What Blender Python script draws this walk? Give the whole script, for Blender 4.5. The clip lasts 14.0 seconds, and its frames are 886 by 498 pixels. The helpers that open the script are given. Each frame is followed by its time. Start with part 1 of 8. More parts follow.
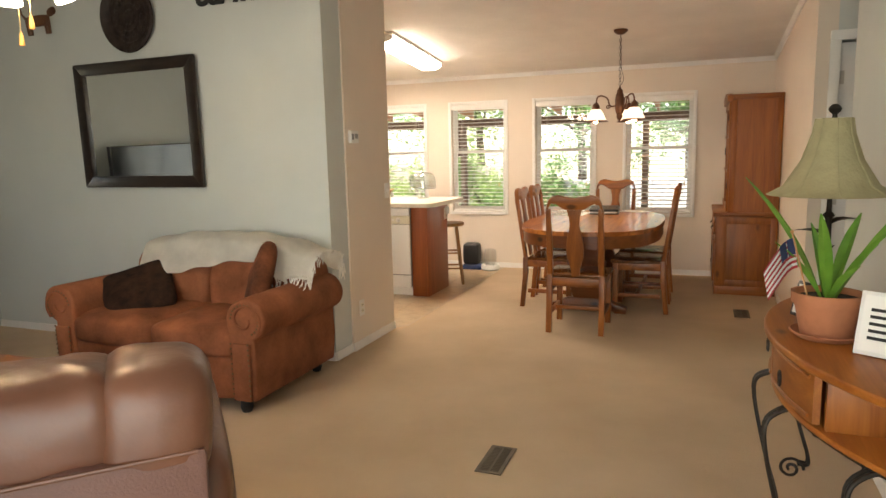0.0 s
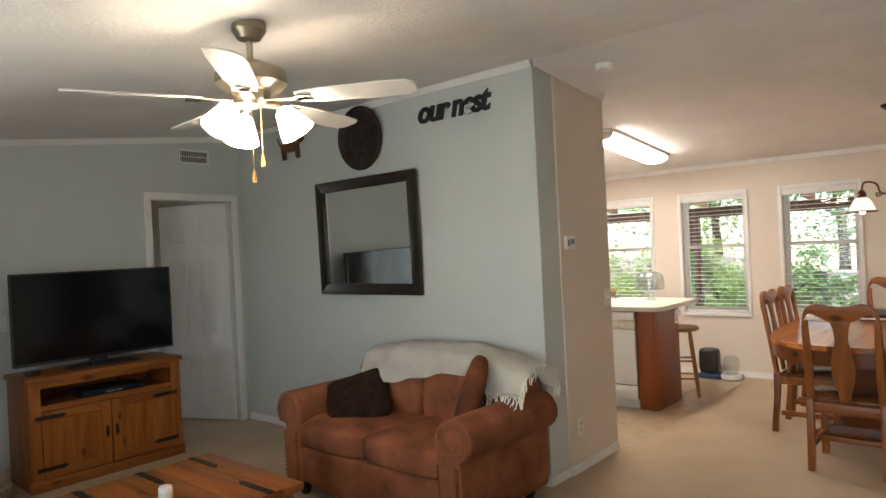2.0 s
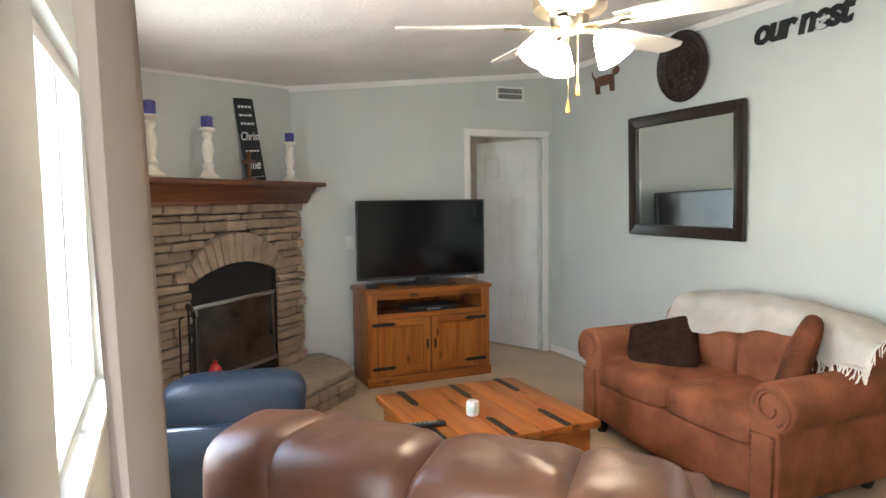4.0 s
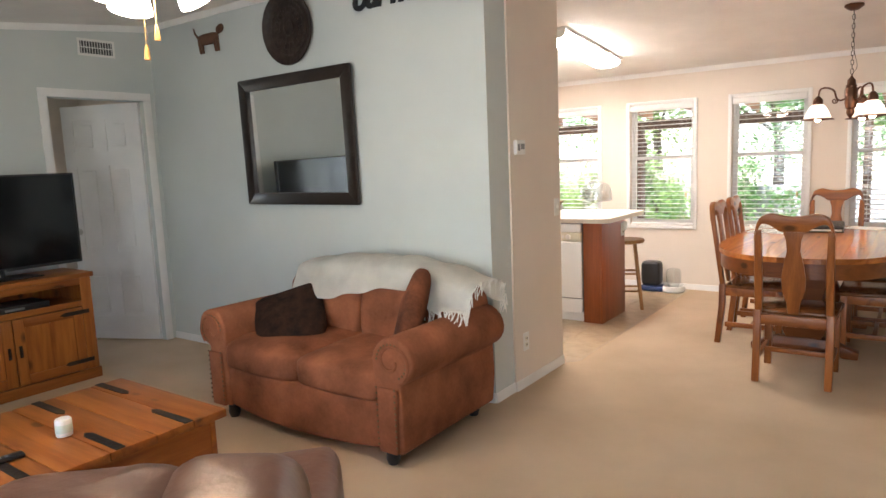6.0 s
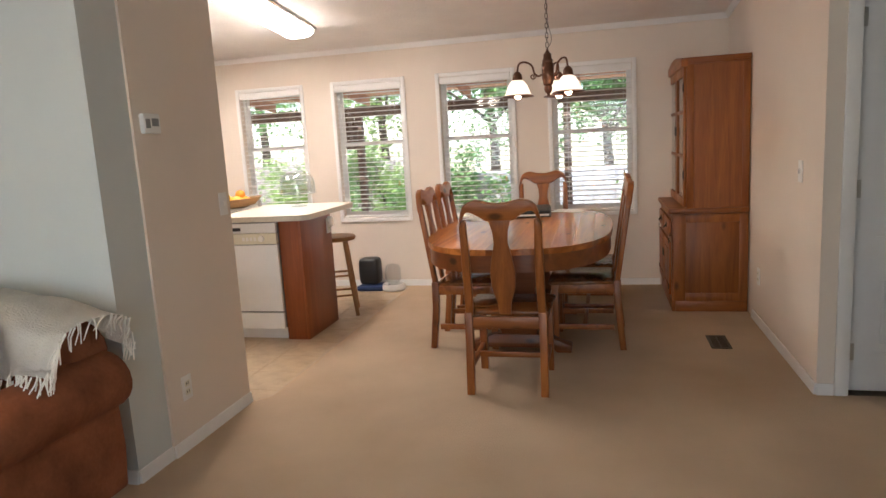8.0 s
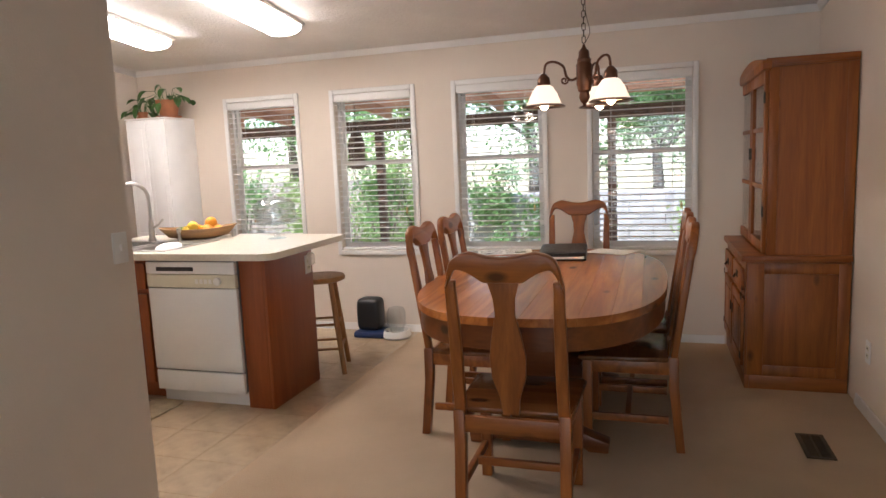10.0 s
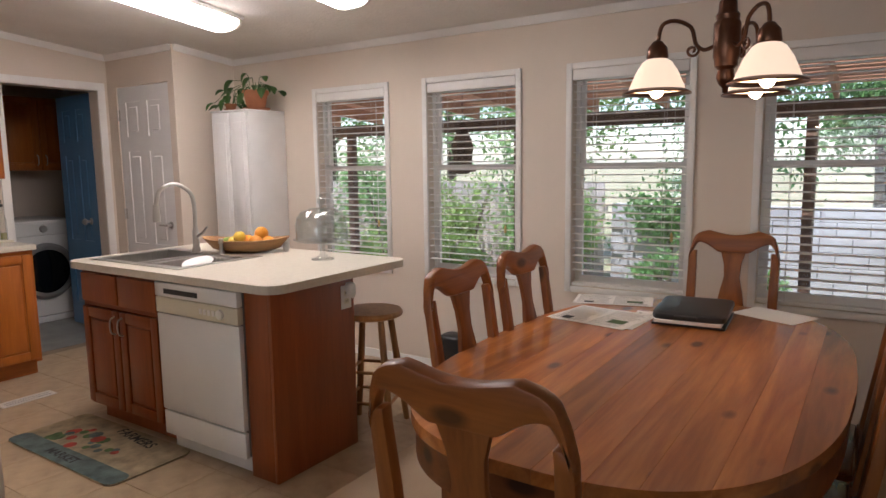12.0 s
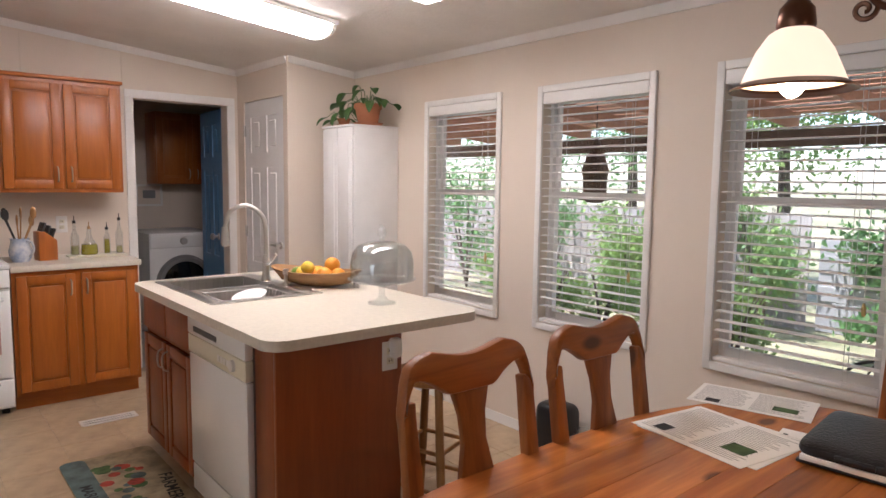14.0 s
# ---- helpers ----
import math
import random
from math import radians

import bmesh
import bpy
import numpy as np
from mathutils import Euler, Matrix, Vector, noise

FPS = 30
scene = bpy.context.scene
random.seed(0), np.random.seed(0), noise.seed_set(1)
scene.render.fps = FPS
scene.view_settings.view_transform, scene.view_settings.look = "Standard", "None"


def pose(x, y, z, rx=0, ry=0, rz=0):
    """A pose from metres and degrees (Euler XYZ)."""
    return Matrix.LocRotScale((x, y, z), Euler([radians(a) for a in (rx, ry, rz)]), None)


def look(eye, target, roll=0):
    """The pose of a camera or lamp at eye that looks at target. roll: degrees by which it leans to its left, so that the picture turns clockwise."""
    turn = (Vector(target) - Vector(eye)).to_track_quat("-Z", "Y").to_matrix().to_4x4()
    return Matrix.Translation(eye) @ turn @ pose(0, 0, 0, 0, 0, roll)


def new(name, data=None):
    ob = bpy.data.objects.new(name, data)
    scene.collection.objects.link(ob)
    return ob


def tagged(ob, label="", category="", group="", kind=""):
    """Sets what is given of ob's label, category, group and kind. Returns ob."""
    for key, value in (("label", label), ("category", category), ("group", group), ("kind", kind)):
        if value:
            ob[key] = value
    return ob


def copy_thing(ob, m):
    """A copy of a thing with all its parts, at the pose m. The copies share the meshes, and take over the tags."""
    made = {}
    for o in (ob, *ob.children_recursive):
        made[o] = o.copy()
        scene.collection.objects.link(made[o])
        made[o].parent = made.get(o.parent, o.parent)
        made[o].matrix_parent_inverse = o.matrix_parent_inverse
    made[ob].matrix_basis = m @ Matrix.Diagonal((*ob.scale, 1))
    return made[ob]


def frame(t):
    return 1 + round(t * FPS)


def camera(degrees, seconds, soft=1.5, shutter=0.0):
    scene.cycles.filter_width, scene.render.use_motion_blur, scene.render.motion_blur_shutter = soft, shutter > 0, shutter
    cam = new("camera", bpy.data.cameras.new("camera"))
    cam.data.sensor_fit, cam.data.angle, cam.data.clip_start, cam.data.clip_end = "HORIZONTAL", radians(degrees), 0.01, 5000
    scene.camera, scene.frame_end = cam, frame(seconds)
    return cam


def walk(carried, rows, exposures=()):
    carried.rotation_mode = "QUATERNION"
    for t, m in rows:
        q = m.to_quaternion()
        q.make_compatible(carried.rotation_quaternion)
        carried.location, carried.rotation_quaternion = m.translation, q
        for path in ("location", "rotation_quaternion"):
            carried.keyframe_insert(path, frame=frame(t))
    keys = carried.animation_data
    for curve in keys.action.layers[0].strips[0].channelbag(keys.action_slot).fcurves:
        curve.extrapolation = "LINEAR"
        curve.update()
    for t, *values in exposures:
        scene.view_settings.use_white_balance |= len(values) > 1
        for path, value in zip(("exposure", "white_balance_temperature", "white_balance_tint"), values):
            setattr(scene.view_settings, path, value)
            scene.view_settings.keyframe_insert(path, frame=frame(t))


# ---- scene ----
cam = camera(67.8, 14.0)
PATH = [
    (0, (2.262, -7.571, 1.383), (1.542, -5.727, 1.094), -1.3),
    (0.5, (2.238, -7.55, 1.442), (1.374, -5.763, 1.196), -1.7),
    (1, (2.161, -7.489, 1.487), (1.375, -5.653, 1.369), -2.0),
    (1.5, (2.249, -7.396, 1.498), (1.264, -5.656, 1.488), -2.5),
    (2, (2.201, -7.308, 1.506), (0.9, -5.789, 1.505), -2.8),
    (2.5, (2.143, -7.264, 1.459), (0.573, -6.027, 1.429), -2.3),
    (3, (2.09, -7.275, 1.496), (0.391, -6.224, 1.403), -1.7),
    (3.2, (2.094, -7.273, 1.5), (0.351, -6.299, 1.389), -1.7),
    (4.2, (2.12, -7.26, 1.475), (.28, -6.48, 1.32), -0.6),
    (5.3, (2.144, -7.248, 1.465), (0.542, -6.073, 1.244), 0.0),
    (5.5, (2.084, -7.182, 1.452), (0.614, -5.848, 1.209), 0.5),
    (5.8, (1.998, -7.107, 1.443), (0.715, -5.594, 1.19), -0.9),
    (6, (1.982, -7.038, 1.438), (0.823, -5.43, 1.176), -2.4),
    (6.5, (1.966, -6.836, 1.413), (1.012, -5.106, 1.102), -0.6),
    (7, (1.999, -6.588, 1.405), (1.183, -4.787, 1.111), -0.1),
    (7.3, (2.038, -6.434, 1.432), (1.323, -4.595, 1.103), -0.4),
    (7.5, (2.035, -6.305, 1.415), (1.41, -4.434, 1.086), -1.4),
    (8, (1.929, -6.024, 1.352), (1.452, -4.108, 1.034), -3.3),
    (8.2, (1.946, -5.89, 1.319), (1.434, -3.974, 1.06), -2.5),
    (10.3, (1.877, -4.715, 1.407), (1.232, -2.84, 1.145), -2.5),
    (10.5, (1.857, -4.547, 1.429), (1.16, -2.688, 1.191), -2.8),
    (11, (1.922, -4.285, 1.425), (1.149, -2.448, 1.26), -4.0),
    (11.5, (2.038, -4.014, 1.412), (1.081, -2.268, 1.222), 0.5),
    (12, (2.001, -3.687, 1.41), (0.907, -2.033, 1.154), -0.8),
    (12.5, (1.948, -3.484, 1.408), (0.765, -1.893, 1.144), -2.0),
    (13, (1.967, -3.214, 1.411), (0.495, -1.888, 1.138), -0.4),
    (13.5, (1.979, -2.992, 1.422), (0.361, -1.854, 1.13), -2.6),
    (14, (1.922, -2.763, 1.449), (0.393, -1.489, 1.247), 0.7),
]
EXPOSURES = [(0, 2.45, 7300, 13), (.5, 2.35, 6850, 13), (1.5, 2.2, 6600, 13), (2, 2.1, 6300, 11), (3, 2.98, 6050, 11), (5.5, 3.25, 6100, 14), (6, 2.76, 6100, 14.5), (6.5, 2.38, 6100, 15), (8, 2.19, 6150, 16),
             (10.5, 1.68, 5950, 16), (11.5, 1.30, 5950, 17), (12.5, 1.39, 5900, 18), (14, 1.61, 5850, 19)]
walk(cam, [(t, look(eye, target, roll)) for t, eye, target, roll in PATH], EXPOSURES)

# ---- world, sun, daylight, lamps ----
world = bpy.data.worlds.new("sky")
scene.world = world
world.use_nodes = True
wn = world.node_tree
sky = wn.nodes.new("ShaderNodeTexSky")
sky.sky_type = "NISHITA"
sky.sun_disc = False
sky.sun_elevation, sky.sun_rotation = radians(66), radians(205)
wn.nodes["Background"].inputs["Strength"].default_value = 0.15
wn.links.new(sky.outputs["Color"], wn.nodes["Background"].inputs["Color"])

sun = new("sun", bpy.data.lights.new("sun", "SUN"))
sun.data.energy, sun.data.angle, sun.data.color = 4.5, radians(0.5), (1.0, 0.95, 0.86)
sun.matrix_world = look((0, 0, 14), (1.3, 3.0, 6.7))

# daylight through the open patio door on the south side
door_sky = new("patio_door_daylight", bpy.data.lights.new("patio_door_daylight", "AREA"))
door_sky.data.shape, door_sky.data.size, door_sky.data.size_y = "RECTANGLE", 1.7, 1.9
door_sky.data.energy, door_sky.data.color = 8, (0.86, 0.95, 1.0)
door_sky.matrix_world = look((2.0, -8.35, 1.15), (1.7, -6.0, 1.15))

# daylight through the window beside the patio door
win_sky = new("south_window_daylight", bpy.data.lights.new("south_window_daylight", "AREA"))
win_sky.data.shape, win_sky.data.size, win_sky.data.size_y = "RECTANGLE", 1.4, 1.2
win_sky.data.energy, win_sky.data.color = 5.5, (0.84, 0.94, 1.0)
win_sky.matrix_world = look((-.35, -7.9, 1.35), (-.35, -6.0, 1.45))

# ---- mesh helpers ----
def part(name, bm, mat, parent=None, label="", smooth=True, kind=""):
    me = bpy.data.meshes.new(name)
    bmesh.ops.recalc_face_normals(bm, faces=bm.faces)
    bm.to_mesh(me)
    bm.free()
    if smooth:
        me.shade_smooth()
        me.set_sharp_from_angle(angle=radians(38))
    me.materials.append(mat)
    ob = new(name, me)
    if parent is not None:
        ob.parent = parent
    return tagged(ob, label, "", "", kind)


def again(ob, m, parent=None, name=""):
    o = new(name or ob.name.split(".")[0], ob.data)
    o.parent = parent if parent is not None else ob.parent
    o.matrix_basis = m
    return o


def thing(name, label, category, x=0, y=0, z=0, rz=0, group=""):
    ob = new(name)
    ob.empty_display_size = 0.05
    ob.matrix_basis = pose(x, y, z, 0, 0, rz)
    return tagged(ob, label, category, group)


def setting(name, bm, mat, label="", category="", parent=None, smooth=False):
    ob = part(name, bm, mat, parent, "", smooth)
    return tagged(ob, label, category, "", "structure")


def box(x0, x1, y0, y1, z0, z1, bev=0.0, seg=2):
    bm = bmesh.new()
    bmesh.ops.create_cube(bm, size=1)
    for v in bm.verts:
        v.co = Vector((x0 + (v.co.x + .5) * (x1 - x0), y0 + (v.co.y + .5) * (y1 - y0), z0 + (v.co.z + .5) * (z1 - z0)))
    if bev > 0:
        bmesh.ops.bevel(bm, geom=bm.edges[:], offset=bev, segments=seg, profile=.5, affect="EDGES")
    return bm


def xf(bm, m):
    bmesh.ops.transform(bm, matrix=m, verts=bm.verts)
    return bm


def join(*bms):
    out = bmesh.new()
    for b in bms:
        me = bpy.data.meshes.new("t")
        b.to_mesh(me)
        b.free()
        out.from_mesh(me)
        bpy.data.meshes.remove(me)
    return out


def prism(outline, h, bev=0.0, seg=2):
    """Polygon in the xy plane raised from 0 to h."""
    bm = bmesh.new()
    f = bm.faces.new([bm.verts.new((x, y, 0)) for x, y in outline])
    r = bmesh.ops.extrude_face_region(bm, geom=[f])
    bmesh.ops.translate(bm, vec=(0, 0, h), verts=[v for v in r["geom"] if isinstance(v, bmesh.types.BMVert)])
    bmesh.ops.recalc_face_normals(bm, faces=bm.faces)
    if bev > 0:
        es = [e for e in bm.edges if len(e.link_faces) == 2 and e.calc_face_angle(0) > .6]
        bmesh.ops.bevel(bm, geom=es, offset=bev, segments=seg, profile=.5, affect="EDGES")
    return bm


UPRIGHT = Matrix.Rotation(radians(90), 4, "X")   # xy outline stands up in xz, raised towards -y


def lathe(prof, n=24):
    bm = bmesh.new()
    rings = []
    for r, z in prof:
        if r < 1e-5:
            rings.append([bm.verts.new((0, 0, z))])
        else:
            rings.append([bm.verts.new((r * math.cos(2 * math.pi * i / n), r * math.sin(2 * math.pi * i / n), z)) for i in range(n)])
    for a, b in zip(rings, rings[1:]):
        for i in range(n):
            j = (i + 1) % n
            if len(a) == 1 and len(b) > 1:
                bm.faces.new((a[0], b[i], b[j]))
            elif len(b) == 1 and len(a) > 1:
                bm.faces.new((a[i], b[0], a[j]))
            elif len(a) > 1:
                bm.faces.new((a[i], b[i], b[j], a[j]))
    return bm


def tube(pts, r, n=8, closed=False):
    """A round bar along points; r may be one radius or one for each point."""
    bm = bmesh.new()
    pts = [Vector(p) for p in pts]
    rs = r if isinstance(r, (list, tuple)) else [r] * len(pts)
    rings, up = [], None
    for i, p in enumerate(pts):
        if closed:
            d = pts[(i + 1) % len(pts)] - pts[i - 1]
        else:
            d = pts[min(i + 1, len(pts) - 1)] - pts[max(i - 1, 0)]
        d.normalize()
        if up is None:
            up = d.orthogonal().normalized()
        up = (up - d * up.dot(d)).normalized()
        side = d.cross(up)
        rings.append([bm.verts.new(p + rs[i] * (math.cos(2 * math.pi * k / n) * up + math.sin(2 * math.pi * k / n) * side)) for k in range(n)])
    pairs = list(zip(rings, rings[1:])) + ([(rings[-1], rings[0])] if closed else [])
    for a, b in pairs:
        for k in range(n):
            bm.faces.new((a[k], b[k], b[(k + 1) % n], a[(k + 1) % n]))
    if not closed:
        bm.faces.new(rings[0])
        bm.faces.new(rings[-1])
    return bm


def curve_pts(ctrl, n=24):
    """Smooth points through control points."""
    c = [Vector(p) for p in ctrl]
    c = [2 * c[0] - c[1]] + c + [2 * c[-1] - c[-2]]
    out = []
    segs = len(c) - 3
    for s in range(segs):
        p0, p1, p2, p3 = c[s:s + 4]
        m = max(2, n // segs)
        for k in range(m):
            t = k / m
            out.append(.5 * (2 * p1 + (p2 - p0) * t + (2 * p0 - 5 * p1 + 4 * p2 - p3) * t * t + (3 * p1 - p0 - 3 * p2 + p3) * t ** 3))
    out.append(c[-2])
    return out


def soft(w, d, h, e1=.45, e2=.35, n=28, m=16, wrinkle=0.0, seed=0):
    """A stuffed form, centred, with rounded edges; w, d, h are its whole size."""
    bm = bmesh.new()
    sp = lambda v, e: math.copysign(abs(v) ** e, v)
    rings = []
    for j in range(m + 1):
        f = -math.pi / 2 + math.pi * j / m
        if j in (0, m):
            rings.append([bm.verts.new((0, 0, h / 2 * sp(math.sin(f), e1)))])
            continue
        rings.append([bm.verts.new((w / 2 * sp(math.cos(f), e1) * sp(math.cos(2 * math.pi * i / n), e2), d / 2 * sp(math.cos(f), e1) * sp(math.sin(2 * math.pi * i / n), e2), h / 2 * sp(math.sin(f), e1))) for i in range(n)])
    for a, b in zip(rings, rings[1:]):
        for i in range(n):
            k = (i + 1) % n
            if len(a) == 1:
                bm.faces.new((a[0], b[i], b[k]))
            elif len(b) == 1:
                bm.faces.new((a[i], b[0], a[k]))
            else:
                bm.faces.new((a[i], b[i], b[k], a[k]))
    if wrinkle:
        bmesh.ops.recalc_face_normals(bm, faces=bm.faces)
        bm.normal_update()
        for v in bm.verts:
            v.co += v.normal * wrinkle * noise.noise(v.co * 7 + Vector((seed * 3.1, seed, 0)))
    return bm


def rough_up(bm, amount, scale, seed=0):
    for v in bm.verts:
        v.co += amount * noise.noise_vector(v.co * scale + Vector((seed * 7.3, seed * 1.7, 0)))
    return bm


def rounded(w, d, r, n=6):
    """Outline of a rectangle with round corners, centred."""
    out = []
    for cx, cy, a in ((w / 2 - r, d / 2 - r, 0), (-w / 2 + r, d / 2 - r, 90), (-w / 2 + r, -d / 2 + r, 180), (w / 2 - r, -d / 2 + r, 270)):
        for k in range(n + 1):
            f = radians(a + 90 * k / n)
            out.append((cx + r * math.cos(f), cy + r * math.sin(f)))
    return out


# ---- materials ----
def mat(name, color, rough=.6, metal=0.0, var=.08, scale=6.0, bump=.0, bscale=60.0, color2=None, spec=.5, coat=0.0, sheen=0.0, detail=6.0, stretch=(1, 1, 1), island=0.0):
    """Painted, cloth, leather, stone and metal surfaces: colour varied at two scales, fine relief."""
    m = bpy.data.materials.new(name)
    m.use_nodes = True
    nt = m.node_tree
    N, L = nt.nodes, nt.links
    b = N["Principled BSDF"]
    b.inputs["Roughness"].default_value = rough
    b.inputs["Metallic"].default_value = metal
    b.inputs["Specular IOR Level"].default_value = spec
    b.inputs["Coat Weight"].default_value = coat
    b.inputs["Sheen Weight"].default_value = sheen
    tc = N.new("ShaderNodeTexCoord")
    mp = N.new("ShaderNodeMapping")
    mp.inputs["Scale"].default_value = stretch
    L.new(tc.outputs["Object"], mp.inputs["Vector"])
    n1 = N.new("ShaderNodeTexNoise")
    n1.inputs["Scale"].default_value = scale
    n1.inputs["Detail"].default_value = detail
    L.new(mp.outputs["Vector"], n1.inputs["Vector"])
    n2 = N.new("ShaderNodeTexNoise")
    n2.inputs["Scale"].default_value = bscale
    n2.inputs["Detail"].default_value = 3
    L.new(mp.outputs["Vector"], n2.inputs["Vector"])
    mix = N.new("ShaderNodeMix")
    mix.data_type = "RGBA"
    c2 = color2 or tuple(c * (1 - var * 2.2) for c in color)
    c1 = color if color2 else tuple(min(1, c * (1 + var * .8)) for c in color)
    mix.inputs["A"].default_value = (*c1, 1)
    mix.inputs["B"].default_value = (*c2, 1)
    add = N.new("ShaderNodeMath")
    add.operation = "MULTIPLY_ADD"
    L.new(n2.outputs["Fac"], add.inputs[0])
    add.inputs[1].default_value = .35
    rr = N.new("ShaderNodeMapRange")
    rr.inputs["From Min"].default_value, rr.inputs["From Max"].default_value = .3, .75
    rr.inputs["To Min"].default_value, rr.inputs["To Max"].default_value = -.18, .82
    L.new(n1.outputs["Fac"], rr.inputs["Value"])
    L.new(rr.outputs["Result"], add.inputs[2])
    add.use_clamp = True
    L.new(add.outputs["Value"], mix.inputs["Factor"])
    out = mix.outputs["Result"]
    if island:
        oi = N.new("ShaderNodeObjectInfo")
        hs = N.new("ShaderNodeHueSaturation")
        mr = N.new("ShaderNodeMapRange")
        mr.inputs["To Min"].default_value, mr.inputs["To Max"].default_value = 1 - island, 1 + island
        L.new(oi.outputs["Random"], mr.inputs["Value"])
        L.new(mr.outputs["Result"], hs.inputs["Value"])
        L.new(out, hs.inputs["Color"])
        out = hs.outputs["Color"]
    L.new(out, b.inputs["Base Color"])
    if bump:
        bp = N.new("ShaderNodeBump")
        bp.inputs["Strength"].default_value = bump
        bp.inputs["Distance"].default_value = .01
        L.new(n2.outputs["Fac"], bp.inputs["Height"])
        L.new(bp.outputs["Normal"], b.inputs["Normal"])
    return m


def wood(name, light, dark, axis="X", scale=1.0, rough=.42, knots=True, coat=.05, island=.12, spec=.35):
    """Sawn wood with grain along one axis, streaks and a few knots."""
    m = bpy.data.materials.new(name)
    m.use_nodes = True
    nt = m.node_tree
    N, L = nt.nodes, nt.links
    b = N["Principled BSDF"]
    b.inputs["Roughness"].default_value = rough
    b.inputs["Specular IOR Level"].default_value = spec
    b.inputs["Coat Weight"].default_value = coat
    b.inputs["Coat Roughness"].default_value = .3
    tc = N.new("ShaderNodeTexCoord")
    oi = N.new("ShaderNodeObjectInfo")
    off = N.new("ShaderNodeVectorMath")
    off.operation = "MULTIPLY_ADD"
    sc3 = N.new("ShaderNodeCombineXYZ")
    for k in range(3):
        L.new(oi.outputs["Random"], sc3.inputs[k])
    L.new(sc3.outputs["Vector"], off.inputs[0])
    off.inputs[1].default_value = (7, 3, 5)
    L.new(tc.outputs["Object"], off.inputs[2])
    mp = N.new("ShaderNodeMapping")
    s = [14.0 * scale] * 3
    s["XYZ".index(axis)] = 1.1 * scale
    mp.inputs["Scale"].default_value = s
    L.new(off.outputs["Vector"], mp.inputs["Vector"])
    n1 = N.new("ShaderNodeTexNoise")
    n1.inputs["Scale"].default_value, n1.inputs["Detail"].default_value, n1.inputs["Distortion"].default_value = 1.0, 5, 1.2
    L.new(mp.outputs["Vector"], n1.inputs["Vector"])
    n2 = N.new("ShaderNodeTexNoise")
    n2.inputs["Scale"].default_value, n2.inputs["Detail"].default_value = 9, 3
    L.new(mp.outputs["Vector"], n2.inputs["Vector"])
    ramp = N.new("ShaderNodeValToRGB")
    ramp.color_ramp.elements[0].position, ramp.color_ramp.elements[1].position = .32, .68
    ramp.color_ramp.elements[0].color, ramp.color_ramp.elements[1].color = (*dark, 1), (*light, 1)
    L.new(n1.outputs["Fac"], ramp.inputs["Fac"])
    fine = N.new("ShaderNodeMix")
    fine.data_type, fine.blend_type = "RGBA", "MULTIPLY"
    fine.inputs["Factor"].default_value = .35
    L.new(ramp.outputs["Color"], fine.inputs["A"])
    L.new(n2.outputs["Color"], fine.inputs["B"])
    g = N.new("ShaderNodeRGBToBW")
    L.new(n2.outputs["Color"], g.inputs["Color"])
    gm = N.new("ShaderNodeMapRange")
    gm.inputs["From Min"].default_value, gm.inputs["From Max"].default_value = .3, .7
    gm.inputs["To Min"].default_value, gm.inputs["To Max"].default_value = .55, 1.15
    L.new(g.outputs["Val"], gm.inputs["Value"])
    L.new(gm.outputs["Result"], fine.inputs["B"])
    out = fine.outputs["Result"]
    if knots:
        kp = N.new("ShaderNodeMapping")
        ks = [6.5] * 3
        ks["XYZ".index(axis)] = 3.2
        kp.inputs["Scale"].default_value = ks
        L.new(off.outputs["Vector"], kp.inputs["Vector"])
        vo = N.new("ShaderNodeTexVoronoi")
        vo.inputs["Scale"].default_value = 1.0
        L.new(kp.outputs["Vector"], vo.inputs["Vector"])
        kr = N.new("ShaderNodeMapRange")
        kr.inputs["From Min"].default_value, kr.inputs["From Max"].default_value = .09, .17
        kr.inputs["To Min"].default_value, kr.inputs["To Max"].default_value = .85, 0
        L.new(vo.outputs["Distance"], kr.inputs["Value"])
        km = N.new("ShaderNodeMix")
        km.data_type = "RGBA"
        km.inputs["B"].default_value = (*[c * .22 for c in dark], 1)
        L.new(kr.outputs["Result"], km.inputs["Factor"])
        L.new(out, km.inputs["A"])
        out = km.outputs["Result"]
    hs = N.new("ShaderNodeHueSaturation")
    mr = N.new("ShaderNodeMapRange")
    mr.inputs["To Min"].default_value, mr.inputs["To Max"].default_value = 1 - island, 1 + island
    L.new(oi.outputs["Random"], mr.inputs["Value"])
    L.new(mr.outputs["Result"], hs.inputs["Value"])
    L.new(out, hs.inputs["Color"])
    L.new(hs.outputs["Color"], b.inputs["Base Color"])
    bp = N.new("ShaderNodeBump")
    bp.inputs["Strength"].default_value, bp.inputs["Distance"].default_value = .12, .004
    L.new(n1.outputs["Fac"], bp.inputs["Height"])
    L.new(bp.outputs["Normal"], b.inputs["Normal"])
    return m


def glow(name, color, strength):
    m = bpy.data.materials.new(name)
    m.use_nodes = True
    b = m.node_tree.nodes["Principled BSDF"]
    b.inputs["Base Color"].default_value = (*[min(1, c * .9) for c in color], 1)
    b.inputs["Emission Color"].default_value = (*color, 1)
    b.inputs["Emission Strength"].default_value = strength
    b.inputs["Roughness"].default_value = .35
    return m


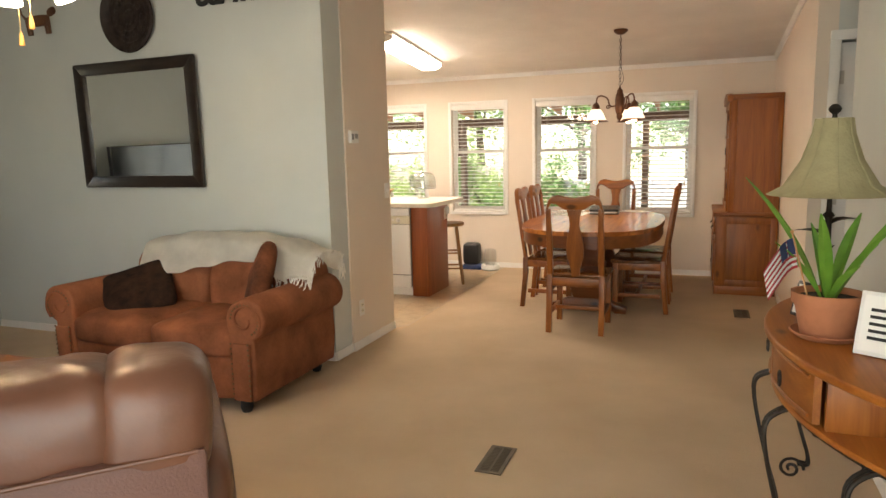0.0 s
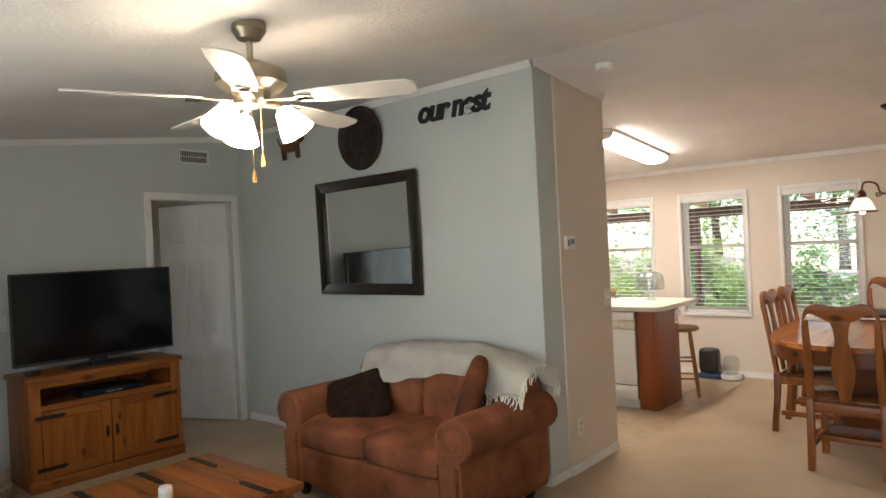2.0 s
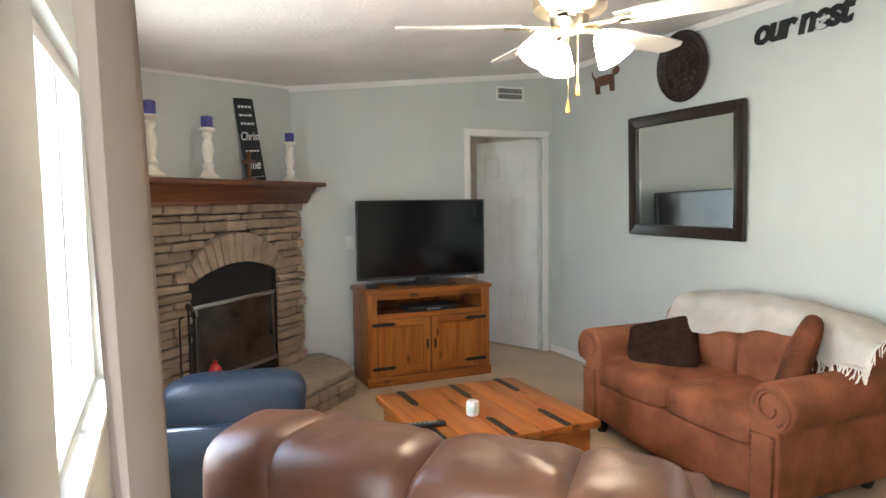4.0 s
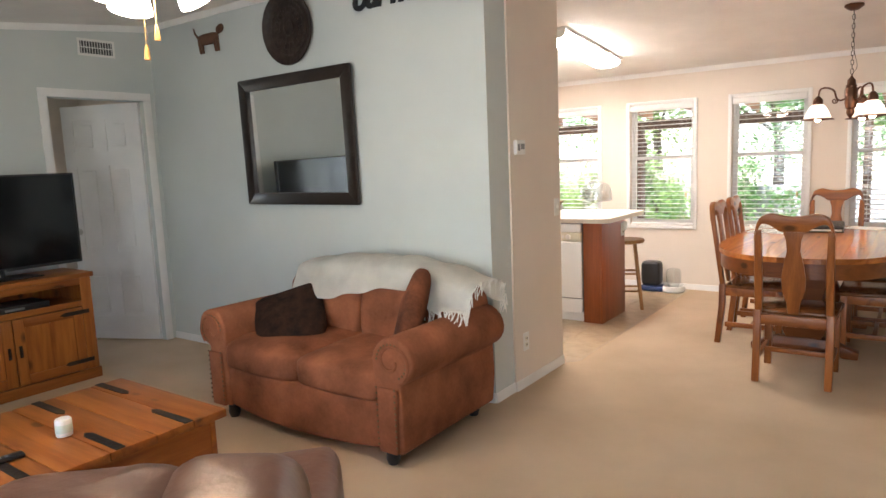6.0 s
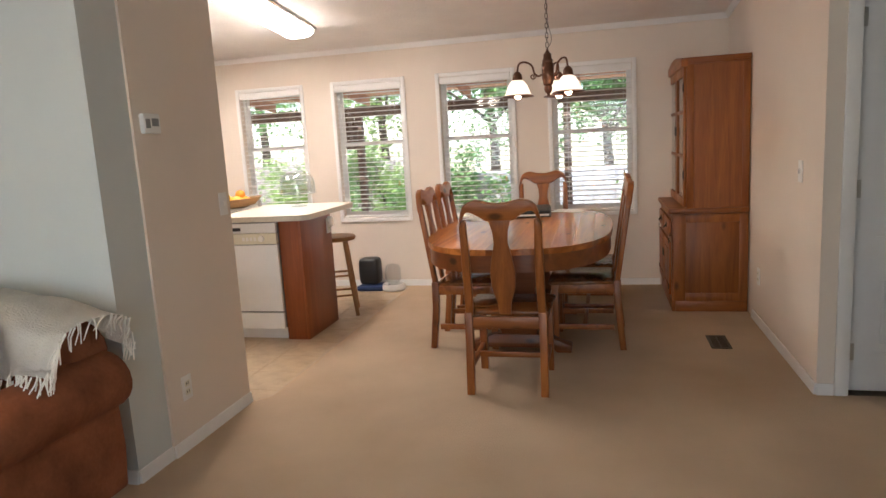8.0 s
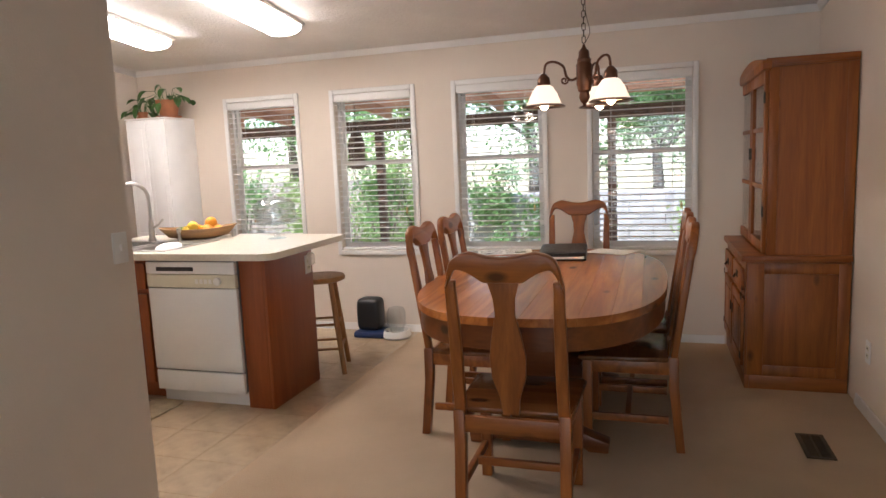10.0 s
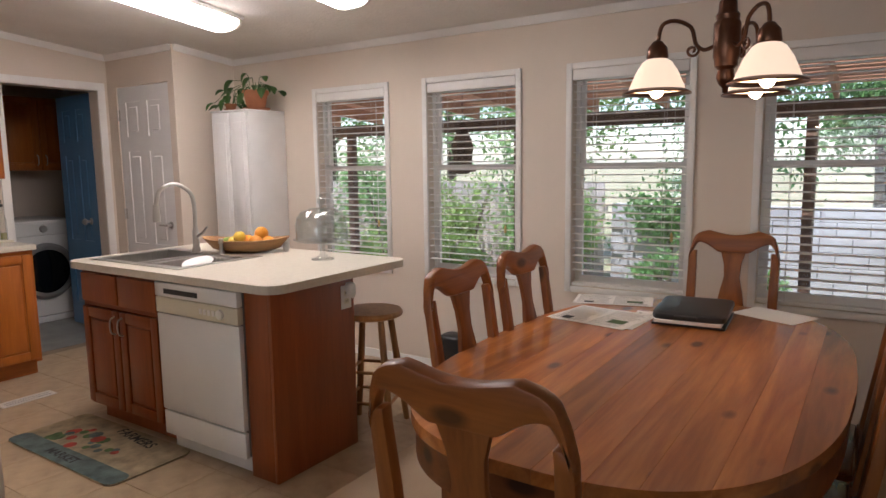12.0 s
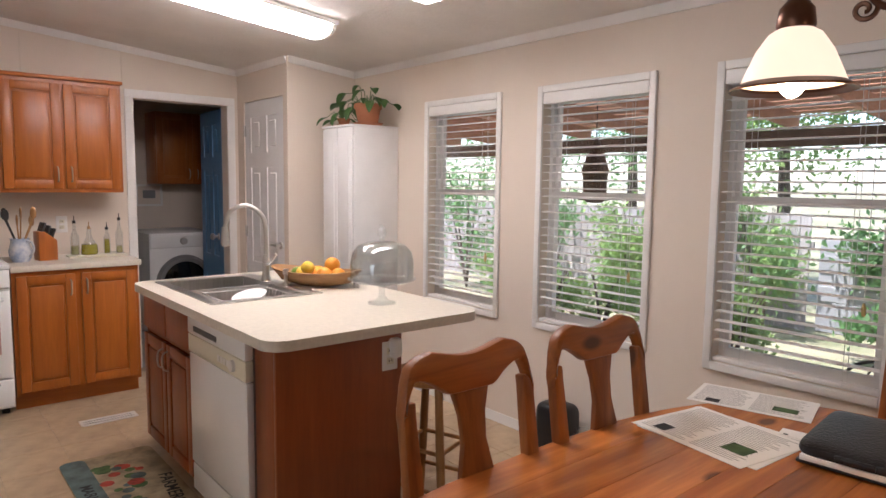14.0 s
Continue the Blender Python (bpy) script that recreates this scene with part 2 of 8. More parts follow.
def clear_glass(name, tint=(1, 1, 1), gloss=.12):
    """Thin window glass: lets light through, with a Fresnel sheen."""
    m = bpy.data.materials.new(name)
    m.use_nodes = True
    N, L = m.node_tree.nodes, m.node_tree.links
    N.remove(N["Principled BSDF"])
    tr, gl, mx, lw = N.new("ShaderNodeBsdfTransparent"), N.new("ShaderNodeBsdfGlossy"), N.new("ShaderNodeMixShader"), N.new("ShaderNodeLayerWeight")
    tr.inputs["Color"].default_value = (*tint, 1)
    gl.inputs["Roughness"].default_value = .02
    pw, ad = N.new("ShaderNodeMath"), N.new("ShaderNodeMath")
    pw.operation, ad.operation = "POWER", "MULTIPLY_ADD"
    pw.inputs[1].default_value, ad.inputs[1].default_value, ad.inputs[2].default_value = 4.0, .55, gloss * .35
    L.new(lw.outputs["Facing"], pw.inputs[0])
    L.new(pw.outputs["Value"], ad.inputs[0])
    L.new(ad.outputs["Value"], mx.inputs["Fac"])
    L.new(tr.outputs["BSDF"], mx.inputs[1])
    L.new(gl.outputs["BSDF"], mx.inputs[2])
    L.new(mx.outputs["Shader"], N["Material Output"].inputs["Surface"])
    return m


M_BLUE = mat("pale_blue_grey_wall_paint", (.56, .585, .56), .75, var=.03, scale=1.5, bump=.12, bscale=160)
M_BEIGE = mat("cream_wall_paint", (.72, .625, .53), .7, var=.03, scale=1.5, bump=.12, bscale=160)
M_CEIL = mat("textured_white_ceiling", (.80, .77, .73), .85, var=.04, scale=2.5, bump=.35, bscale=45)
M_TRIM = mat("white_trim_paint", (.80, .78, .75), .45, var=.03, scale=4, bump=.03)
M_DOOR = mat("white_door_paint", (.78, .77, .76), .42, var=.03, scale=5, bump=.03)
M_CARPET = mat("tan_carpet", (.64, .485, .335), .95, var=.10, scale=1.5, bump=1.0, bscale=210, color2=(.50, .37, .245), spec=.1, detail=10)
M_VINYL = mat("tan_vinyl_tile", (.50, .375, .235), .34, var=.12, scale=9, bump=.05, bscale=40, color2=(.33, .235, .140), island=.05, detail=9)
M_JOINT = mat("vinyl_joint", (.30, .24, .17), .6, var=.1)
M_LAUNDRY = mat("grey_vinyl_floor", (.28, .28, .26), .45, var=.12, scale=6)
M_GLASS = clear_glass("window_glass")
M_BLIND = mat("white_blind_slat", (.80, .78, .75), .4, var=.03, scale=5)
M_CORD = mat("blind_cord", (.75, .73, .70), .8)
M_BRASS = mat("brass", (.60, .42, .18), .35, 1.0)
M_CHROME = mat("chrome", (.78, .78, .78), .18, 1.0, var=.02)
M_STEEL = mat("brushed_steel", (.62, .60, .57), .30, 1.0, var=.06, scale=3, stretch=(1, 30, 1))
M_NICKEL = mat("satin_nickel", (.55, .53, .50), .32, 1.0, var=.03)
M_BLACK = mat("black_plastic", (.015, .015, .016), .4, var=.1)
M_IRON = mat("dark_wrought_iron", (.035, .028, .022), .5, .6, var=.2, bump=.15, bscale=80)
M_WHITE_APPL = mat("white_appliance_enamel", (.80, .80, .79), .25, var=.015, coat=.3)
M_CREAM_PANEL = mat("cream_control_panel", (.70, .66, .52), .35, var=.03)
M_PLASTIC_W = mat("white_plastic", (.78, .76, .72), .4, var=.02)
M_GREY = mat("grey_plastic", (.22, .22, .22), .5)

# ---- structure ----
Y_RIDGE, Z_RIDGE, Z_EAVE, SLOPE = -3.81, 2.65, 2.27, 0.0997
X_W, X_TV, X_E, Y_S, X_LE = -3.37, -3.28, 2.945, -7.5, 2.985


def ceil_z(y):
    return Z_EAVE - SLOPE * y if y > Y_RIDGE else Z_RIDGE + .107 * (y - Y_RIDGE)


def wall(name, x0, x1, y0, y1, material, label, z0=-.02, z1=2.75, holes=(), axis="x"):
    """A wall slab; holes (a0, a1, z0, z1) along its long axis leave real openings."""
    bms = []
    if axis == "x":
        cuts = sorted({x0, x1, *[h[0] for h in holes], *[h[1] for h in holes]})
    else:
        cuts = sorted({y0, y1, *[h[0] for h in holes], *[h[1] for h in holes]})
    for a, b in zip(cuts, cuts[1:]):
        mid = (a + b) / 2
        spans = [(z0, z1)]
        for h in holes:
            if h[0] < mid < h[1]:
                spans = [s for lo, hi in spans for s in ((lo, min(hi, h[2])), (max(lo, h[3]), hi)) if s[1] - s[0] > 1e-4]
        for lo, hi in spans:
            bms.append(box(a, b, y0, y1, lo, hi) if axis == "x" else box(x0, x1, a, b, lo, hi))
    bm = join(*bms)
    bmesh.ops.remove_doubles(bm, verts=bm.verts, dist=1e-5)
    return setting(name, bm, material, label, "wall")


WINDOWS = [(-1.587, -.867), (-.583, .153), (.446, 1.174), (1.460, 2.214)]
WZ0, WZ1, TRIM = .637, 1.976, .036
holes = [(a + TRIM, b - TRIM, WZ0 + TRIM, WZ1 - TRIM) for a, b in WINDOWS]
wall("wall_north", X_W - .12, X_E + .12, 0, .14, M_BEIGE, "cream painted wall with four double-hung windows", holes=holes)
wall("wall_dining_east", X_E, X_E + .12, -2.54, 0, M_BEIGE, "cream painted dining room wall", axis="y")
wall("wall_hall_north", X_E + .12, 4.6, -2.54, -2.42, M_BLUE, "pale blue-grey hall wall with a white door", holes=[(3.085, 3.86, -.02, 2.045)])
wall("wall_hall_end", 4.6, 4.72, -3.6, -2.42, M_BLUE, "pale blue-grey hall end wall", axis="y")
wall("wall_hall_south", X_LE, 4.6, -3.68, -3.565, M_BLUE, "pale blue-grey hall wall")
wall("wall_living_east", X_LE, X_LE + .12, Y_S, -3.68, M_BLUE, "pale blue-grey living room wall", axis="y")
wall("wall_south", X_TV - .12, X_LE + .12, Y_S - .14, Y_S, M_BLUE, "pale blue-grey wall with an open sliding patio door", holes=[(1.12, 2.80, -.02, 2.05), (-1.1, .4, .72, 1.98)])
wall("wall_tv", X_TV - .12, X_TV, Y_S, Y_RIDGE - .0, M_BLUE, "pale blue-grey wall with a bedroom doorway", axis="y", holes=[(-4.672, -3.915, -.02, 2.04)])
wall("wall_partition", X_TV, 0, Y_RIDGE, Y_RIDGE + .12, M_BLUE, "pale blue-grey partition wall behind the loveseat")
wall("wall_partition_end_blue", -.12, 0, Y_RIDGE + .12, -3.585, M_BLUE, "pale blue-grey end of the partition wall", axis="y")
wall("wall_partition_end_cream", -.12, .012, -3.585, -2.915, M_BEIGE, "cream painted end of the partition wall", axis="y")
wall("wall_kitchen_west", X_W - .12, X_W, Y_RIDGE + .12, 0, M_BEIGE, "cream kitchen wall with a laundry doorway", axis="y", holes=[(-1.36, -.65, -.02, 2.04)])
wall("wall_kitchen_south", X_W, -.12, Y_RIDGE + .12, Y_RIDGE + .16, M_BEIGE, "cream kitchen wall behind the refrigerator")
wall("wall_pantry_front", X_W, -2.47, -.56, -.48, M_BEIGE, "cream pantry wall with a white door", holes=[(-3.245, -2.55, -.02, 2.06)])
wall("wall_pantry_side", -2.55, -2.47, -.48, 0, M_BEIGE, "cream pantry side wall", axis="y")
# corner wall behind the fireplace
dg = box(-1.05, 1.05, 0, .10, -.02, 2.75)
setting("wall_fireplace_corner", xf(dg, pose(-2.655, -6.885, 0, 0, 0, 135)), M_BLUE, "pale blue-grey corner wall behind the fireplace", "wall")
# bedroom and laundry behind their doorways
# the west wall's hole is for the added bedroom window
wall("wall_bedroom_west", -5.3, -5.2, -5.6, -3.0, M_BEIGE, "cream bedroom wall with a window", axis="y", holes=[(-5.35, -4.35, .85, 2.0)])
wall("wall_bedroom_north", -5.2, X_TV - .12, -3.5, -3.4, M_BEIGE, "cream bedroom wall", holes=[(-4.86, -4.10, -.02, 2.04)])
wall("wall_bedroom_south", -5.2, X_TV - .12, -5.7, -5.6, M_BEIGE, "cream bedroom wall")
wall("wall_laundry_west", -5.29, -5.17, -2.2, .1, M_BEIGE, "cream laundry wall", axis="y")
wall("wall_laundry_north", -5.17, X_W - .12, .0, .1, M_BEIGE, "cream laundry wall")
wall("wall_laundry_south", -5.17, X_W - .12, -2.2, -2.1, M_BEIGE, "cream laundry wall")

# floors
setting("floor", box(-5.4, 4.8, Y_S - .14, .14, -.12, -.012), M_JOINT, "subfloor under carpet and vinyl", "floor")
cp = prism([(.1, -.0), (X_E, 0), (X_E, -2.54), (4.6, -2.54), (4.6, -3.565), (X_LE, -3.565), (X_LE, Y_S), (X_TV, Y_S), (X_TV, Y_RIDGE), (.0, Y_RIDGE), (.012, -2.915), (.1, -2.83)], .012)
carpet = setting("carpet", xf(cp, Matrix.Translation((0, 0, -.012))), M_CARPET, "tan cut-pile wall-to-wall carpet", "carpet")
setting("bedroom_carpet", box(-5.2, X_TV, -5.6, -3.0, -.012, 0), M_CARPET, "tan bedroom carpet", "carpet")
setting("laundry_floor", box(-5.17, X_W, -2.1, 0, -.012, -.002), M_LAUNDRY, "grey vinyl laundry floor", "floor")

# ceiling: two slopes meeting at the ridge
bm = bmesh.new()
prof = [(.14, ceil_z(.14)), (Y_RIDGE, Z_RIDGE), (Y_S - .14, ceil_z(Y_S - .14)), (Y_S - .14, 2.9), (.14, 2.9)]
ca = [bm.verts.new((-5.4, y, z)) for y, z in prof]
cb = [bm.verts.new((4.8, y, z)) for y, z in prof]
bm.faces.new(ca)
bm.faces.new(cb)
for i in range(5):
    bm.faces.new((ca[i], ca[(i + 1) % 5], cb[(i + 1) % 5], cb[i]))
setting("ceiling", bm, M_CEIL, "vaulted white ceiling with knockdown texture", "ceiling")


def strip(name, a, b, h, t, side, material=M_TRIM, label="white trim strip", up=False, parent=None):
    """A straight trim from a to b; side is the way it stands out from its wall; up: hangs below the line."""
    a, b, s = Vector(a), Vector(b), Vector(side)
    bm = bmesh.new()
    lo, hi = (Vector((0, 0, -h)), Vector((0, 0, 0))) if up else (Vector((0, 0, 0)), Vector((0, 0, h)))
    ends = []
    for p in (a, b):
        ends.append([bm.verts.new(p + o + k) for o, k in ((lo, s * 0), (hi, s * 0), (hi, s * t * (1.0 if up else .55)), (lo, s * t * (.35 if up else 1.0)))])
    bm.faces.new(ends[0])
    bm.faces.new(ends[1])
    for i in range(4):
        bm.faces.new((ends[0][i], ends[0][(i + 1) % 4], ends[1][(i + 1) % 4], ends[1][i]))
    return setting(name, bm, material, label, "trim", parent)


for n, a, b, s in (("north", (.3, 0), (2.4, 0), (0, -1, 0)), ("north_west", (-1.87, 0), (.3, 0), (0, -1, 0)), ("east", (X_E, -2.54), (X_E, -1.08), (-1, 0, 0)),
                   ("hall", (X_E, -2.54), (3.02, -2.54), (0, -1, 0)), ("living_east", (X_LE, Y_S), (X_LE, -3.565), (-1, 0, 0)),
                   ("hall_south", (X_LE, -3.565), (4.6, -3.565), (0, 1, 0)),
                   ("tv", (X_TV, -6.3), (X_TV, -4.735), (1, 0, 0)), ("partition", (X_TV, Y_RIDGE), (0, Y_RIDGE), (0, -1, 0)),
                   ("end_blue", (0, Y_RIDGE), (0, -3.585), (1, 0, 0)), ("end_cream", (.012, -3.585), (.012, -2.915), (1, 0, 0))):
    strip("baseboard_" + n, (*a, 0), (*b, 0), .058, .013, s, label="low white painted baseboard")
for n, a, b, s in (("north", (-2.47, 0), (X_E, 0), (0, -1, 0)), ("partition", (X_TV, Y_RIDGE), (0, Y_RIDGE), (0, -1, 0)), ("tv", (X_TV, -6.3), (X_TV, Y_RIDGE), (1, 0, 0)),
                   ("kitchen_west", (X_W, -3.65), (X_W, -.56), (1, 0, 0)), ("pantry_front", (X_W, -.56), (-2.47, -.56), (0, -1, 0)), ("pantry_side", (-2.47, -.56), (-2.47, 0), (1, 0, 0)),
                   ("east", (X_E, -2.54), (X_E, 0), (-1, 0, 0)), ("end", (.012, Y_RIDGE), (.012, -2.915), (1, 0, 0)), ("fireplace", (-3.28, -6.29), (-2.07, -7.5), (.7, .7, 0))):
    strip("crown_" + n, (*a, ceil_z(a[1])), (*b, ceil_z(b[1])), .045, .03, s, label="white crown strip along the ceiling", up=True)
# joint strips of the wall panels
for n, x, y, s, z0 in (("a", X_W, -2.05, (1, 0, 0), 2.1), ("b", X_W, -2.62, (1, 0, 0), 2.1), ("c", X_W, -1.42, (1, 0, 0), 2.12), ("d", -2.47, -.535, (1, 0, 0), 0)):
    setting("panel_strip_" + n, box(x, x + .006, y - .012, y + .012, z0, ceil_z(y) - .04), M_BEIGE, "cream joint strip between wall panels", "trim")
setting("corner_trim", box(-2.478, -2.458, -.572, -.548, 0, ceil_z(-.56)), M_BEIGE, "cream corner trim of the pantry", "trim")


def casing(name, axis, plane, a0, a1, z1, out, w=.062, t=.016):
    """Door casing: two uprights and a head on a wall's face."""
    root = thing(name, "white painted door casing", "door casing")
    root["kind"] = "structure"
    for n, p0, p1, q0, q1 in (("jamb_trim", a0 - w, a0, 0, z1), ("jamb_trim", a1, a1 + w, 0, z1), ("head_trim", a0 - w, a1 + w, z1, z1 + w)):
        lo, hi = sorted((plane, plane + out * t))
        part(n, box(p0, p1, lo, hi, q0, q1, .004) if axis == "x" else box(lo, hi, p0, p1, q0, q1, .004), M_TRIM, root)
    return root


casing("door_casing_bedroom", "y", X_TV, -4.672, -3.915, 2.04, 1)
casing("door_casing_closet", "x", -3.5, -4.86, -4.10, 2.04, -1)
casing("door_casing_laundry", "y", X_W, -1.36, -.65, 2.04, 1)
sw = thing("window_5", "white framed window beside the patio door", "window")
sw["kind"] = "structure"
part("window_frame", join(box(-1.1, -1.05, Y_S - .10, Y_S - .05, .72, 1.98), box(.35, .4, Y_S - .10, Y_S - .05, .72, 1.98), box(-1.05, .35, Y_S - .10, Y_S - .05, 1.93, 1.98), box(-1.05, .35, Y_S - .10, Y_S - .05, .72, .77), box(-.37, -.33, Y_S - .10, Y_S - .05, .77, 1.93)), M_TRIM, sw)
part("sill", box(-1.15, .45, Y_S, Y_S + .03, .69, .72, .004), M_TRIM, sw)
for xa_, xb_ in ((-1.05, -.37), (-.33, .35)):
    pn_ = part("pane", box(xa_, xb_, Y_S - .077, Y_S - .073, .77, 1.93), M_GLASS, sw, "clear window glass")
    pn_.visible_shadow = False
# invented bedroom window, added to brighten the open bedroom door
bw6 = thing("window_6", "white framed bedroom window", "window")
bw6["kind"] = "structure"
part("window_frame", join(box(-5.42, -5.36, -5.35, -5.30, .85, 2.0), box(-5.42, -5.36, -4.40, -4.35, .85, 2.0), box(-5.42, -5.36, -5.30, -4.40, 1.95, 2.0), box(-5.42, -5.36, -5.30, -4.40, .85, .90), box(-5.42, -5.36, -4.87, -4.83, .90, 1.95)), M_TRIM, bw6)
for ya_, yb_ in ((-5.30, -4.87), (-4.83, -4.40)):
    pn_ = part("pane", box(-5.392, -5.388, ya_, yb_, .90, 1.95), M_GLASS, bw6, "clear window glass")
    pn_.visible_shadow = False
# fill lamp set in the added opening to light the door leaf
bed_fill = new("bedroom_window_daylight", bpy.data.lights.new("bedroom_window_daylight", "AREA"))
bed_fill.data.shape, bed_fill.data.size, bed_fill.data.size_y = "RECTANGLE", .9, 1.05
bed_fill.data.energy, bed_fill.data.color = .4, (0.88, 0.95, 1.0)
bed_fill.matrix_world = look((-5.34, -4.85, 1.425), (-3.6, -4.4, 1.2))
casing("door_casing_hall", "x", -2.54, 3.085, 3.86, 2.045, -1)


def panel_door(name, label, w, h, x, y, rz, material=M_DOOR, knob=True, hinges=True, lever=False, kx=None):
    """Six-panel door leaf; local x from the hinge to the latch, thickness along y."""
    d = thing(name, label, "door", x, y, .012, rz)
    d["kind"] = "structure"
    t = .035
    st, mid = .105, .10
    pw = (w - 2 * st - mid) / 2
    rows = [(.20, .62 * h / 2.03 - .02), (.78 * h / 2.03, 1.52 * h / 2.03), (1.64 * h / 2.03, h - .12)]
    cols = [(st, st + pw), (st + pw + mid, w - st)]
    for s0, s1 in ((0, st), (w - st, w), (st + pw, st + pw + mid)):
        part("stile", box(s0, s1, -t / 2, t / 2, 0, h), material, d)
    zs = [0] + [z for r in rows for z in r] + [h]
    for i in range(0, len(zs), 2):
        for c0, c1 in cols:
            part("rail", box(c0, c1, -t / 2, t / 2, zs[i], zs[i + 1]), material, d)
    for r0, r1 in rows:
        for c0, c1 in cols:
            b = box(c0, c1, -.009, .009, r0, r1)
            inner = box(c0 + .035, c1 - .035, -.0155, .0155, r0 + .035, r1 - .035, .010, 1)
            part("panel", join(b, inner), material, d)
    if knob:
        k = kx if kx else w - .065
        for s in (-1, 1):
            if lever:
                part("lever_handle", join(xf(lathe([(0, 0), (.028, 0), (.028, .008), (.012, .012), (.012, .045), (0, .045)], 16), Matrix.Rotation(radians(90 * -s), 4, "X") @ Matrix.Translation((0, 0, t / 2))), box(-.11, .012, s * .055 - .008, s * .055 + .008, -.009, .009, .006)), M_NICKEL, d, "satin nickel lever handle").matrix_basis = Matrix.Translation((k, 0, .95))
            else:
                part("door_knob", xf(lathe([(0, 0), (.028, 0), (.028, .006), (.011, .012), (.012, .035), (.027, .045), (.029, .058), (.020, .070), (0, .072)], 18), Matrix.Translation((k, 0, .95)) @ Matrix.Rotation(radians(-90 * s), 4, "X") @ Matrix.Translation((0, 0, t / 2))), M_NICKEL, d, "satin nickel door knob")
    if hinges:
        for z in (.20, h / 2, h - .22):
            part("hinge", join(tube([(-.004, -t / 2 - .004, z - .045), (-.004, -t / 2 - .004, z + .045)], .007), box(-.004, .03, -t / 2 - .003, -t / 2 + .001, z - .043, z + .043)), M_NICKEL, d, "satin nickel hinge")
    return d


# bedroom door, hinged beside the partition and swung into the bedroom
panel_door("door_bedroom", "white six-panel bedroom door standing open inward", .745, 2.02, X_TV - .04, -3.935, 180 + 24)
panel_door("door_closet", "white six-panel closet door inside the bedroom, closed", .75, 2.02, -4.855, -3.470, 0)
panel_door("door_hall", "white six-panel hall door, closed", .765, 2.02, 3.09, -2.48, 0)
panel_door("door_pantry", "white six-panel pantry door, closed", .685, 2.045, -3.24, -.535, 0, lever=True)
M_BLUEDOOR = mat("blue_door_paint", (.10, .26, .48), .4, var=.04, scale=4)
ld = panel_door("door_laundry", "blue painted laundry door swung open into the laundry", .64, 2.02, -3.515, -.625, 180 - 5, M_BLUEDOOR, kx=.12)


def window_unit(i, a, b):
    w = thing("window_%d" % i, "white double-hung window with raised sash line", "window")
    w["kind"] = "structure"
    xa, xb, za, zb = a + TRIM, b - TRIM, WZ0 + TRIM, WZ1 - TRIM
    for n, bm in (("casing", box(a, xa, -.016, 0, WZ0, WZ1, .004)), ("casing", box(xb, b, -.016, 0, WZ0, WZ1, .004)), ("casing", box(xa, xb, -.016, 0, zb, WZ1, .004)), ("sill", box(xa, xb, -.02, 0, WZ0, za, .004))):
        part(n, bm, M_TRIM, w)
    zm = 1.385
    fr = .022
    part("window_frame", join(box(xa, xa + fr, .06, .12, za, zb), box(xb - fr, xb, .06, .12, za, zb), box(xa + fr, xb - fr, .06, .12, zb - fr, zb), box(xa + fr, xb - fr, .06, .12, za, za + fr)), M_TRIM, w)
    for lo, hi, y in ((za + fr, zm + .018, .075), (zm - .018, zb - fr, .100)):
        s = .022
        sash = part("sash", join(box(xa + fr, xa + fr + s, y - .012, y + .012, lo, hi), box(xb - fr - s, xb - fr, y - .012, y + .012, lo, hi), box(xa + fr + s, xb - fr - s, y - .012, y + .012, hi - .036, hi), box(xa + fr + s, xb - fr - s, y - .012, y + .012, lo, lo + .036)), M_TRIM, w)
        pane = part("pane", box(xa + fr + s, xb - fr - s, y - .002, y + .002, lo + .036, hi - .036), M_GLASS, sash, "clear window glass")
        pane.visible_shadow = False
    return w


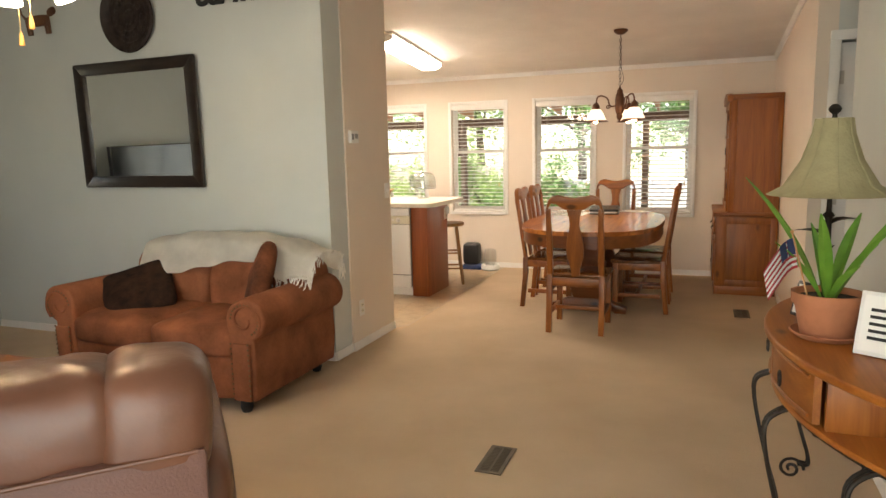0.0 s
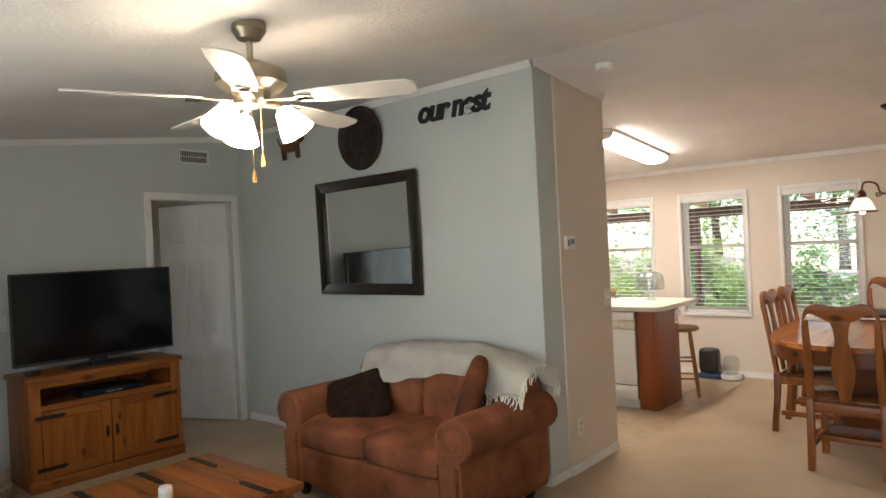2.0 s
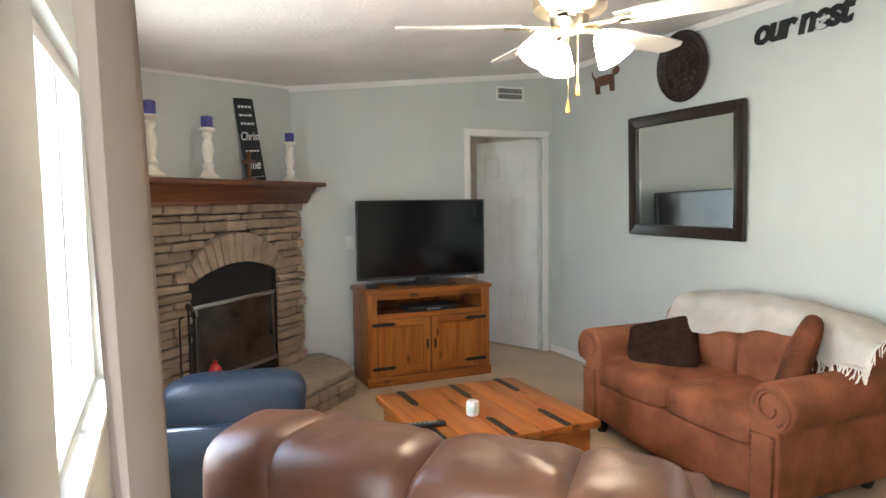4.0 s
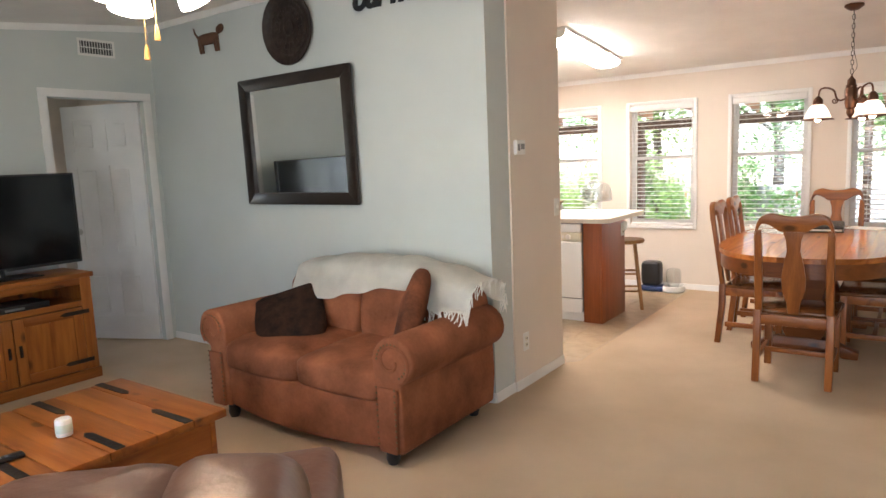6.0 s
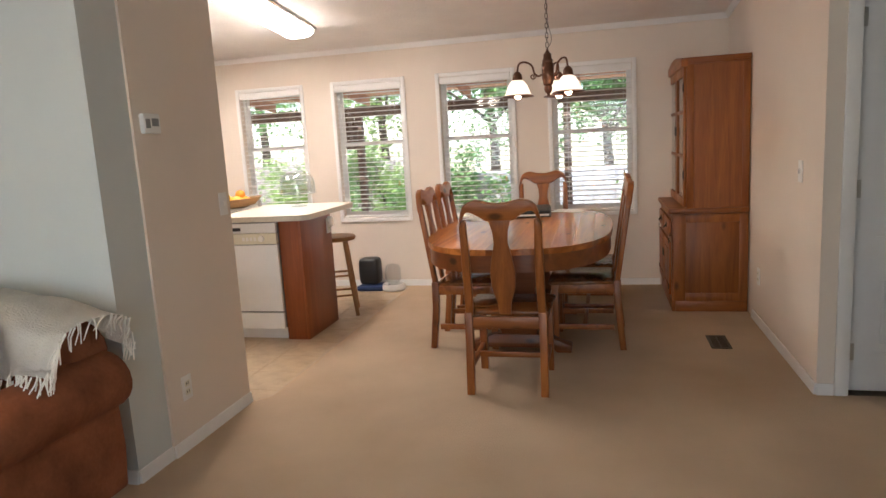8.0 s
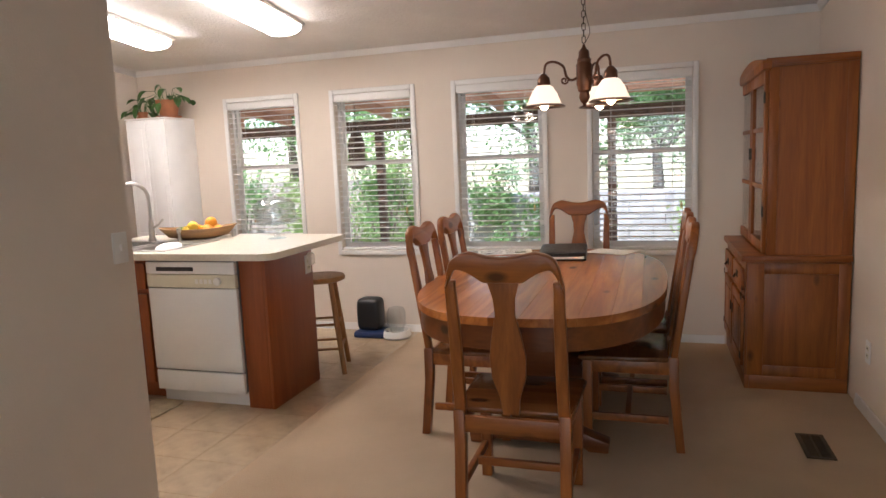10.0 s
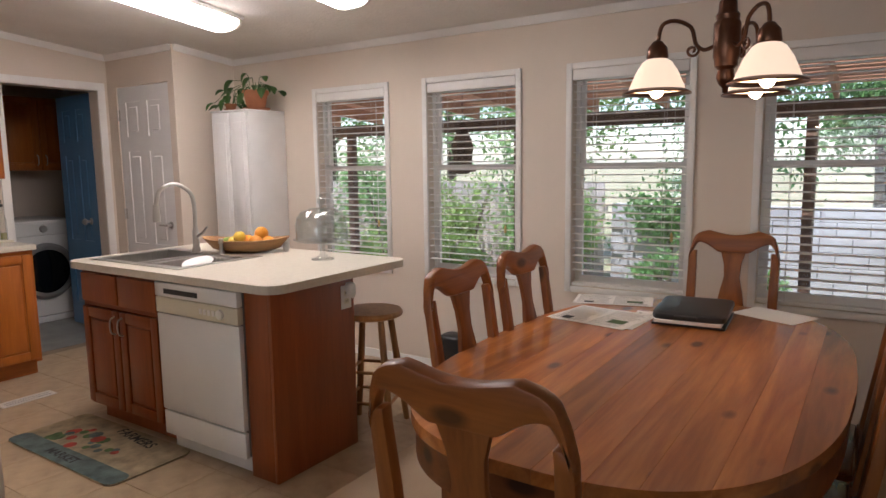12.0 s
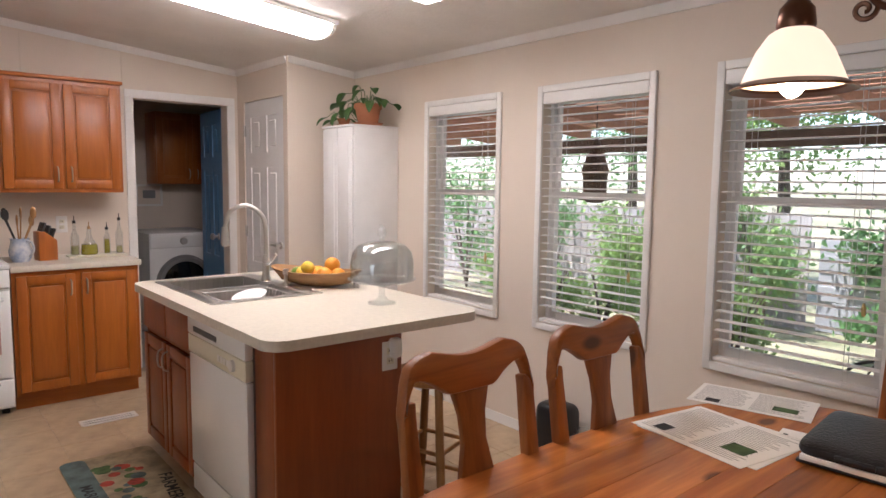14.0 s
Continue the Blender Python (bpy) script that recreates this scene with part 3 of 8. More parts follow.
def blind(a, b, tilt):
    xa, xb, za, zb = a + TRIM + .004, b - TRIM - .004, WZ0 + TRIM, WZ1 - TRIM
    d = thing("window_blind", "white horizontal slatted blind lowered, slats open", "blind", (xa + xb) / 2, .022, 0, 0, "window blinds")
    hw = (xb - xa) / 2
    part("headrail", box(-hw, hw, -.034, .022, zb - .062, zb - .002, .004), M_BLIND, d)
    n = int((zb - .075 - za - .03) / .0435)
    prof = [(-.025, -.001), (-.012, .002), (0, .003), (.012, .002), (.025, -.001)]
    bm = bmesh.new()
    rows = [[bm.verts.new((sx, y, z + o)) for y, z in prof] for sx in (-hw + .003, hw - .003) for o in (0, .0028)]
    lo0, hi0, lo1, hi1 = rows
    for k in range(4):
        bm.faces.new((lo0[k], lo0[k + 1], lo1[k + 1], lo1[k]))
        bm.faces.new((hi0[k], hi0[k + 1], hi1[k + 1], hi1[k]))
        bm.faces.new((lo0[k], lo0[k + 1], hi0[k + 1], hi0[k]))
        bm.faces.new((lo1[k], lo1[k + 1], hi1[k + 1], hi1[k]))
    for k in (0, 4):
        bm.faces.new((lo0[k], lo1[k], hi1[k], hi0[k]))
    first = part("slat", bm, M_BLIND, d)
    zs = [zb - .085 - .0435 * k for k in range(n)]
    rnd = random.Random(int(a * 100))
    first.matrix_basis = pose(0, 0, zs[0], tilt)
    for z in zs[1:]:
        again(first, pose(0, 0, z, tilt + rnd.uniform(-1.5, 1.5)), d)
    part("bottom_rail", box(-hw, hw, -.025, .025, za + .004, za + .022, .004), M_BLIND, d)
    for fx in (-.62, .62):
        for y in (-.026, .026):
            part("ladder_cord", tube([(fx * hw, y, za + .01), (fx * hw, y, zb - .06)], .0012, 5), M_CORD, d)
    cx = hw * .80
    part("pull_cord", tube([(cx, -.038, zb - .06), (cx, -.040, 1.02)], .0014, 5), M_CORD, d)
    part("tassel", lathe([(0, -.03), (.007, -.028), (.009, 0), (.004, .02), (0, .022)], 10), M_BRASS, d, "wooden cord tassel").matrix_basis = Matrix.Translation((cx, -.040, 1.0))
    return d


for i, (a, b) in enumerate(WINDOWS):
    window_unit(i + 1, a, b)
    blind(a, b, (2, -2, 0, 1)[i])

# kitchen floor: vinyl in a square tile pattern, slightly recessed joints
setting("kitchen_floor", box(X_W, .1, Y_RIDGE + .12, 0, -.012, -.0045), M_JOINT, "tan vinyl kitchen floor in a tile pattern", "floor")

# ---- lamps that the place has ----
M_TUBE = glow("fluorescent_diffuser", (1.0, .91, .79), 8.3)
M_BULB = glow("warm_bulb", (1.0, .72, .40), 20.0)
M_SHADE_LIT = glow("lit_frosted_glass", (1.0, .80, .55), 3.0)
for cx in (-.48, -1.535):
    yc = -1.40
    f = thing("ceiling_light", "white fluorescent kitchen ceiling light, lit", "ceiling light", cx, yc, ceil_z(yc), 0, "kitchen ceiling lights")
    f.matrix_basis = pose(cx, yc, ceil_z(yc), -math.degrees(math.atan(SLOPE)))
    part("housing", box(-.14, .14, -.625, .625, -.028, -.002, .004), M_TRIM, f)
    o = [(-.125, -.028), (-.125, -.055), (-.095, -.078), (-.04, -.088), (.04, -.088), (.095, -.078), (.125, -.055), (.125, -.028)]
    part("diffuser", xf(prism(o, 1.18, .004, 1), Matrix.Translation((0, .59, 0)) @ UPRIGHT), M_TUBE, f, "glowing ribbed plastic diffuser")
    for s in (-1, 1):
        part("end_cap", xf(prism([(x * 1.03, z - .002 if z < -.04 else z) for x, z in o], .022, .003, 1), Matrix.Translation((0, s * .603 + .011, 0)) @ UPRIGHT), M_PLASTIC_W, f)

# ---- wood and cloth of the furniture ----
PINE_L, PINE_D = (.40, .135, .024), (.24, .065, .010)
M_PINE_X = wood("orange_pine_x", PINE_L, PINE_D, "X")
M_PINE_Y = wood("orange_pine_y", PINE_L, PINE_D, "Y")
M_PINE_Z = wood("orange_pine_z", PINE_L, PINE_D, "Z")
CH_L, CH_D = (.34, .110, .022), (.19, .053, .011)
M_CHAIR_Z = wood("chair_pine", CH_L, CH_D, "Z", 1.0, .36)
M_CHAIR_X = wood("chair_pine_cross", CH_L, CH_D, "X", 1.0, .36)
M_SEAT = wood("chair_seat_pine", (.19, .07, .022), (.11, .036, .010), "X", 1.0, .18)
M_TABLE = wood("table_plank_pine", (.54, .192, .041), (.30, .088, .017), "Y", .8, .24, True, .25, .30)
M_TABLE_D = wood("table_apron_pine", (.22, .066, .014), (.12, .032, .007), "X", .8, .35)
M_HUTCH_Z = wood("hutch_pine", (.35, .110, .017), (.215, .057, .009), "Z", .9, .42)
M_HUTCH_Y = wood("hutch_pine_cross", (.35, .110, .017), (.215, .057, .009), "Y", .9, .42)
M_OAK_Z = wood("honey_maple_cabinet", (.45, .135, .019), (.35, .094, .011), "Z", .7, .36, False, .25, .05)
M_OAK_Y = wood("honey_maple_cross", (.45, .135, .019), (.35, .094, .011), "X", .7, .36, False, .25, .05)
M_ISL = wood("red_brown_island_panel", (.30, .075, .017), (.235, .055, .011), "Z", .7, .38, False, .2, .05)
M_LAM = mat("almond_laminate_counter", (.66, .60, .50), .28, var=.04, scale=60, bump=.0)
M_SUEDE = mat("rust_suede", (.33, .122, .060), .85, var=.35, scale=4.2, bump=.2, bscale=60, color2=(.125, .040, .018), spec=.15, detail=6)
M_LEATHER = mat("brown_leather", (.150, .060, .032), .38, var=.15, scale=6, bump=.16, bscale=30, color2=(.105, .040, .021))
M_LEATHER_BACK = mat("mauve_brown_vinyl_back", (.135, .060, .043), .55, var=.08, scale=4, bump=.2, bscale=160)
M_NAVY = mat("navy_leather", (.018, .032, .055), .38, var=.15, scale=5, bump=.25, bscale=140)
M_THROW = mat("cream_woven_throw", (.89, .86, .79), .95, var=.06, scale=9, bump=.5, bscale=140, spec=.1)
M_PILLOW = mat("dark_brown_patterned_pillow", (.045, .022, .014), .9, var=.3, scale=16, bump=.5, bscale=60, color2=(.016, .010, .008), spec=.1)
M_PILLOW_RUST = mat("rust_and_brown_pillow_cloth", (.26, .085, .040), .9, var=.3, scale=5, bump=.4, bscale=60, color2=(.03, .016, .011), spec=.1, detail=3)
M_NAIL = mat("antique_brass_nail", (.16, .10, .05), .4, .9)
M_CURTAIN = mat("beige_curtain_cloth", (.42, .34, .28), .9, var=.06, scale=3, bump=.05, bscale=300)


def chair_outline_crest():
    """Crest rail with a dip in the middle and rounded shoulders."""
    top, n = [], 32
    for k in range(n + 1):
        u = -1 + 2 * k / n
        z = .955 + .072 * (1 - abs(u) ** 6) + .018 * math.cos(u * math.pi * 1.0) * -1 * (1 if abs(u) < .6 else .25)
        if abs(u) > .86:
            z -= .055 * ((abs(u) - .86) / .14) ** 2
        top.append((.212 * u, z))
    low = []
    for k in range(n + 1):
        u = 1 - 2 * k / n
        a = abs(u)
        z = .925 if a < .34 else .925 + .045 * math.sin((a - .34) / .46 * math.pi * .5) if a < .80 else .97 - .10 * ((a - .80) / .20) ** 1.5
        low.append((.212 * u, min(z, .985)))
    return top + low


def build_chair(x, y, rz, label):
    c = thing("dining_chair", label, "chair", x, y, 0, rz, "dining chairs")
    lean = Matrix.Translation((0, 0, .44)) @ Matrix.Rotation(radians(8.5), 4, "X") @ Matrix.Translation((0, 0, -.44))
    taller = Matrix.Translation((0, 0, .44)) @ Matrix.Diagonal((1, 1, 1.06, 1)) @ Matrix.Translation((0, 0, -.44))
    back = lambda bm: xf(bm, lean @ taller)
    part("crest_rail", back(xf(prism(chair_outline_crest(), .038, .008), Matrix.Translation((0, .019, 0)) @ UPRIGHT)), M_CHAIR_X, c)
    sp = [(.030, .44), (.036, .50), (.062, .58), (.066, .66), (.052, .74), (.036, .81), (.040, .87), (.058, .93)]
    o = [(w, z) for w, z in sp] + [(-w, z) for w, z in sp[::-1]]
    part("splat", back(xf(prism(o, .018, .003), Matrix.Translation((0, .009, 0)) @ UPRIGHT)), M_CHAIR_Z, c)
    for s in (-1, 1):
        o = [(s * .172, .44), (s * .214, .44), (s * .213, .70), (s * .2115, .880), (s * .205, .912), (s * .190, .930), (s * .173, .930), (s * .174, .90), (s * .170, .78), (s * .169, .62)]
        part("back_post", back(xf(prism(o, .032, .006), Matrix.Translation((0, .016, 0)) @ UPRIGHT)), M_CHAIR_Z, c)
        part("rear_leg", xf(prism([(-.052, 0), (-.012, 0), (.020, .30), (.022, .45), (-.022, .45), (-.024, .28)], .042, .004), Matrix.Translation((s * .198 - .021, 0, 0)) @ Matrix(((0, 0, 1, 0), (1, 0, 0, 0), (0, 1, 0, 0), (0, 0, 0, 1)))), M_CHAIR_Z, c)
        part("front_leg", xf(box(-.022, .022, -.022, .022, 0, .425, .004), Matrix.Translation((s * .195, .385, 0))), M_CHAIR_Z, c)
        part("side_stretcher", box(s * .198 - .011, s * .198 + .011, .02, .365, .13, .165, .003), M_CHAIR_X, c)
        part("seat_rail", box(s * .198 - .012, s * .198 + .012, .02, .365, .365, .425, .003), M_CHAIR_X, c)
    part("rear_rail", box(-.178, .178, -.012, .012, .36, .425, .003), M_CHAIR_X, c)
    part("front_rail", box(-.175, .175, .375, .397, .36, .425, .003), M_CHAIR_X, c)
    part("cross_stretcher", box(-.188, .188, .19, .215, .135, .165, .003), M_CHAIR_X, c)
    st = [(-.215, .022), (.215, .022), (.228, .20), (.236, .40), (.222, .425), (-.222, .425), (-.236, .40), (-.228, .20)]
    part("seat", xf(prism(st, .024, .008, 3), Matrix.Translation((0, 0, .425))), M_SEAT, c, "polished plank seat")
    return c


ch = build_chair(1.412, -2.66, 0, "orange-brown pine dining chair with a vase-shaped splat")
for x, y, rz in ((.840, -1.71, -90), (.845, -1.21, -90), (2.0, -1.68, 90), (2.005, -1.16, 90), (1.41, -.235, 180)):
    copy_thing(ch, pose(x, y, 0, 0, 0, rz))


def oval(a, b, n=2.7, m=72):
    sp = lambda v: math.copysign(abs(v) ** (2 / n), v)
    return [(a * sp(math.cos(2 * math.pi * k / m)), b * sp(math.sin(2 * math.pi * k / m))) for k in range(m)]


def dining_table():
    t = thing("dining_table", "oval pine trestle dining table of wide planks", "table", 1.385, -1.47)
    A, B = .597, .985
    half = lambda x: B * max(0, 1 - (abs(x) / A) ** 2.7) ** (1 / 2.7)
    cuts = [-A, -.475, -.345, -.215, -.105, .02, .14, .245, .37, .48, A]
    for x0, x1 in zip(cuts, cuts[1:]):
        xs = [x0 + .0002 + (x1 - x0 - .0004) * k / 10 for k in range(11)]
        o = [(x, half(x)) for x in xs] + [(x, -half(x)) for x in xs[::-1]]
        clean = []
        for p in o:
            if not clean or (abs(p[0] - clean[-1][0]) + abs(p[1] - clean[-1][1])) > 1e-4:
                clean.append(p)
        part("plank", xf(prism(clean, .035, .0006, 1), Matrix.Translation((0, 0, .715))), M_TABLE, t)
    rim = oval(A - .012, B - .012)
    inn = oval(A - .045, B - .045)
    bm = bmesh.new()
    rings = [[bm.verts.new((x, y, z)) for x, y in o] for o, z in ((rim, .713), (rim, .615), (inn, .615), (inn, .713))]
    for r0, r1 in zip(rings, rings[1:]):
        for k in range(72):
            bm.faces.new((r0[k], r1[k], r1[(k + 1) % 72], r0[(k + 1) % 72]))
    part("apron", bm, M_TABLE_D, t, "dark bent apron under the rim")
    leg = [(-.10, .10), (.10, .10), (.13, .16), (.15, .26), (.11, .40), (.14, .52), (.20, .60), (.20, .63), (-.20, .63), (-.20, .60), (-.14, .52), (-.11, .40), (-.15, .26), (-.13, .16)]
    foot = [(-.33, 0), (-.24, 0), (-.20, .03), (.20, .03), (.24, 0), (.33, 0), (.335, .05), (.26, .075), (.16, .12), (-.16, .12), (-.26, .075), (-.335, .05)]
    for y in (-.46, .46):
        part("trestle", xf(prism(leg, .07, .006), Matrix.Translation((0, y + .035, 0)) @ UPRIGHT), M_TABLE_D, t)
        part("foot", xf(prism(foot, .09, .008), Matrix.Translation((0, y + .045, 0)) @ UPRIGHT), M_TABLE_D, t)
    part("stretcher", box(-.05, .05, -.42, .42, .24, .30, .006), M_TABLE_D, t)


dining_table()


# ---- loveseat ----
def loveseat():
    L = thing("loveseat", "rust-brown suede loveseat with rolled arms and nailhead trim", "loveseat", -.64, -4.37, 0)
    hw = .60
    base = box(-hw, hw, -.40, .40, .07, .32, .03, 3)
    bmesh.ops.subdivide_edges(base, edges=base.edges[:], cuts=7, use_grid_fill=True)
    for v in base.verts:
        # bowed, sagging front
        k = max(0, 1 - (v.co.x / hw) ** 2)
        if v.co.y < -.2:
            v.co.y -= .035 * k
        if v.co.z < .15:
            v.co.z -= .022 * k
    part("base", rough_up(base, .01, 3), M_SUEDE, L)
    for s, cx in ((-1, -.30), (1, .30)):
        part("seat_cushion", xf(soft(.615, .72, .20, .42, .28, 32, 16, .012, s), Matrix.Translation((cx, -.085, .385))), M_SUEDE, L, "sagging suede seat cushion")
        part("back_cushion", xf(soft(.60, .24, .44, .45, .35, 28, 16, .015, s + 4), Matrix.Translation((cx, .20, .60)) @ Matrix.Rotation(radians(-12), 4, "X")), M_SUEDE, L)
    bk = xf(soft(1.40, .26, .62, .35, .3, 36, 16, .01, 9), Matrix.Translation((0, .32, .55)) @ Matrix.Rotation(radians(-6), 4, "X"))
    for v in bk.verts:
        v.co.z -= .10 * (abs(v.co.x) / .70) ** 2.5 * max(0, (v.co.z - .4) / .4)
    part("backrest", bk, M_SUEDE, L)
    for s in (-1, 1):
        # rolled arm: scroll outline drawn out along the depth
        o = [(.075, .075), (.085, .25), (.075, .42)]
        for k in range(15):
            a = radians(-55 + 250 * k / 14)
            o.append((.034 + .124 * math.cos(a), .528 + .116 * math.sin(a)))
        o += [(-.075, .40), (-.075, .075)]
        o = [(s * x, z) for x, z in o]
        am = xf(prism(o, .84, .018, 3), Matrix.Translation((s * (hw + .045), .42, 0)) @ UPRIGHT)
        arm = part("arm", rough_up(am, .007, 4, s), M_SUEDE, L)
        pts = []
        for k in range(17):
            a = radians(-60 + 235 * k / 16)
            pts.append((.035 + .088 * math.cos(a), .528 + .083 * math.sin(a)))
        pts = [(.058, .12 + .028 * k) for k in range(11)] + pts + [(-.052, .40 - .028 * k) for k in range(11)]
        nails = join(*[xf(lathe([(0, -.004), (.0055, -.003), (.0065, 0), (0, .001)], 6), Matrix.Translation((s * (hw + .045) + s * x, -.438 if z < .41 else -.424, z)) @ Matrix.Rotation(radians(90), 4, "X") @ Matrix.Rotation(radians(180), 4, "X")) for x, z in pts])
        scroll = [(s * (hw + .045) + s * (.034 + (.108 - .0032 * q) * math.cos(radians(-50 + 16 * q))), -.424, .528 + (.101 - .0030 * q) * math.sin(radians(-50 + 16 * q))) for q in range(27)]
        part("scroll_welt", tube(scroll, .0085, 6), M_SUEDE, arm, "rolled suede welt on the arm front")
        part("front_panel", rough_up(xf(prism([(s * .060, .08), (s * .066, .40), (s * -.050, .40), (s * -.056, .08)], .022, .009, 2), Matrix.Translation((s * (hw + .045), -.415, 0)) @ UPRIGHT), .002, 9, s), M_SUEDE, arm, "padded suede panel on the arm front")
        part("nailhead_trim", nails, M_NAIL, arm, "row of antique brass nailheads", kind="stuff")
    for x in (-.60, .62):
        for y in (-.37, .34):
            part("foot", xf(lathe([(0, 0), (.026, 0), (.036, .03), (.032, .075), (0, .075)], 14), Matrix.Translation((x, y, 0))), M_BLACK, L, "dark turned wooden foot")
    # throw over the back
    bm = bmesh.new()
    nx, ny = 60, 26
    grid = []
    for i in range(nx + 1):
        u = i / nx
        x = -.52 + 1.30 * u
        row = []
        for j in range(ny + 1):
            v = j / ny
            top = .885 - .085 * max(0, (x - .1) / .6) ** 2 - .05 * max(0, (-.05 - x) / .5) ** 2
            front = .20 + .06 * math.sin(u * 5 + 1) + (.06 if x > .5 else 0)
            s = v * (front + .12 + .12) - .12
            if s < 0:
                y, z = .46, top - .02 + s
            elif s < .17:
                a = s / .17 * math.pi
                y, z = .29 + .17 * math.cos(a) * .95, top - .03 + .045 * math.sin(a)
            else:
                y, z = .128 - (s - .17) * .42, top - .03 - (s - .17) * .95
            w = .012 * noise.noise(Vector((x * 6, v * 3, 1))) + .008 * math.sin(x * 24 + v * 3)
            if x > .62:
                z = max(z, .655 + .02 * math.sin(v * 9))
            row.append(bm.verts.new((x, y - w, z + w)))
        grid.append(row)
    for i in range(nx):
        for j in range(ny):
            bm.faces.new((grid[i][j], grid[i + 1][j], grid[i + 1][j + 1], grid[i][j + 1]))
    rim = [grid[nx][j].co.copy() for j in range(ny + 1)] + [grid[i][ny].co.copy() for i in range(nx - 14, nx)]
    bmesh.ops.solidify(bm, geom=bm.faces[:], thickness=.012)
    th = thing("throw_blanket", "cream woven throw with a fringe draped over the loveseat back", "blanket", -.64, -4.37, 0)
    part("cloth", bm, M_THROW, th)
    rnd = random.Random(4)
    fr = []
    for p in rim:
        for q in range(2):
            a = p + Vector((rnd.uniform(-.012, .012), rnd.uniform(-.02, .005), .004))
            d = Vector((rnd.uniform(-.01, .03), rnd.uniform(-.05, -.02), -rnd.uniform(.04, .075)))
            fr.append(tube([a, a + d * .5 + Vector((rnd.uniform(-.012, .012), 0, .006)), a + d], [.0035, .003, .0022], 5))
    part("fringe", join(*fr), M_THROW, th, "knotted cream fringe")


loveseat()
for x, y, z, rz, rx, s, lab in ((-1.03, -4.45, .555, 22, 40, 1, "dark brown patterned throw pillow leaning on the loveseat"), (-.20, -4.33, .63, -52, 72, 2, "dark brown and rust throw pillow tucked at the arm")):
    p = part("throw_pillow", soft(.43, .41, .14, .75, .33, 30, 14, .012, s), M_PILLOW if s == 1 else M_PILLOW_RUST)
    p.matrix_basis = pose(x, y, z, rx, 0, rz) @ pose(0, 0, 0, 0, 0, 24 if s == 1 else 38)
    tagged(p, lab, "pillow", "loveseat pillows")


# ---- mirror and wall pieces over the loveseat ----
M_MIRROR = mat("mirror_glass", (.82, .84, .83), .02, 1.0, var=0)
M_DARKWOOD = mat("dark_espresso_wood", (.022, .014, .010), .32, var=.2, scale=8, stretch=(1, 1, 4), bump=.06)
mr = thing("wall_mirror", "large wall mirror in a dark espresso frame", "mirror", -1.545, Y_RIDGE, 1.634)
mr.matrix_basis = pose(-1.545, Y_RIDGE - .016, 1.634, 1.2, 0, -1.2)
W2, H2, FB = .570, .453, .085
for sx, sz in ((1, 0), (-1, 0), (0, 1), (0, -1)):
    if sx:
        o = [(sx * W2, -H2), (sx * W2, H2), (sx * (W2 - FB), H2 - FB), (sx * (W2 - FB), -H2 + FB)]
    else:
        o = [(-W2, sz * H2), (W2, sz * H2), (W2 - FB, sz * (H2 - FB)), (-W2 + FB, sz * (H2 - FB))]
    part("frame_rail", xf(prism(o, .034, .008), UPRIGHT), M_DARKWOOD, mr)
part("mirror_glass", box(-W2 + FB - .01, W2 - FB + .01, -.020, -.012, -H2 + FB - .01, H2 - FB + .01), M_MIRROR, mr, "silvered mirror glass").matrix_basis = pose(0, 0, 0, 0, 0, -1.1)

M_TRAY = mat("dark_hammered_metal", (.050, .035, .028), .45, .5, var=.3, scale=14, bump=.8, bscale=26)
tr = thing("wall_tray", "round dark embossed metal tray on the wall", "wall decor", -1.559, Y_RIDGE - .004, 2.388)
T2 = Matrix.Rotation(radians(90), 4, "X")
part("dish", xf(lathe([(0, .004), (.06, .006), (.13, .008), (.19, .008), (.21, .020), (.243, .036), (.247, .030), (.215, .012), (.2, 0), (0, 0)], 48), T2), M_TRAY, tr)
for r in (.05, .095, .14, .175):
    part("embossed_ring", xf(tube([(r * math.cos(a * math.pi / 20), r * math.sin(a * math.pi / 20), .009) for a in range(40)], .005, 6, True), T2), M_TRAY, tr)
for k in range(16):
    a = k * math.pi / 8
    part("embossed_leaf", xf(soft(.05, .022, .012, .9, .9, 10, 6), T2 @ Matrix.Rotation(a, 4, "Z") @ Matrix.Translation((.118, 0, .008))), M_TRAY, tr)
tr.matrix_basis = pose(-1.559, Y_RIDGE - .004, 2.388, 3)


def lettering(name, text, size, depth, material, m, parent=None, shear=.0, bold=0.0, spacing=1.0):
    cu = bpy.data.curves.new(name, "FONT")
    cu.body, cu.size, cu.extrude, cu.align_x, cu.shear, cu.offset, cu.space_character = text, size, depth, "CENTER", shear, bold, spacing
    ob = new("t", cu)
    me = bpy.data.meshes.new_from_object(ob.evaluated_get(bpy.context.evaluated_depsgraph_get()))
    bpy.data.objects.remove(ob)
    me.materials.clear()
    me.materials.append(material)
    o = new(name, me)
    o.parent = parent
    o.matrix_basis = m
    return o


sg = lettering("word_sign", "our nest", .215, .006, M_BLACK, pose(-.65, Y_RIDGE - .012, 2.405, 90, 0, 0), None, .22, .007, .86)
tagged(sg, "black cut-out script sign reading our nest", "wall sign")
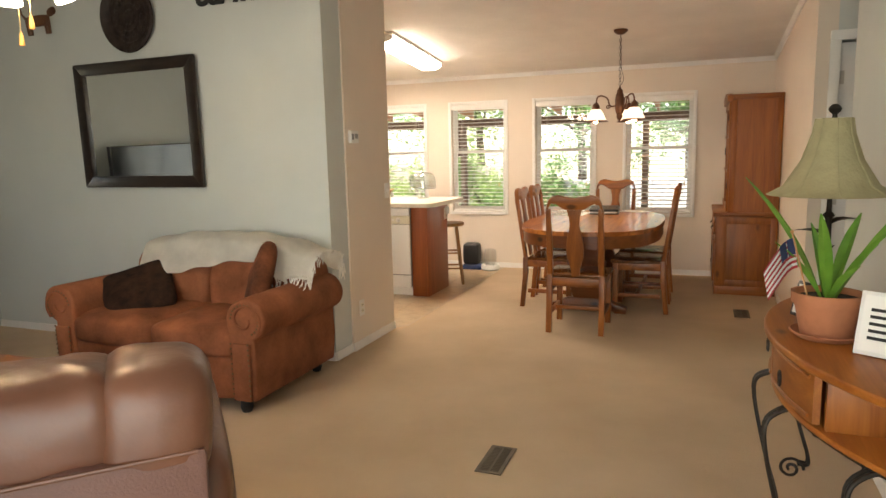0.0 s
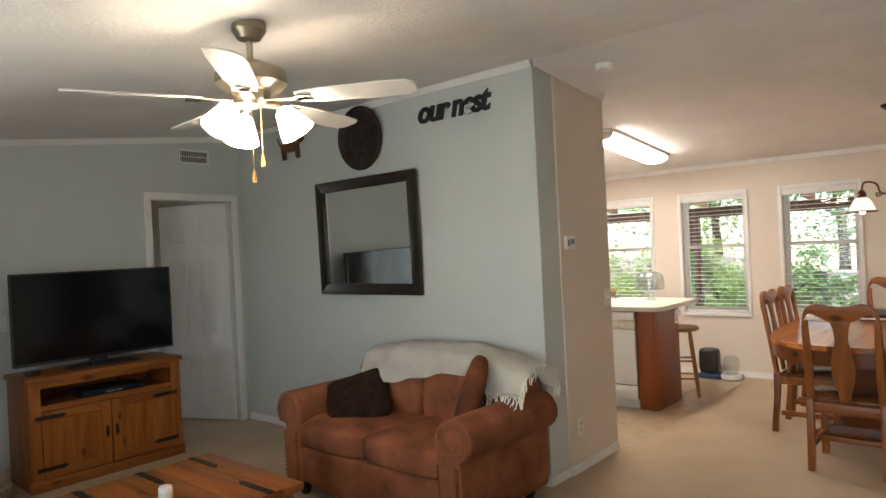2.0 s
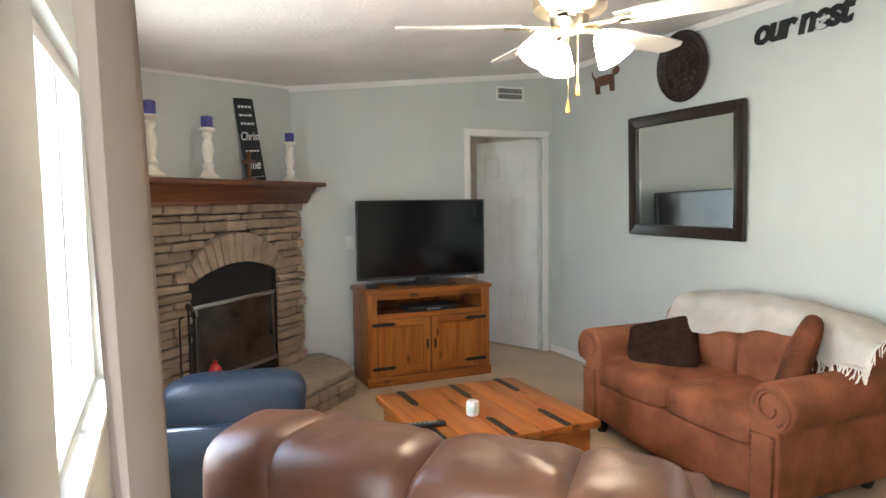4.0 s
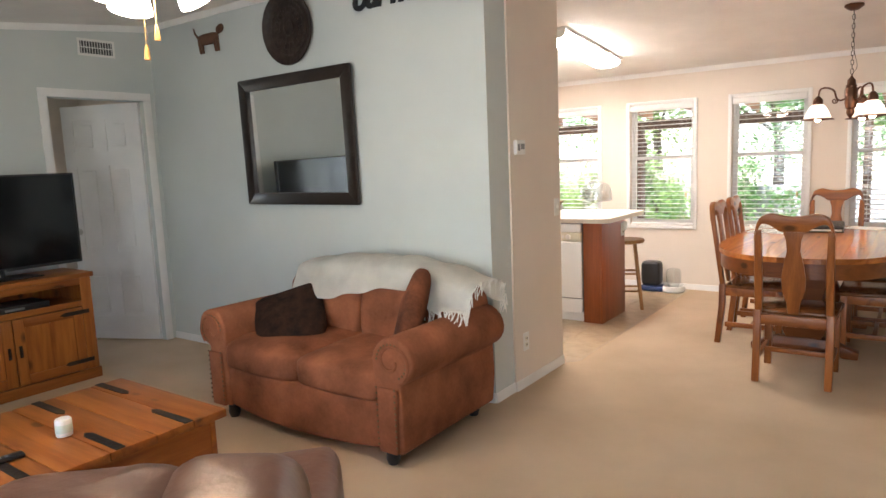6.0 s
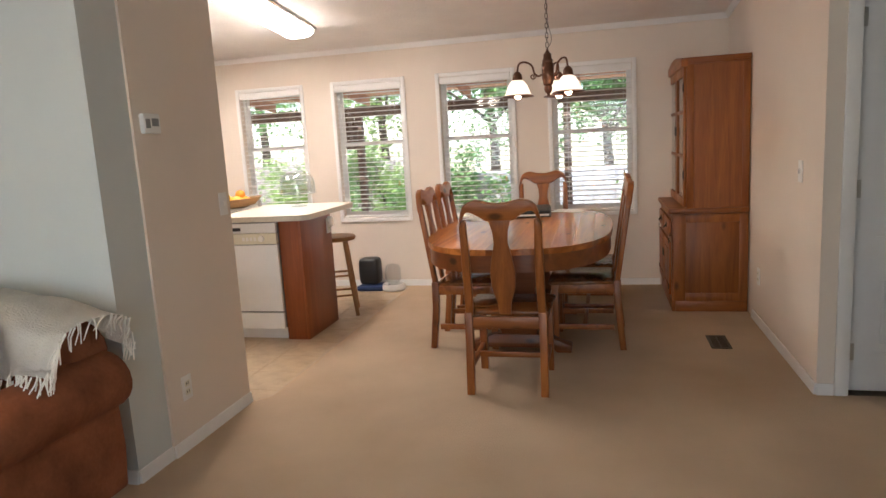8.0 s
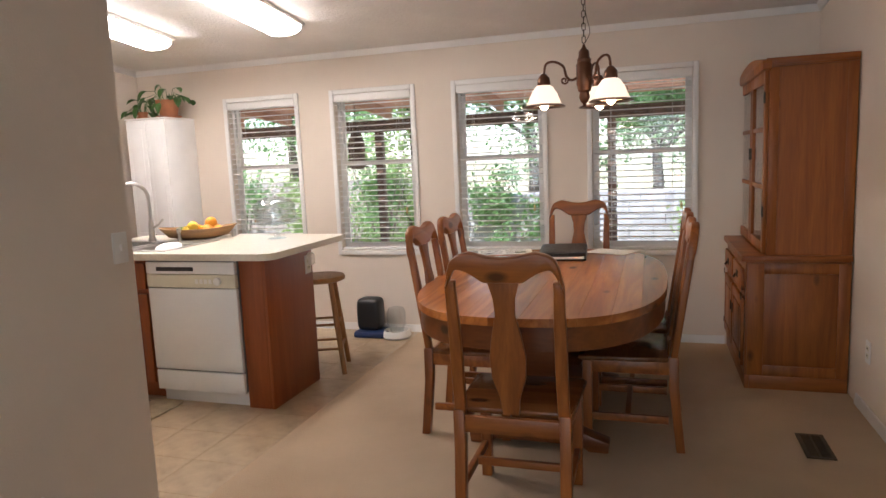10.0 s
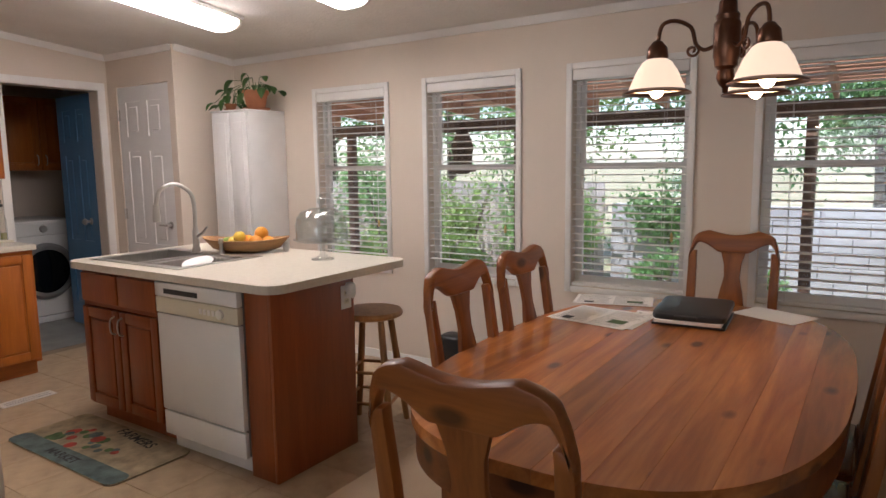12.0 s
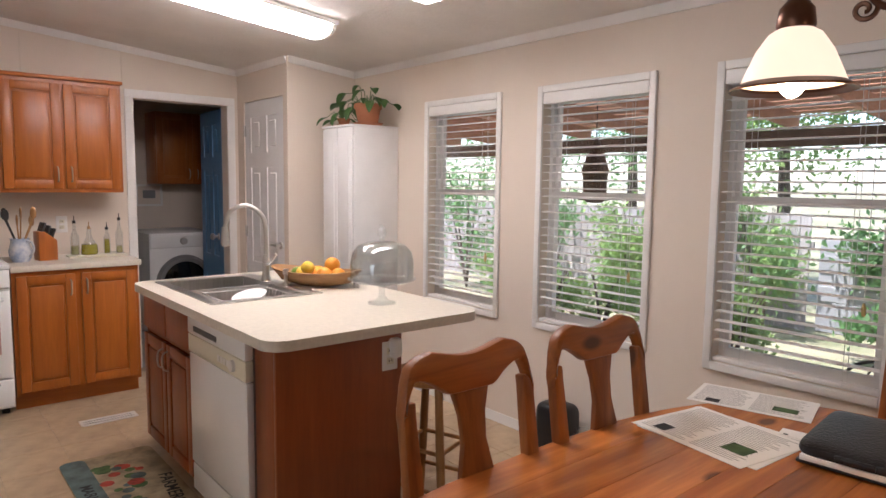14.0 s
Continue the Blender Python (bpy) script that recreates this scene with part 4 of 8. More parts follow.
# small brown animal figure hung high on the wall
fg = bmesh.new()
body = join(xf(soft(.26, .02, .085, .6, .6, 20, 10), Matrix.Translation((0, 0, .0))), xf(soft(.09, .02, .06, .7, .7, 14, 8), Matrix.Translation((.15, 0, .055)) @ Matrix.Rotation(radians(-20), 4, "Y")),
            *[tube([(x, 0, -.01), (x + .012, 0, -.10)], [.014, .010], 8) for x in (-.11, -.08, .08, .11)], tube([(-.12, 0, .02), (-.16, 0, .06), (-.17, 0, .10)], [.010, .007, .004], 7))
wf = part("wall_figure", body, mat("rusty_brown_metal", (.16, .075, .04), .6, .2, var=.2))
wf.matrix_basis = pose(-2.46, Y_RIDGE - .014, 2.44)
tagged(wf, "small rusty-brown flat metal wall figure", "wall decor")


def plate(name, label, m, kind_="switch"):
    p = thing(name, label, "wall plate")
    p.matrix_basis = m
    part("cover", box(-.036, .036, -.006, 0, -.058, .058, .003), M_PLASTIC_W, p)
    if kind_ == "switch":
        part("toggle", box(-.005, .005, -.016, -.006, -.010, .012, .002), M_PLASTIC_W, p)
    else:
        for z in (-.02, .02):
            part("socket", join(box(-.016, .016, -.008, -.006, z - .013, z + .013, .002)), M_CREAM_PANEL, p)
            part("slot", join(box(-.008, -.005, -.0088, -.008, z - .004, z + .006), box(.005, .008, -.0088, -.008, z - .004, z + .006)), M_BLACK, p)
    return p


plate("light_switch", "white light switch on the cream partition end", pose(.012, -2.98, 1.105, 0, 0, 90))
plate("wall_outlet", "white wall outlet low on the partition end", pose(.012, -3.45, .29, 0, 0, 90), "outlet")
plate("light_switch", "white light switch by the hutch wall", pose(X_E, -2.17, 1.095, 0, 0, -90))
plate("wall_outlet", "white wall outlet low beside the hutch", pose(X_E, -1.25, .33, 0, 0, -90), "outlet")
plate("light_switch", "white light switch beside the fireplace", pose(X_TV, -5.80, 1.12, 0, 0, 90))
tm = thing("thermostat", "white thermostat with a small dark display", "thermostat")
tm.matrix_basis = pose(.012, -3.49, 1.505, 0, 0, 90)
part("body", box(-.055, .055, -.025, 0, -.043, .043, .006), M_PLASTIC_W, tm)
part("display", box(-.005, .040, -.0265, -.025, -.012, .022, .002), M_GREY, tm, "dark grey display")
part("label_strip", box(-.045, -.015, -.0262, -.025, -.02, .02), M_GREY, tm)


def register(name, label, m, w, h, n, material, cat="vent"):
    """A louvred register: frame, black sheet for the shade behind, slats."""
    v = thing(name, label, cat)
    v.matrix_basis = m
    # no hole is cut; a thin black sheet paints the unlit depth
    part("duct", box(-w / 2 + .01, w / 2 - .01, -h / 2 + .01, h / 2 - .01, .0005, .0015), M_BLACK, v, "flat black sheet painted in for the shade behind the slats")
    f = .018
    part("rim", join(box(-w / 2, w / 2, -h / 2, -h / 2 + f, 0, .006, .001, 1), box(-w / 2, w / 2, h / 2 - f, h / 2, 0, .006, .001, 1), box(-w / 2, -w / 2 + f, -h / 2 + f, h / 2 - f, 0, .006, .001, 1), box(w / 2 - f, w / 2, -h / 2 + f, h / 2 - f, 0, .006, .001, 1)), material, v)
    s0 = None
    for k in range(n):
        x = -w / 2 + f + (w - 2 * f) * (k + .5) / n
        if s0 is None:
            s0 = part("slat", box(-.0022, .0022, -h / 2 + f, h / 2 - f, .0015, .006), material, v)
            s0.matrix_basis = Matrix.Translation((x, 0, 0))
        else:
            again(s0, Matrix.Translation((x, 0, 0)), v)
    part("divider", box(-w / 2 + f, w / 2 - f, -.004, .004, .0015, .0062), material, v)
    return v


M_BRONZE = mat("brown_painted_metal", (.10, .075, .045), .5, .3, var=.15)
register("floor_vent", "brown metal floor register set in the carpet", pose(1.443, -4.87, .001, 0, 0, 90), .27, .12, 16, M_BRONZE, "floor vent")
register("floor_vent", "brown metal floor register beside the hutch", pose(2.62, -1.70, .001, 0, 0, 90), .27, .12, 16, M_BRONZE, "floor vent")
register("floor_vent", "white metal floor register on the kitchen vinyl", pose(-2.32, -1.835, .001, 0, 0, 90), .31, .10, 18, M_PLASTIC_W, "floor vent")
register("wall_vent", "white return-air grille high on the wall", pose(X_TV, -4.26, 2.43, 90, 0, 90), .29, .13, 12, M_PLASTIC_W, "wall vent")
sd = part("smoke_alarm", lathe([(0, -.035), (.05, -.033), (.062, -.02), (.065, 0), (0, 0)], 24), M_PLASTIC_W)
sd.matrix_basis = pose(.32, -3.46, ceil_z(-3.46))
tagged(sd, "round white smoke alarm on the ceiling", "smoke alarm")

# ---- living room: coffee table, television, fireplace ----
def coffee_table():
    t = thing("coffee_table", "rustic pine trunk coffee table with black iron straps", "coffee table", -.75, -5.84)
    hw, hd = .415, .415
    cuts = [-hd, -.255, -.08, .10, .26, hd]
    for a, b in zip(cuts, cuts[1:]):
        part("plank", box(-hw, hw, a + .001, b - .001, .415, .45, .004), M_PINE_X, t)
    for a, b, c, d in ((-.38, .38, -.38, -.355), (-.38, .38, .355, .38)):
        part("side_board", box(a, b, c, d, .05, .415, .004), M_PINE_X, t)
    for a, b in ((-.38, -.355), (.355, .38)):
        part("end_board", box(a, b, -.355, .355, .05, .415, .004), M_PINE_Y, t)
    part("plinth", join(box(-.40, .40, -.40, -.372, 0, .06, .004), box(-.40, .40, .372, .40, 0, .06, .004), box(-.40, -.372, -.372, .372, 0, .06, .004), box(.372, .40, -.372, .372, 0, .06, .004)), M_PINE_X, t)
    def strap(x0, x1, y, z):
        o = [(x0, -.018), (x1 - .03, -.018), (x1, 0), (x1 - .03, .018), (x0, .018)]
        return xf(prism(o, .004, .001, 1), Matrix.Translation((0, y, z)))
    for y in (-.28, .02, .30):
        part("iron_strap", strap(-hw + .002, -hw + .27, y, .4505), M_IRON, t, "black iron strap on the lid")
        part("iron_strap", xf(strap(-hw + .002, -hw + .27, 0, 0), pose(0, y - .06, .4505, 0, 0, 180)), M_IRON, t, "black iron strap on the lid")
    for x in (-.22, .22):
        part("iron_corner", box(x - .09, x + .09, .380, .384, .18, .22, .001, 1), M_IRON, t)
        part("iron_corner", box(.380, .384, x - .09, x + .09, .18, .22, .001, 1), M_IRON, t)
    return t


coffee_table()
cn = thing("white_canister", "small white plastic tub on the coffee table", "container", -.655, -5.93, .452)
part("tub", lathe([(0, 0), (.028, 0), (.030, .004), (.030, .062), (.027, .068), (0, .068)], 24), M_PLASTIC_W, cn)
part("label_band", lathe([(.0305, .016), (.0308, .018), (.0308, .046), (.0305, .048)], 24), mat("pale_green_label", (.62, .70, .60), .6), cn)
rc = thing("remote_control", "black remote control on the coffee table", "remote", -.60, -6.20, .4555, 82)
part("shell", box(-.10, .10, -.021, .021, 0, .016, .006), M_BLACK, rc)
for k in range(6):
    part("button", box(-.07 + .022 * k, -.058 + .022 * k, -.010, .010, .016, .018, .001, 1), M_GREY, rc)


def tv_stand():
    s = thing("tv_stand", "rustic pine television stand with iron strap hinges", "tv stand", -2.99, -5.275, 0, 90)
    # local x runs along the wall, -y is the front
    hw, f, b, H = .53, -.205, .215, .77
    part("top", box(-hw - .02, hw + .02, f - .02, b, H - .035, H, .006), M_PINE_X, s)
    part("side", box(-hw, -hw + .025, f, b, .0, H - .035, .003), M_PINE_Z, s)
    part("side", box(hw - .025, hw, f, b, .0, H - .035, .003), M_PINE_Z, s)
    part("back", box(-hw + .025, hw - .025, b - .012, b, .05, H - .035), M_PINE_Z, s)
    part("shelf", box(-hw + .025, hw - .025, f + .004, b - .012, .535, .555), M_PINE_X, s)
    part("plinth", box(-hw - .012, hw + .012, f - .012, f + .015, 0, .075, .004), M_PINE_X, s)
    part("bottom", box(-hw + .025, hw - .025, f + .015, b - .012, .07, .085), M_PINE_X, s)
    for x0, x1 in ((-hw, -hw + .075), (hw - .075, hw)):
        part("stile", box(x0, x1, f - .006, f + .004, .075, H - .035, .003), M_PINE_Z, s)
    part("rail", box(-hw + .075, hw - .075, f - .006, f + .004, .69, H - .035, .003), M_PINE_X, s)
    part("rail", box(-hw + .075, hw - .075, f - .006, f + .004, .535, .575, .003), M_PINE_X, s)
    for sg_, x0, x1 in ((-1, -hw + .079, -.004), (1, .004, hw - .079)):
        d = part("door", box(x0 + .060, x1 - .060, f - .002, f + .006, .140, .470), M_PINE_Z, s)
        for e0, e1 in ((x0, x0 + .065), (x1 - .065, x1)):
            part("door_stile", box(e0, e1, f - .010, f + .010, .08, .53, .003), M_PINE_Z, d)
        for e0, e1 in ((.465, .53), (.08, .145)):
            part("door_rail", box(x0 + .065, x1 - .065, f - .010, f + .010, e0, e1, .003), M_PINE_X, d)
        for z in (.145, .495):
            xe = x0 if sg_ < 0 else x1
            o = [(0, -.014), (.17, -.014), (.20, 0), (.17, .014), (0, .014)]
            part("strap_hinge", xf(prism([(xe - sg_ * .06 * -1 * 0 - sg_ * px, z + pz) for px, pz in [(q - .045, r) for q, r in o]], .004, .001, 1), Matrix.Translation((0, f - .010, 0)) @ UPRIGHT), M_IRON, d, "black iron strap hinge")
        xk = x1 - .03 if sg_ < 0 else x0 + .03
        part("pull", join(box(xk - .010, xk + .010, f - .013, f - .010, .27, .35, .002), tube([(xk, f - .014, .335), (xk, f - .030, .325), (xk, f - .030, .29), (xk, f - .014, .28)], .004, 6)), M_IRON, d, "black iron pull")
    return s


tv_stand()
bx_ = thing("media_player", "flat black media player in the stand", "media player", -2.99, -5.215, .557, 90)
part("case", box(-.22, .22, -.13, .13, 0, .045, .004), M_BLACK, bx_)
part("display", box(-.06, .06, -.1315, -.13, .015, .030), M_GREY, bx_)
M_SCREEN = mat("glossy_black_screen", (.006, .007, .008), .10, var=.0, spec=.35)
tv = thing("television", "large black flat-screen television switched off", "television", -2.975, -5.26, .772, 90)
TW, TZ0, TZ1 = .565, .055, .70
part("housing", box(-TW, TW, -.004, .035, TZ0, TZ1, .006), M_BLACK, tv)
part("screen", box(-TW + .012, TW - .012, -.007, -.004, TZ0 + .020, TZ1 - .012), M_SCREEN, tv, "glossy dark screen")
part("bezel", join(box(-TW, TW, -.010, -.004, TZ0, TZ0 + .018, .002), box(-TW, TW, -.010, -.004, TZ1 - .010, TZ1, .002), box(-TW, -TW + .010, -.010, -.004, TZ0 + .018, TZ1 - .010), box(TW - .010, TW, -.010, -.004, TZ0 + .018, TZ1 - .010)), M_BLACK, tv)
part("neck", box(-.06, .06, .0, .030, .012, TZ0 + .02, .004), M_BLACK, tv)
part("stand_foot", xf(prism([(-.26, -.10), (.26, -.10), (.20, .10), (-.20, .10)], .012, .004), Matrix.Identity(4)), M_BLACK, tv)
sb = thing("cable_box", "small black box beside the television", "media player", -2.90, -5.73, .772, 90)
part("case", box(-.045, .045, -.03, .03, 0, .035, .004), M_BLACK, sb)


# fireplace: local x along its face, -y towards the room; origin on the floor at the face's middle
M_STONE = mat("tan_ledge_stone", (.36, .265, .185), .85, var=.2, scale=9, bump=.7, bscale=45, color2=(.24, .165, .11), island=.22)
M_SLAB = mat("tan_hearth_slab", (.34, .26, .185), .8, var=.15, scale=7, bump=.4, bscale=50)
M_MORTAR = mat("dark_mortar", (.12, .095, .075), .95, var=.2, bump=.5)
M_MANTEL = wood("brown_stained_mantel", (.17, .062, .026), (.10, .034, .014), "X", .9, .45, False)
M_FIREBOX = mat("black_firebox_metal", (.014, .013, .013), .5, .3, var=.2, scale=6)
fp = thing("fireplace", "corner stone fireplace with arched opening and raised hearth", "fireplace", -2.635, -6.785, 0, 135)
FB_W, FB_Z0, FB_Z1, FB_ARCH = .46, .21, .96, 1.06
arch_z = lambda x: FB_Z1 + (FB_ARCH - FB_Z1) * (1 - (x / FB_W) ** 2)
part("core", join(box(-.79, -FB_W, .035, .16, .2, 1.48), box(FB_W, .79, .035, .16, .2, 1.48), box(-FB_W, FB_W, .035, .16, 1.10, 1.48)), M_MORTAR, fp, "dark mortar behind the stones")
rnd = random.Random(11)
stone_no = 0


def stone(x0, x1, z0, z1, out):
    bm = box(x0 + .004, x1 - .004, -out, .04, z0 + .004, z1 - .004, .008, 1)
    for v in bm.verts:
        v.co += Vector((rnd.uniform(-.004, .004), rnd.uniform(-.010, .006) if v.co.y < 0 else 0, rnd.uniform(-.004, .004)))
    return part("stone", bm, M_STONE, fp, "", False)


arch_x = lambda zz: .60 * math.sqrt(max(0, 1.265 - zz) / .235) * (1.02 - .14 * math.sqrt(max(0, 1.265 - zz) / .235)) - .03
z = .205
while z < 1.455:
    h = rnd.choice((.045, .055, .065, .075))
    h = min(h, 1.465 - z)
    if z < 1.02:
        spans = [(-.80, -FB_W), (FB_W, .80)]
    else:
        spans = [(-.80, .80)] if z > 1.27 else [(-.80, -arch_x(z)), (arch_x(z), .80)]
    for a, b in spans:
        x = a
        while x < b - 1e-3:
            w = rnd.uniform(.14, .30)
            if b - x - w < .09:
                w = b - x
            stone(x, x + w, z, z + h, rnd.uniform(.0, .028))
            x += w
    z += h
# fan of arch stones
for k in range(15):
    u0, u1 = -1 + 2 * k / 15, -1 + 2 * (k + 1) / 15
    pin = lambda u: (FB_W * u, arch_z(FB_W * u))
    pout = lambda u: (.60 * u * (1.02 - .14 * abs(u)), 1.265 - .235 * u * u)
    q = [pin(u0 + .008), pin(u1 - .008), pout(u1 - .008), pout(u0 + .008)]
    bm = xf(prism(q, .055 + rnd.uniform(0, .015), .005, 1), Matrix.Translation((0, .035, 0)) @ UPRIGHT)
    part("arch_stone", bm, M_STONE, fp, "", False)
part("firebox_frame", join(box(-FB_W, -FB_W + .045, .01, .05, .21, .97), box(FB_W - .045, FB_W, .01, .05, .21, .97), box(-FB_W, FB_W, .01, .05, .21, .275),
     xf(prism([(FB_W * u / 10, arch_z(FB_W * u / 10)) for u in range(-10, 11)] + [(FB_W, .80), (-FB_W, .80)], .03, 0), Matrix.Translation((0, .045, 0)) @ UPRIGHT)), M_FIREBOX, fp, "black metal firebox surround")
part("firebox", box(-FB_W, FB_W, .06, .165, .21, 1.0), M_FIREBOX, fp, "dark firebox")
M_SCREENG = mat("smoked_fireplace_glass", (.045, .035, .028), .15, var=.3, scale=5)
part("glass_door", box(-FB_W + .045, FB_W - .045, .018, .026, .285, .80), M_SCREENG, fp, "smoked glass door")
for zz in (.785, .285):
    part("brass_bar", box(-FB_W + .03, FB_W - .03, -.004, .014, zz, zz + .028, .004), M_NICKEL, fp, "dull metal bar")
part("door_edge", join(box(FB_W - .065, FB_W - .05, -.002, .012, .31, .785), box(-FB_W + .05, -FB_W + .065, -.002, .012, .31, .785)), M_NICKEL, fp)
# mantel
part("mantel_shelf", box(-.95, .88, -.20, .12, 1.585, 1.62, .006), M_MANTEL, fp, "dark stained mantel shelf")
part("mantel_moulding", xf(prism([(0, 1.48), (.10, 1.48), (.115, 1.52), (.15, 1.55), (.17, 1.585), (0, 1.585)], 1.70, .004), Matrix.Translation((.83, .03, 0)) @ Matrix(((0, 0, -1, 0), (-1, 0, 0, 0), (0, 1, 0, 0), (0, 0, 0, 1)))), M_MANTEL, fp)
part("mantel_board", box(-.83, .83, -.055, .05, 1.455, 1.495, .004), M_MANTEL, fp)
# raised hearth
hx = [(-1.02, .02), (1.02, .02), (.86, -.30), (.60, -.56), (-.60, -.56), (-.86, -.30)]
part("hearth_slab", xf(prism(hx, .05, .010), Matrix.Translation((0, 0, .155))), M_SLAB, fp, "flat stone hearth slab")
part("hearth_core", xf(prism([(x * .95, y * .93 + .01) for x, y in hx], .155), Matrix.Identity(4)), M_MORTAR, fp)
for (xa, ya), (xb, yb) in zip(hx[1:5], hx[2:6]):
    if abs(xb - xa) > .0:
        d = Vector((xb - xa, yb - ya, 0))
        n = max(2, int(d.length / .24))
        ang = math.atan2(d.y, d.x)
        for row in range(2):
            for k in range(n):
                a = (k + .5 * 0) / n * d.length
                w = d.length / n
                bm = box(a + .004, a + w - .004, -.01, .03, .004 + row * .076, .074 + row * .076, .008, 1)
                for v in bm.verts:
                    v.co += Vector((rnd.uniform(-.003, .003), rnd.uniform(-.008, .005), rnd.uniform(-.003, .003)))
                o = part("hearth_stone", bm, M_STONE, fp, "", False)
                o.matrix_basis = pose(xa * .985, ya * .985, 0, 0, 0, math.degrees(ang))
FPM = fp.matrix_basis


def on_mantel(name, label, category, lx, ly, rz=0, z=1.621, group=""):
    p = FPM @ Vector((lx, ly, z))
    return thing(name, label, category, p.x, p.y, p.z, 135 + rz, group)


M_CERAMIC = mat("cream_turned_wood_paint", (.70, .64, .54), .5, var=.05, scale=12)
M_CANDLE = mat("violet_blue_candle_wax", (.060, .055, .22), .5, var=.08)
cs = on_mantel("candlestick", "cream turned candlestick holding a violet-blue candle", "candlestick", .56, -.08, 0, 1.621, "mantel candlesticks")
part("stick", lathe([(0, 0), (.062, 0), (.064, .012), (.040, .030), (.026, .055), (.034, .075), (.022, .095), (.030, .14), (.037, .17), (.030, .20), (.020, .235), (.030, .255), (.022, .275), (.045, .290), (.046, .300), (0, .300)], 24), M_CERAMIC, cs)
part("candle", lathe([(0, .300), (.034, .300), (.034, .362), (.028, .366), (0, .360)], 20), M_CANDLE, cs, "violet-blue pillar candle")
part("wick", tube([(0, 0, .36), (.002, 0, .375)], .0015, 5), M_BLACK, cs)
for lx, sc in ((-.33, 1.08), (-.80, 1.18)):
    p = FPM @ Vector((lx, -.08, 1.621))
    c2 = copy_thing(cs, pose(p.x, p.y, p.z, 0, 0, 135))
    c2.matrix_basis = c2.matrix_basis @ Matrix.Scale(sc, 4)
cr = on_mantel("wooden_cross", "small brown wooden cross on a round base", "cross", .06, -.09)
part("cross_body", join(box(-.012, .012, -.010, .010, .02, .185, .004), box(-.050, .050, -.010, .010, .115, .140, .004), *[xf(soft(.03, .022, .03, .8, .8, 10, 6), Matrix.Translation(q)) for q in ((-.052, 0, .128), (.052, 0, .128), (0, 0, .188))]), M_MANTEL, cr)
part("cross_base", lathe([(0, 0), (.05, 0), (.046, .012), (.022, .022), (0, .024)], 18), M_MANTEL, cr)
M_CHALK = mat("chalkboard_black", (.018, .020, .024), .7, var=.2, scale=6)
M_CHALKW = mat("chalk_white", (.72, .72, .70), .9)
ck = on_mantel("chalkboard_sign", "black chalkboard sign with white hand lettering leaning on the wall", "sign", .29, .03)
ck.matrix_basis = ck.matrix_basis @ pose(0, 0, 0, -6, -5, 0)
part("board", box(-.105, .105, -.012, 0, 0, .60, .003), M_CHALK, ck)
rnd = random.Random(3)
for k, (zz, hh) in enumerate(((.53, .030), (.47, .028), (.41, .028), (.215, .022), (.03, .012))):
    x = -.075
    while x < .07:
        w = rnd.uniform(.018, .042)
        part("chalk_bar", box(x, min(x + w, .085), -.0132, -.012, zz, zz + hh * .55), M_CHALKW, ck)
        x += w + .010
lettering("chalk_word", "Christ", .085, .0006, M_CHALKW, pose(0, -.0128, .30, 90), ck, .25, .001)
lettering("chalk_word", "me", .10, .0006, M_CHALKW, pose(0, -.0128, .09, 90), ck, .25, .001)
M_RED = mat("red_enamel", (.42, .02, .015), .35)
p = FPM @ Vector((-.50, -.22, .207))
fe = thing("red_canister", "red metal canister standing on the hearth", "canister", p.x, p.y, p.z)
part("bottle", lathe([(0, 0), (.045, 0), (.048, .01), (.048, .22), (.030, .26), (.014, .275), (.014, .295), (0, .295)], 20), M_RED, fe)
part("nozzle", join(box(-.035, .012, -.008, .008, .295, .315, .003)), M_BLACK, fe)
p = FPM @ Vector((-.62, -.14, .207))
ft = thing("fireplace_tools", "black iron fireplace tool set on its stand", "fireplace tools", p.x, p.y, p.z)
part("stand_base", lathe([(0, 0), (.09, 0), (.085, .015), (.02, .025), (0, .025)], 18), M_IRON, ft)
part("stand_post", join(tube([(0, 0, .02), (0, 0, .62)], .008), xf(soft(.035, .035, .05, .9, .9, 12, 8), Matrix.Translation((0, 0, .64)))), M_IRON, ft)
for a in range(3):
    x, y = .06 * math.cos(a * 2.1), .06 * math.sin(a * 2.1)
    part("tool", join(tube([(x, y, .10), (x, y, .56), (x * .6, y * .6, .58)], .006), box(x - .03, x + .03, y - .008, y + .008, .05, .11, .004)), M_IRON, ft)


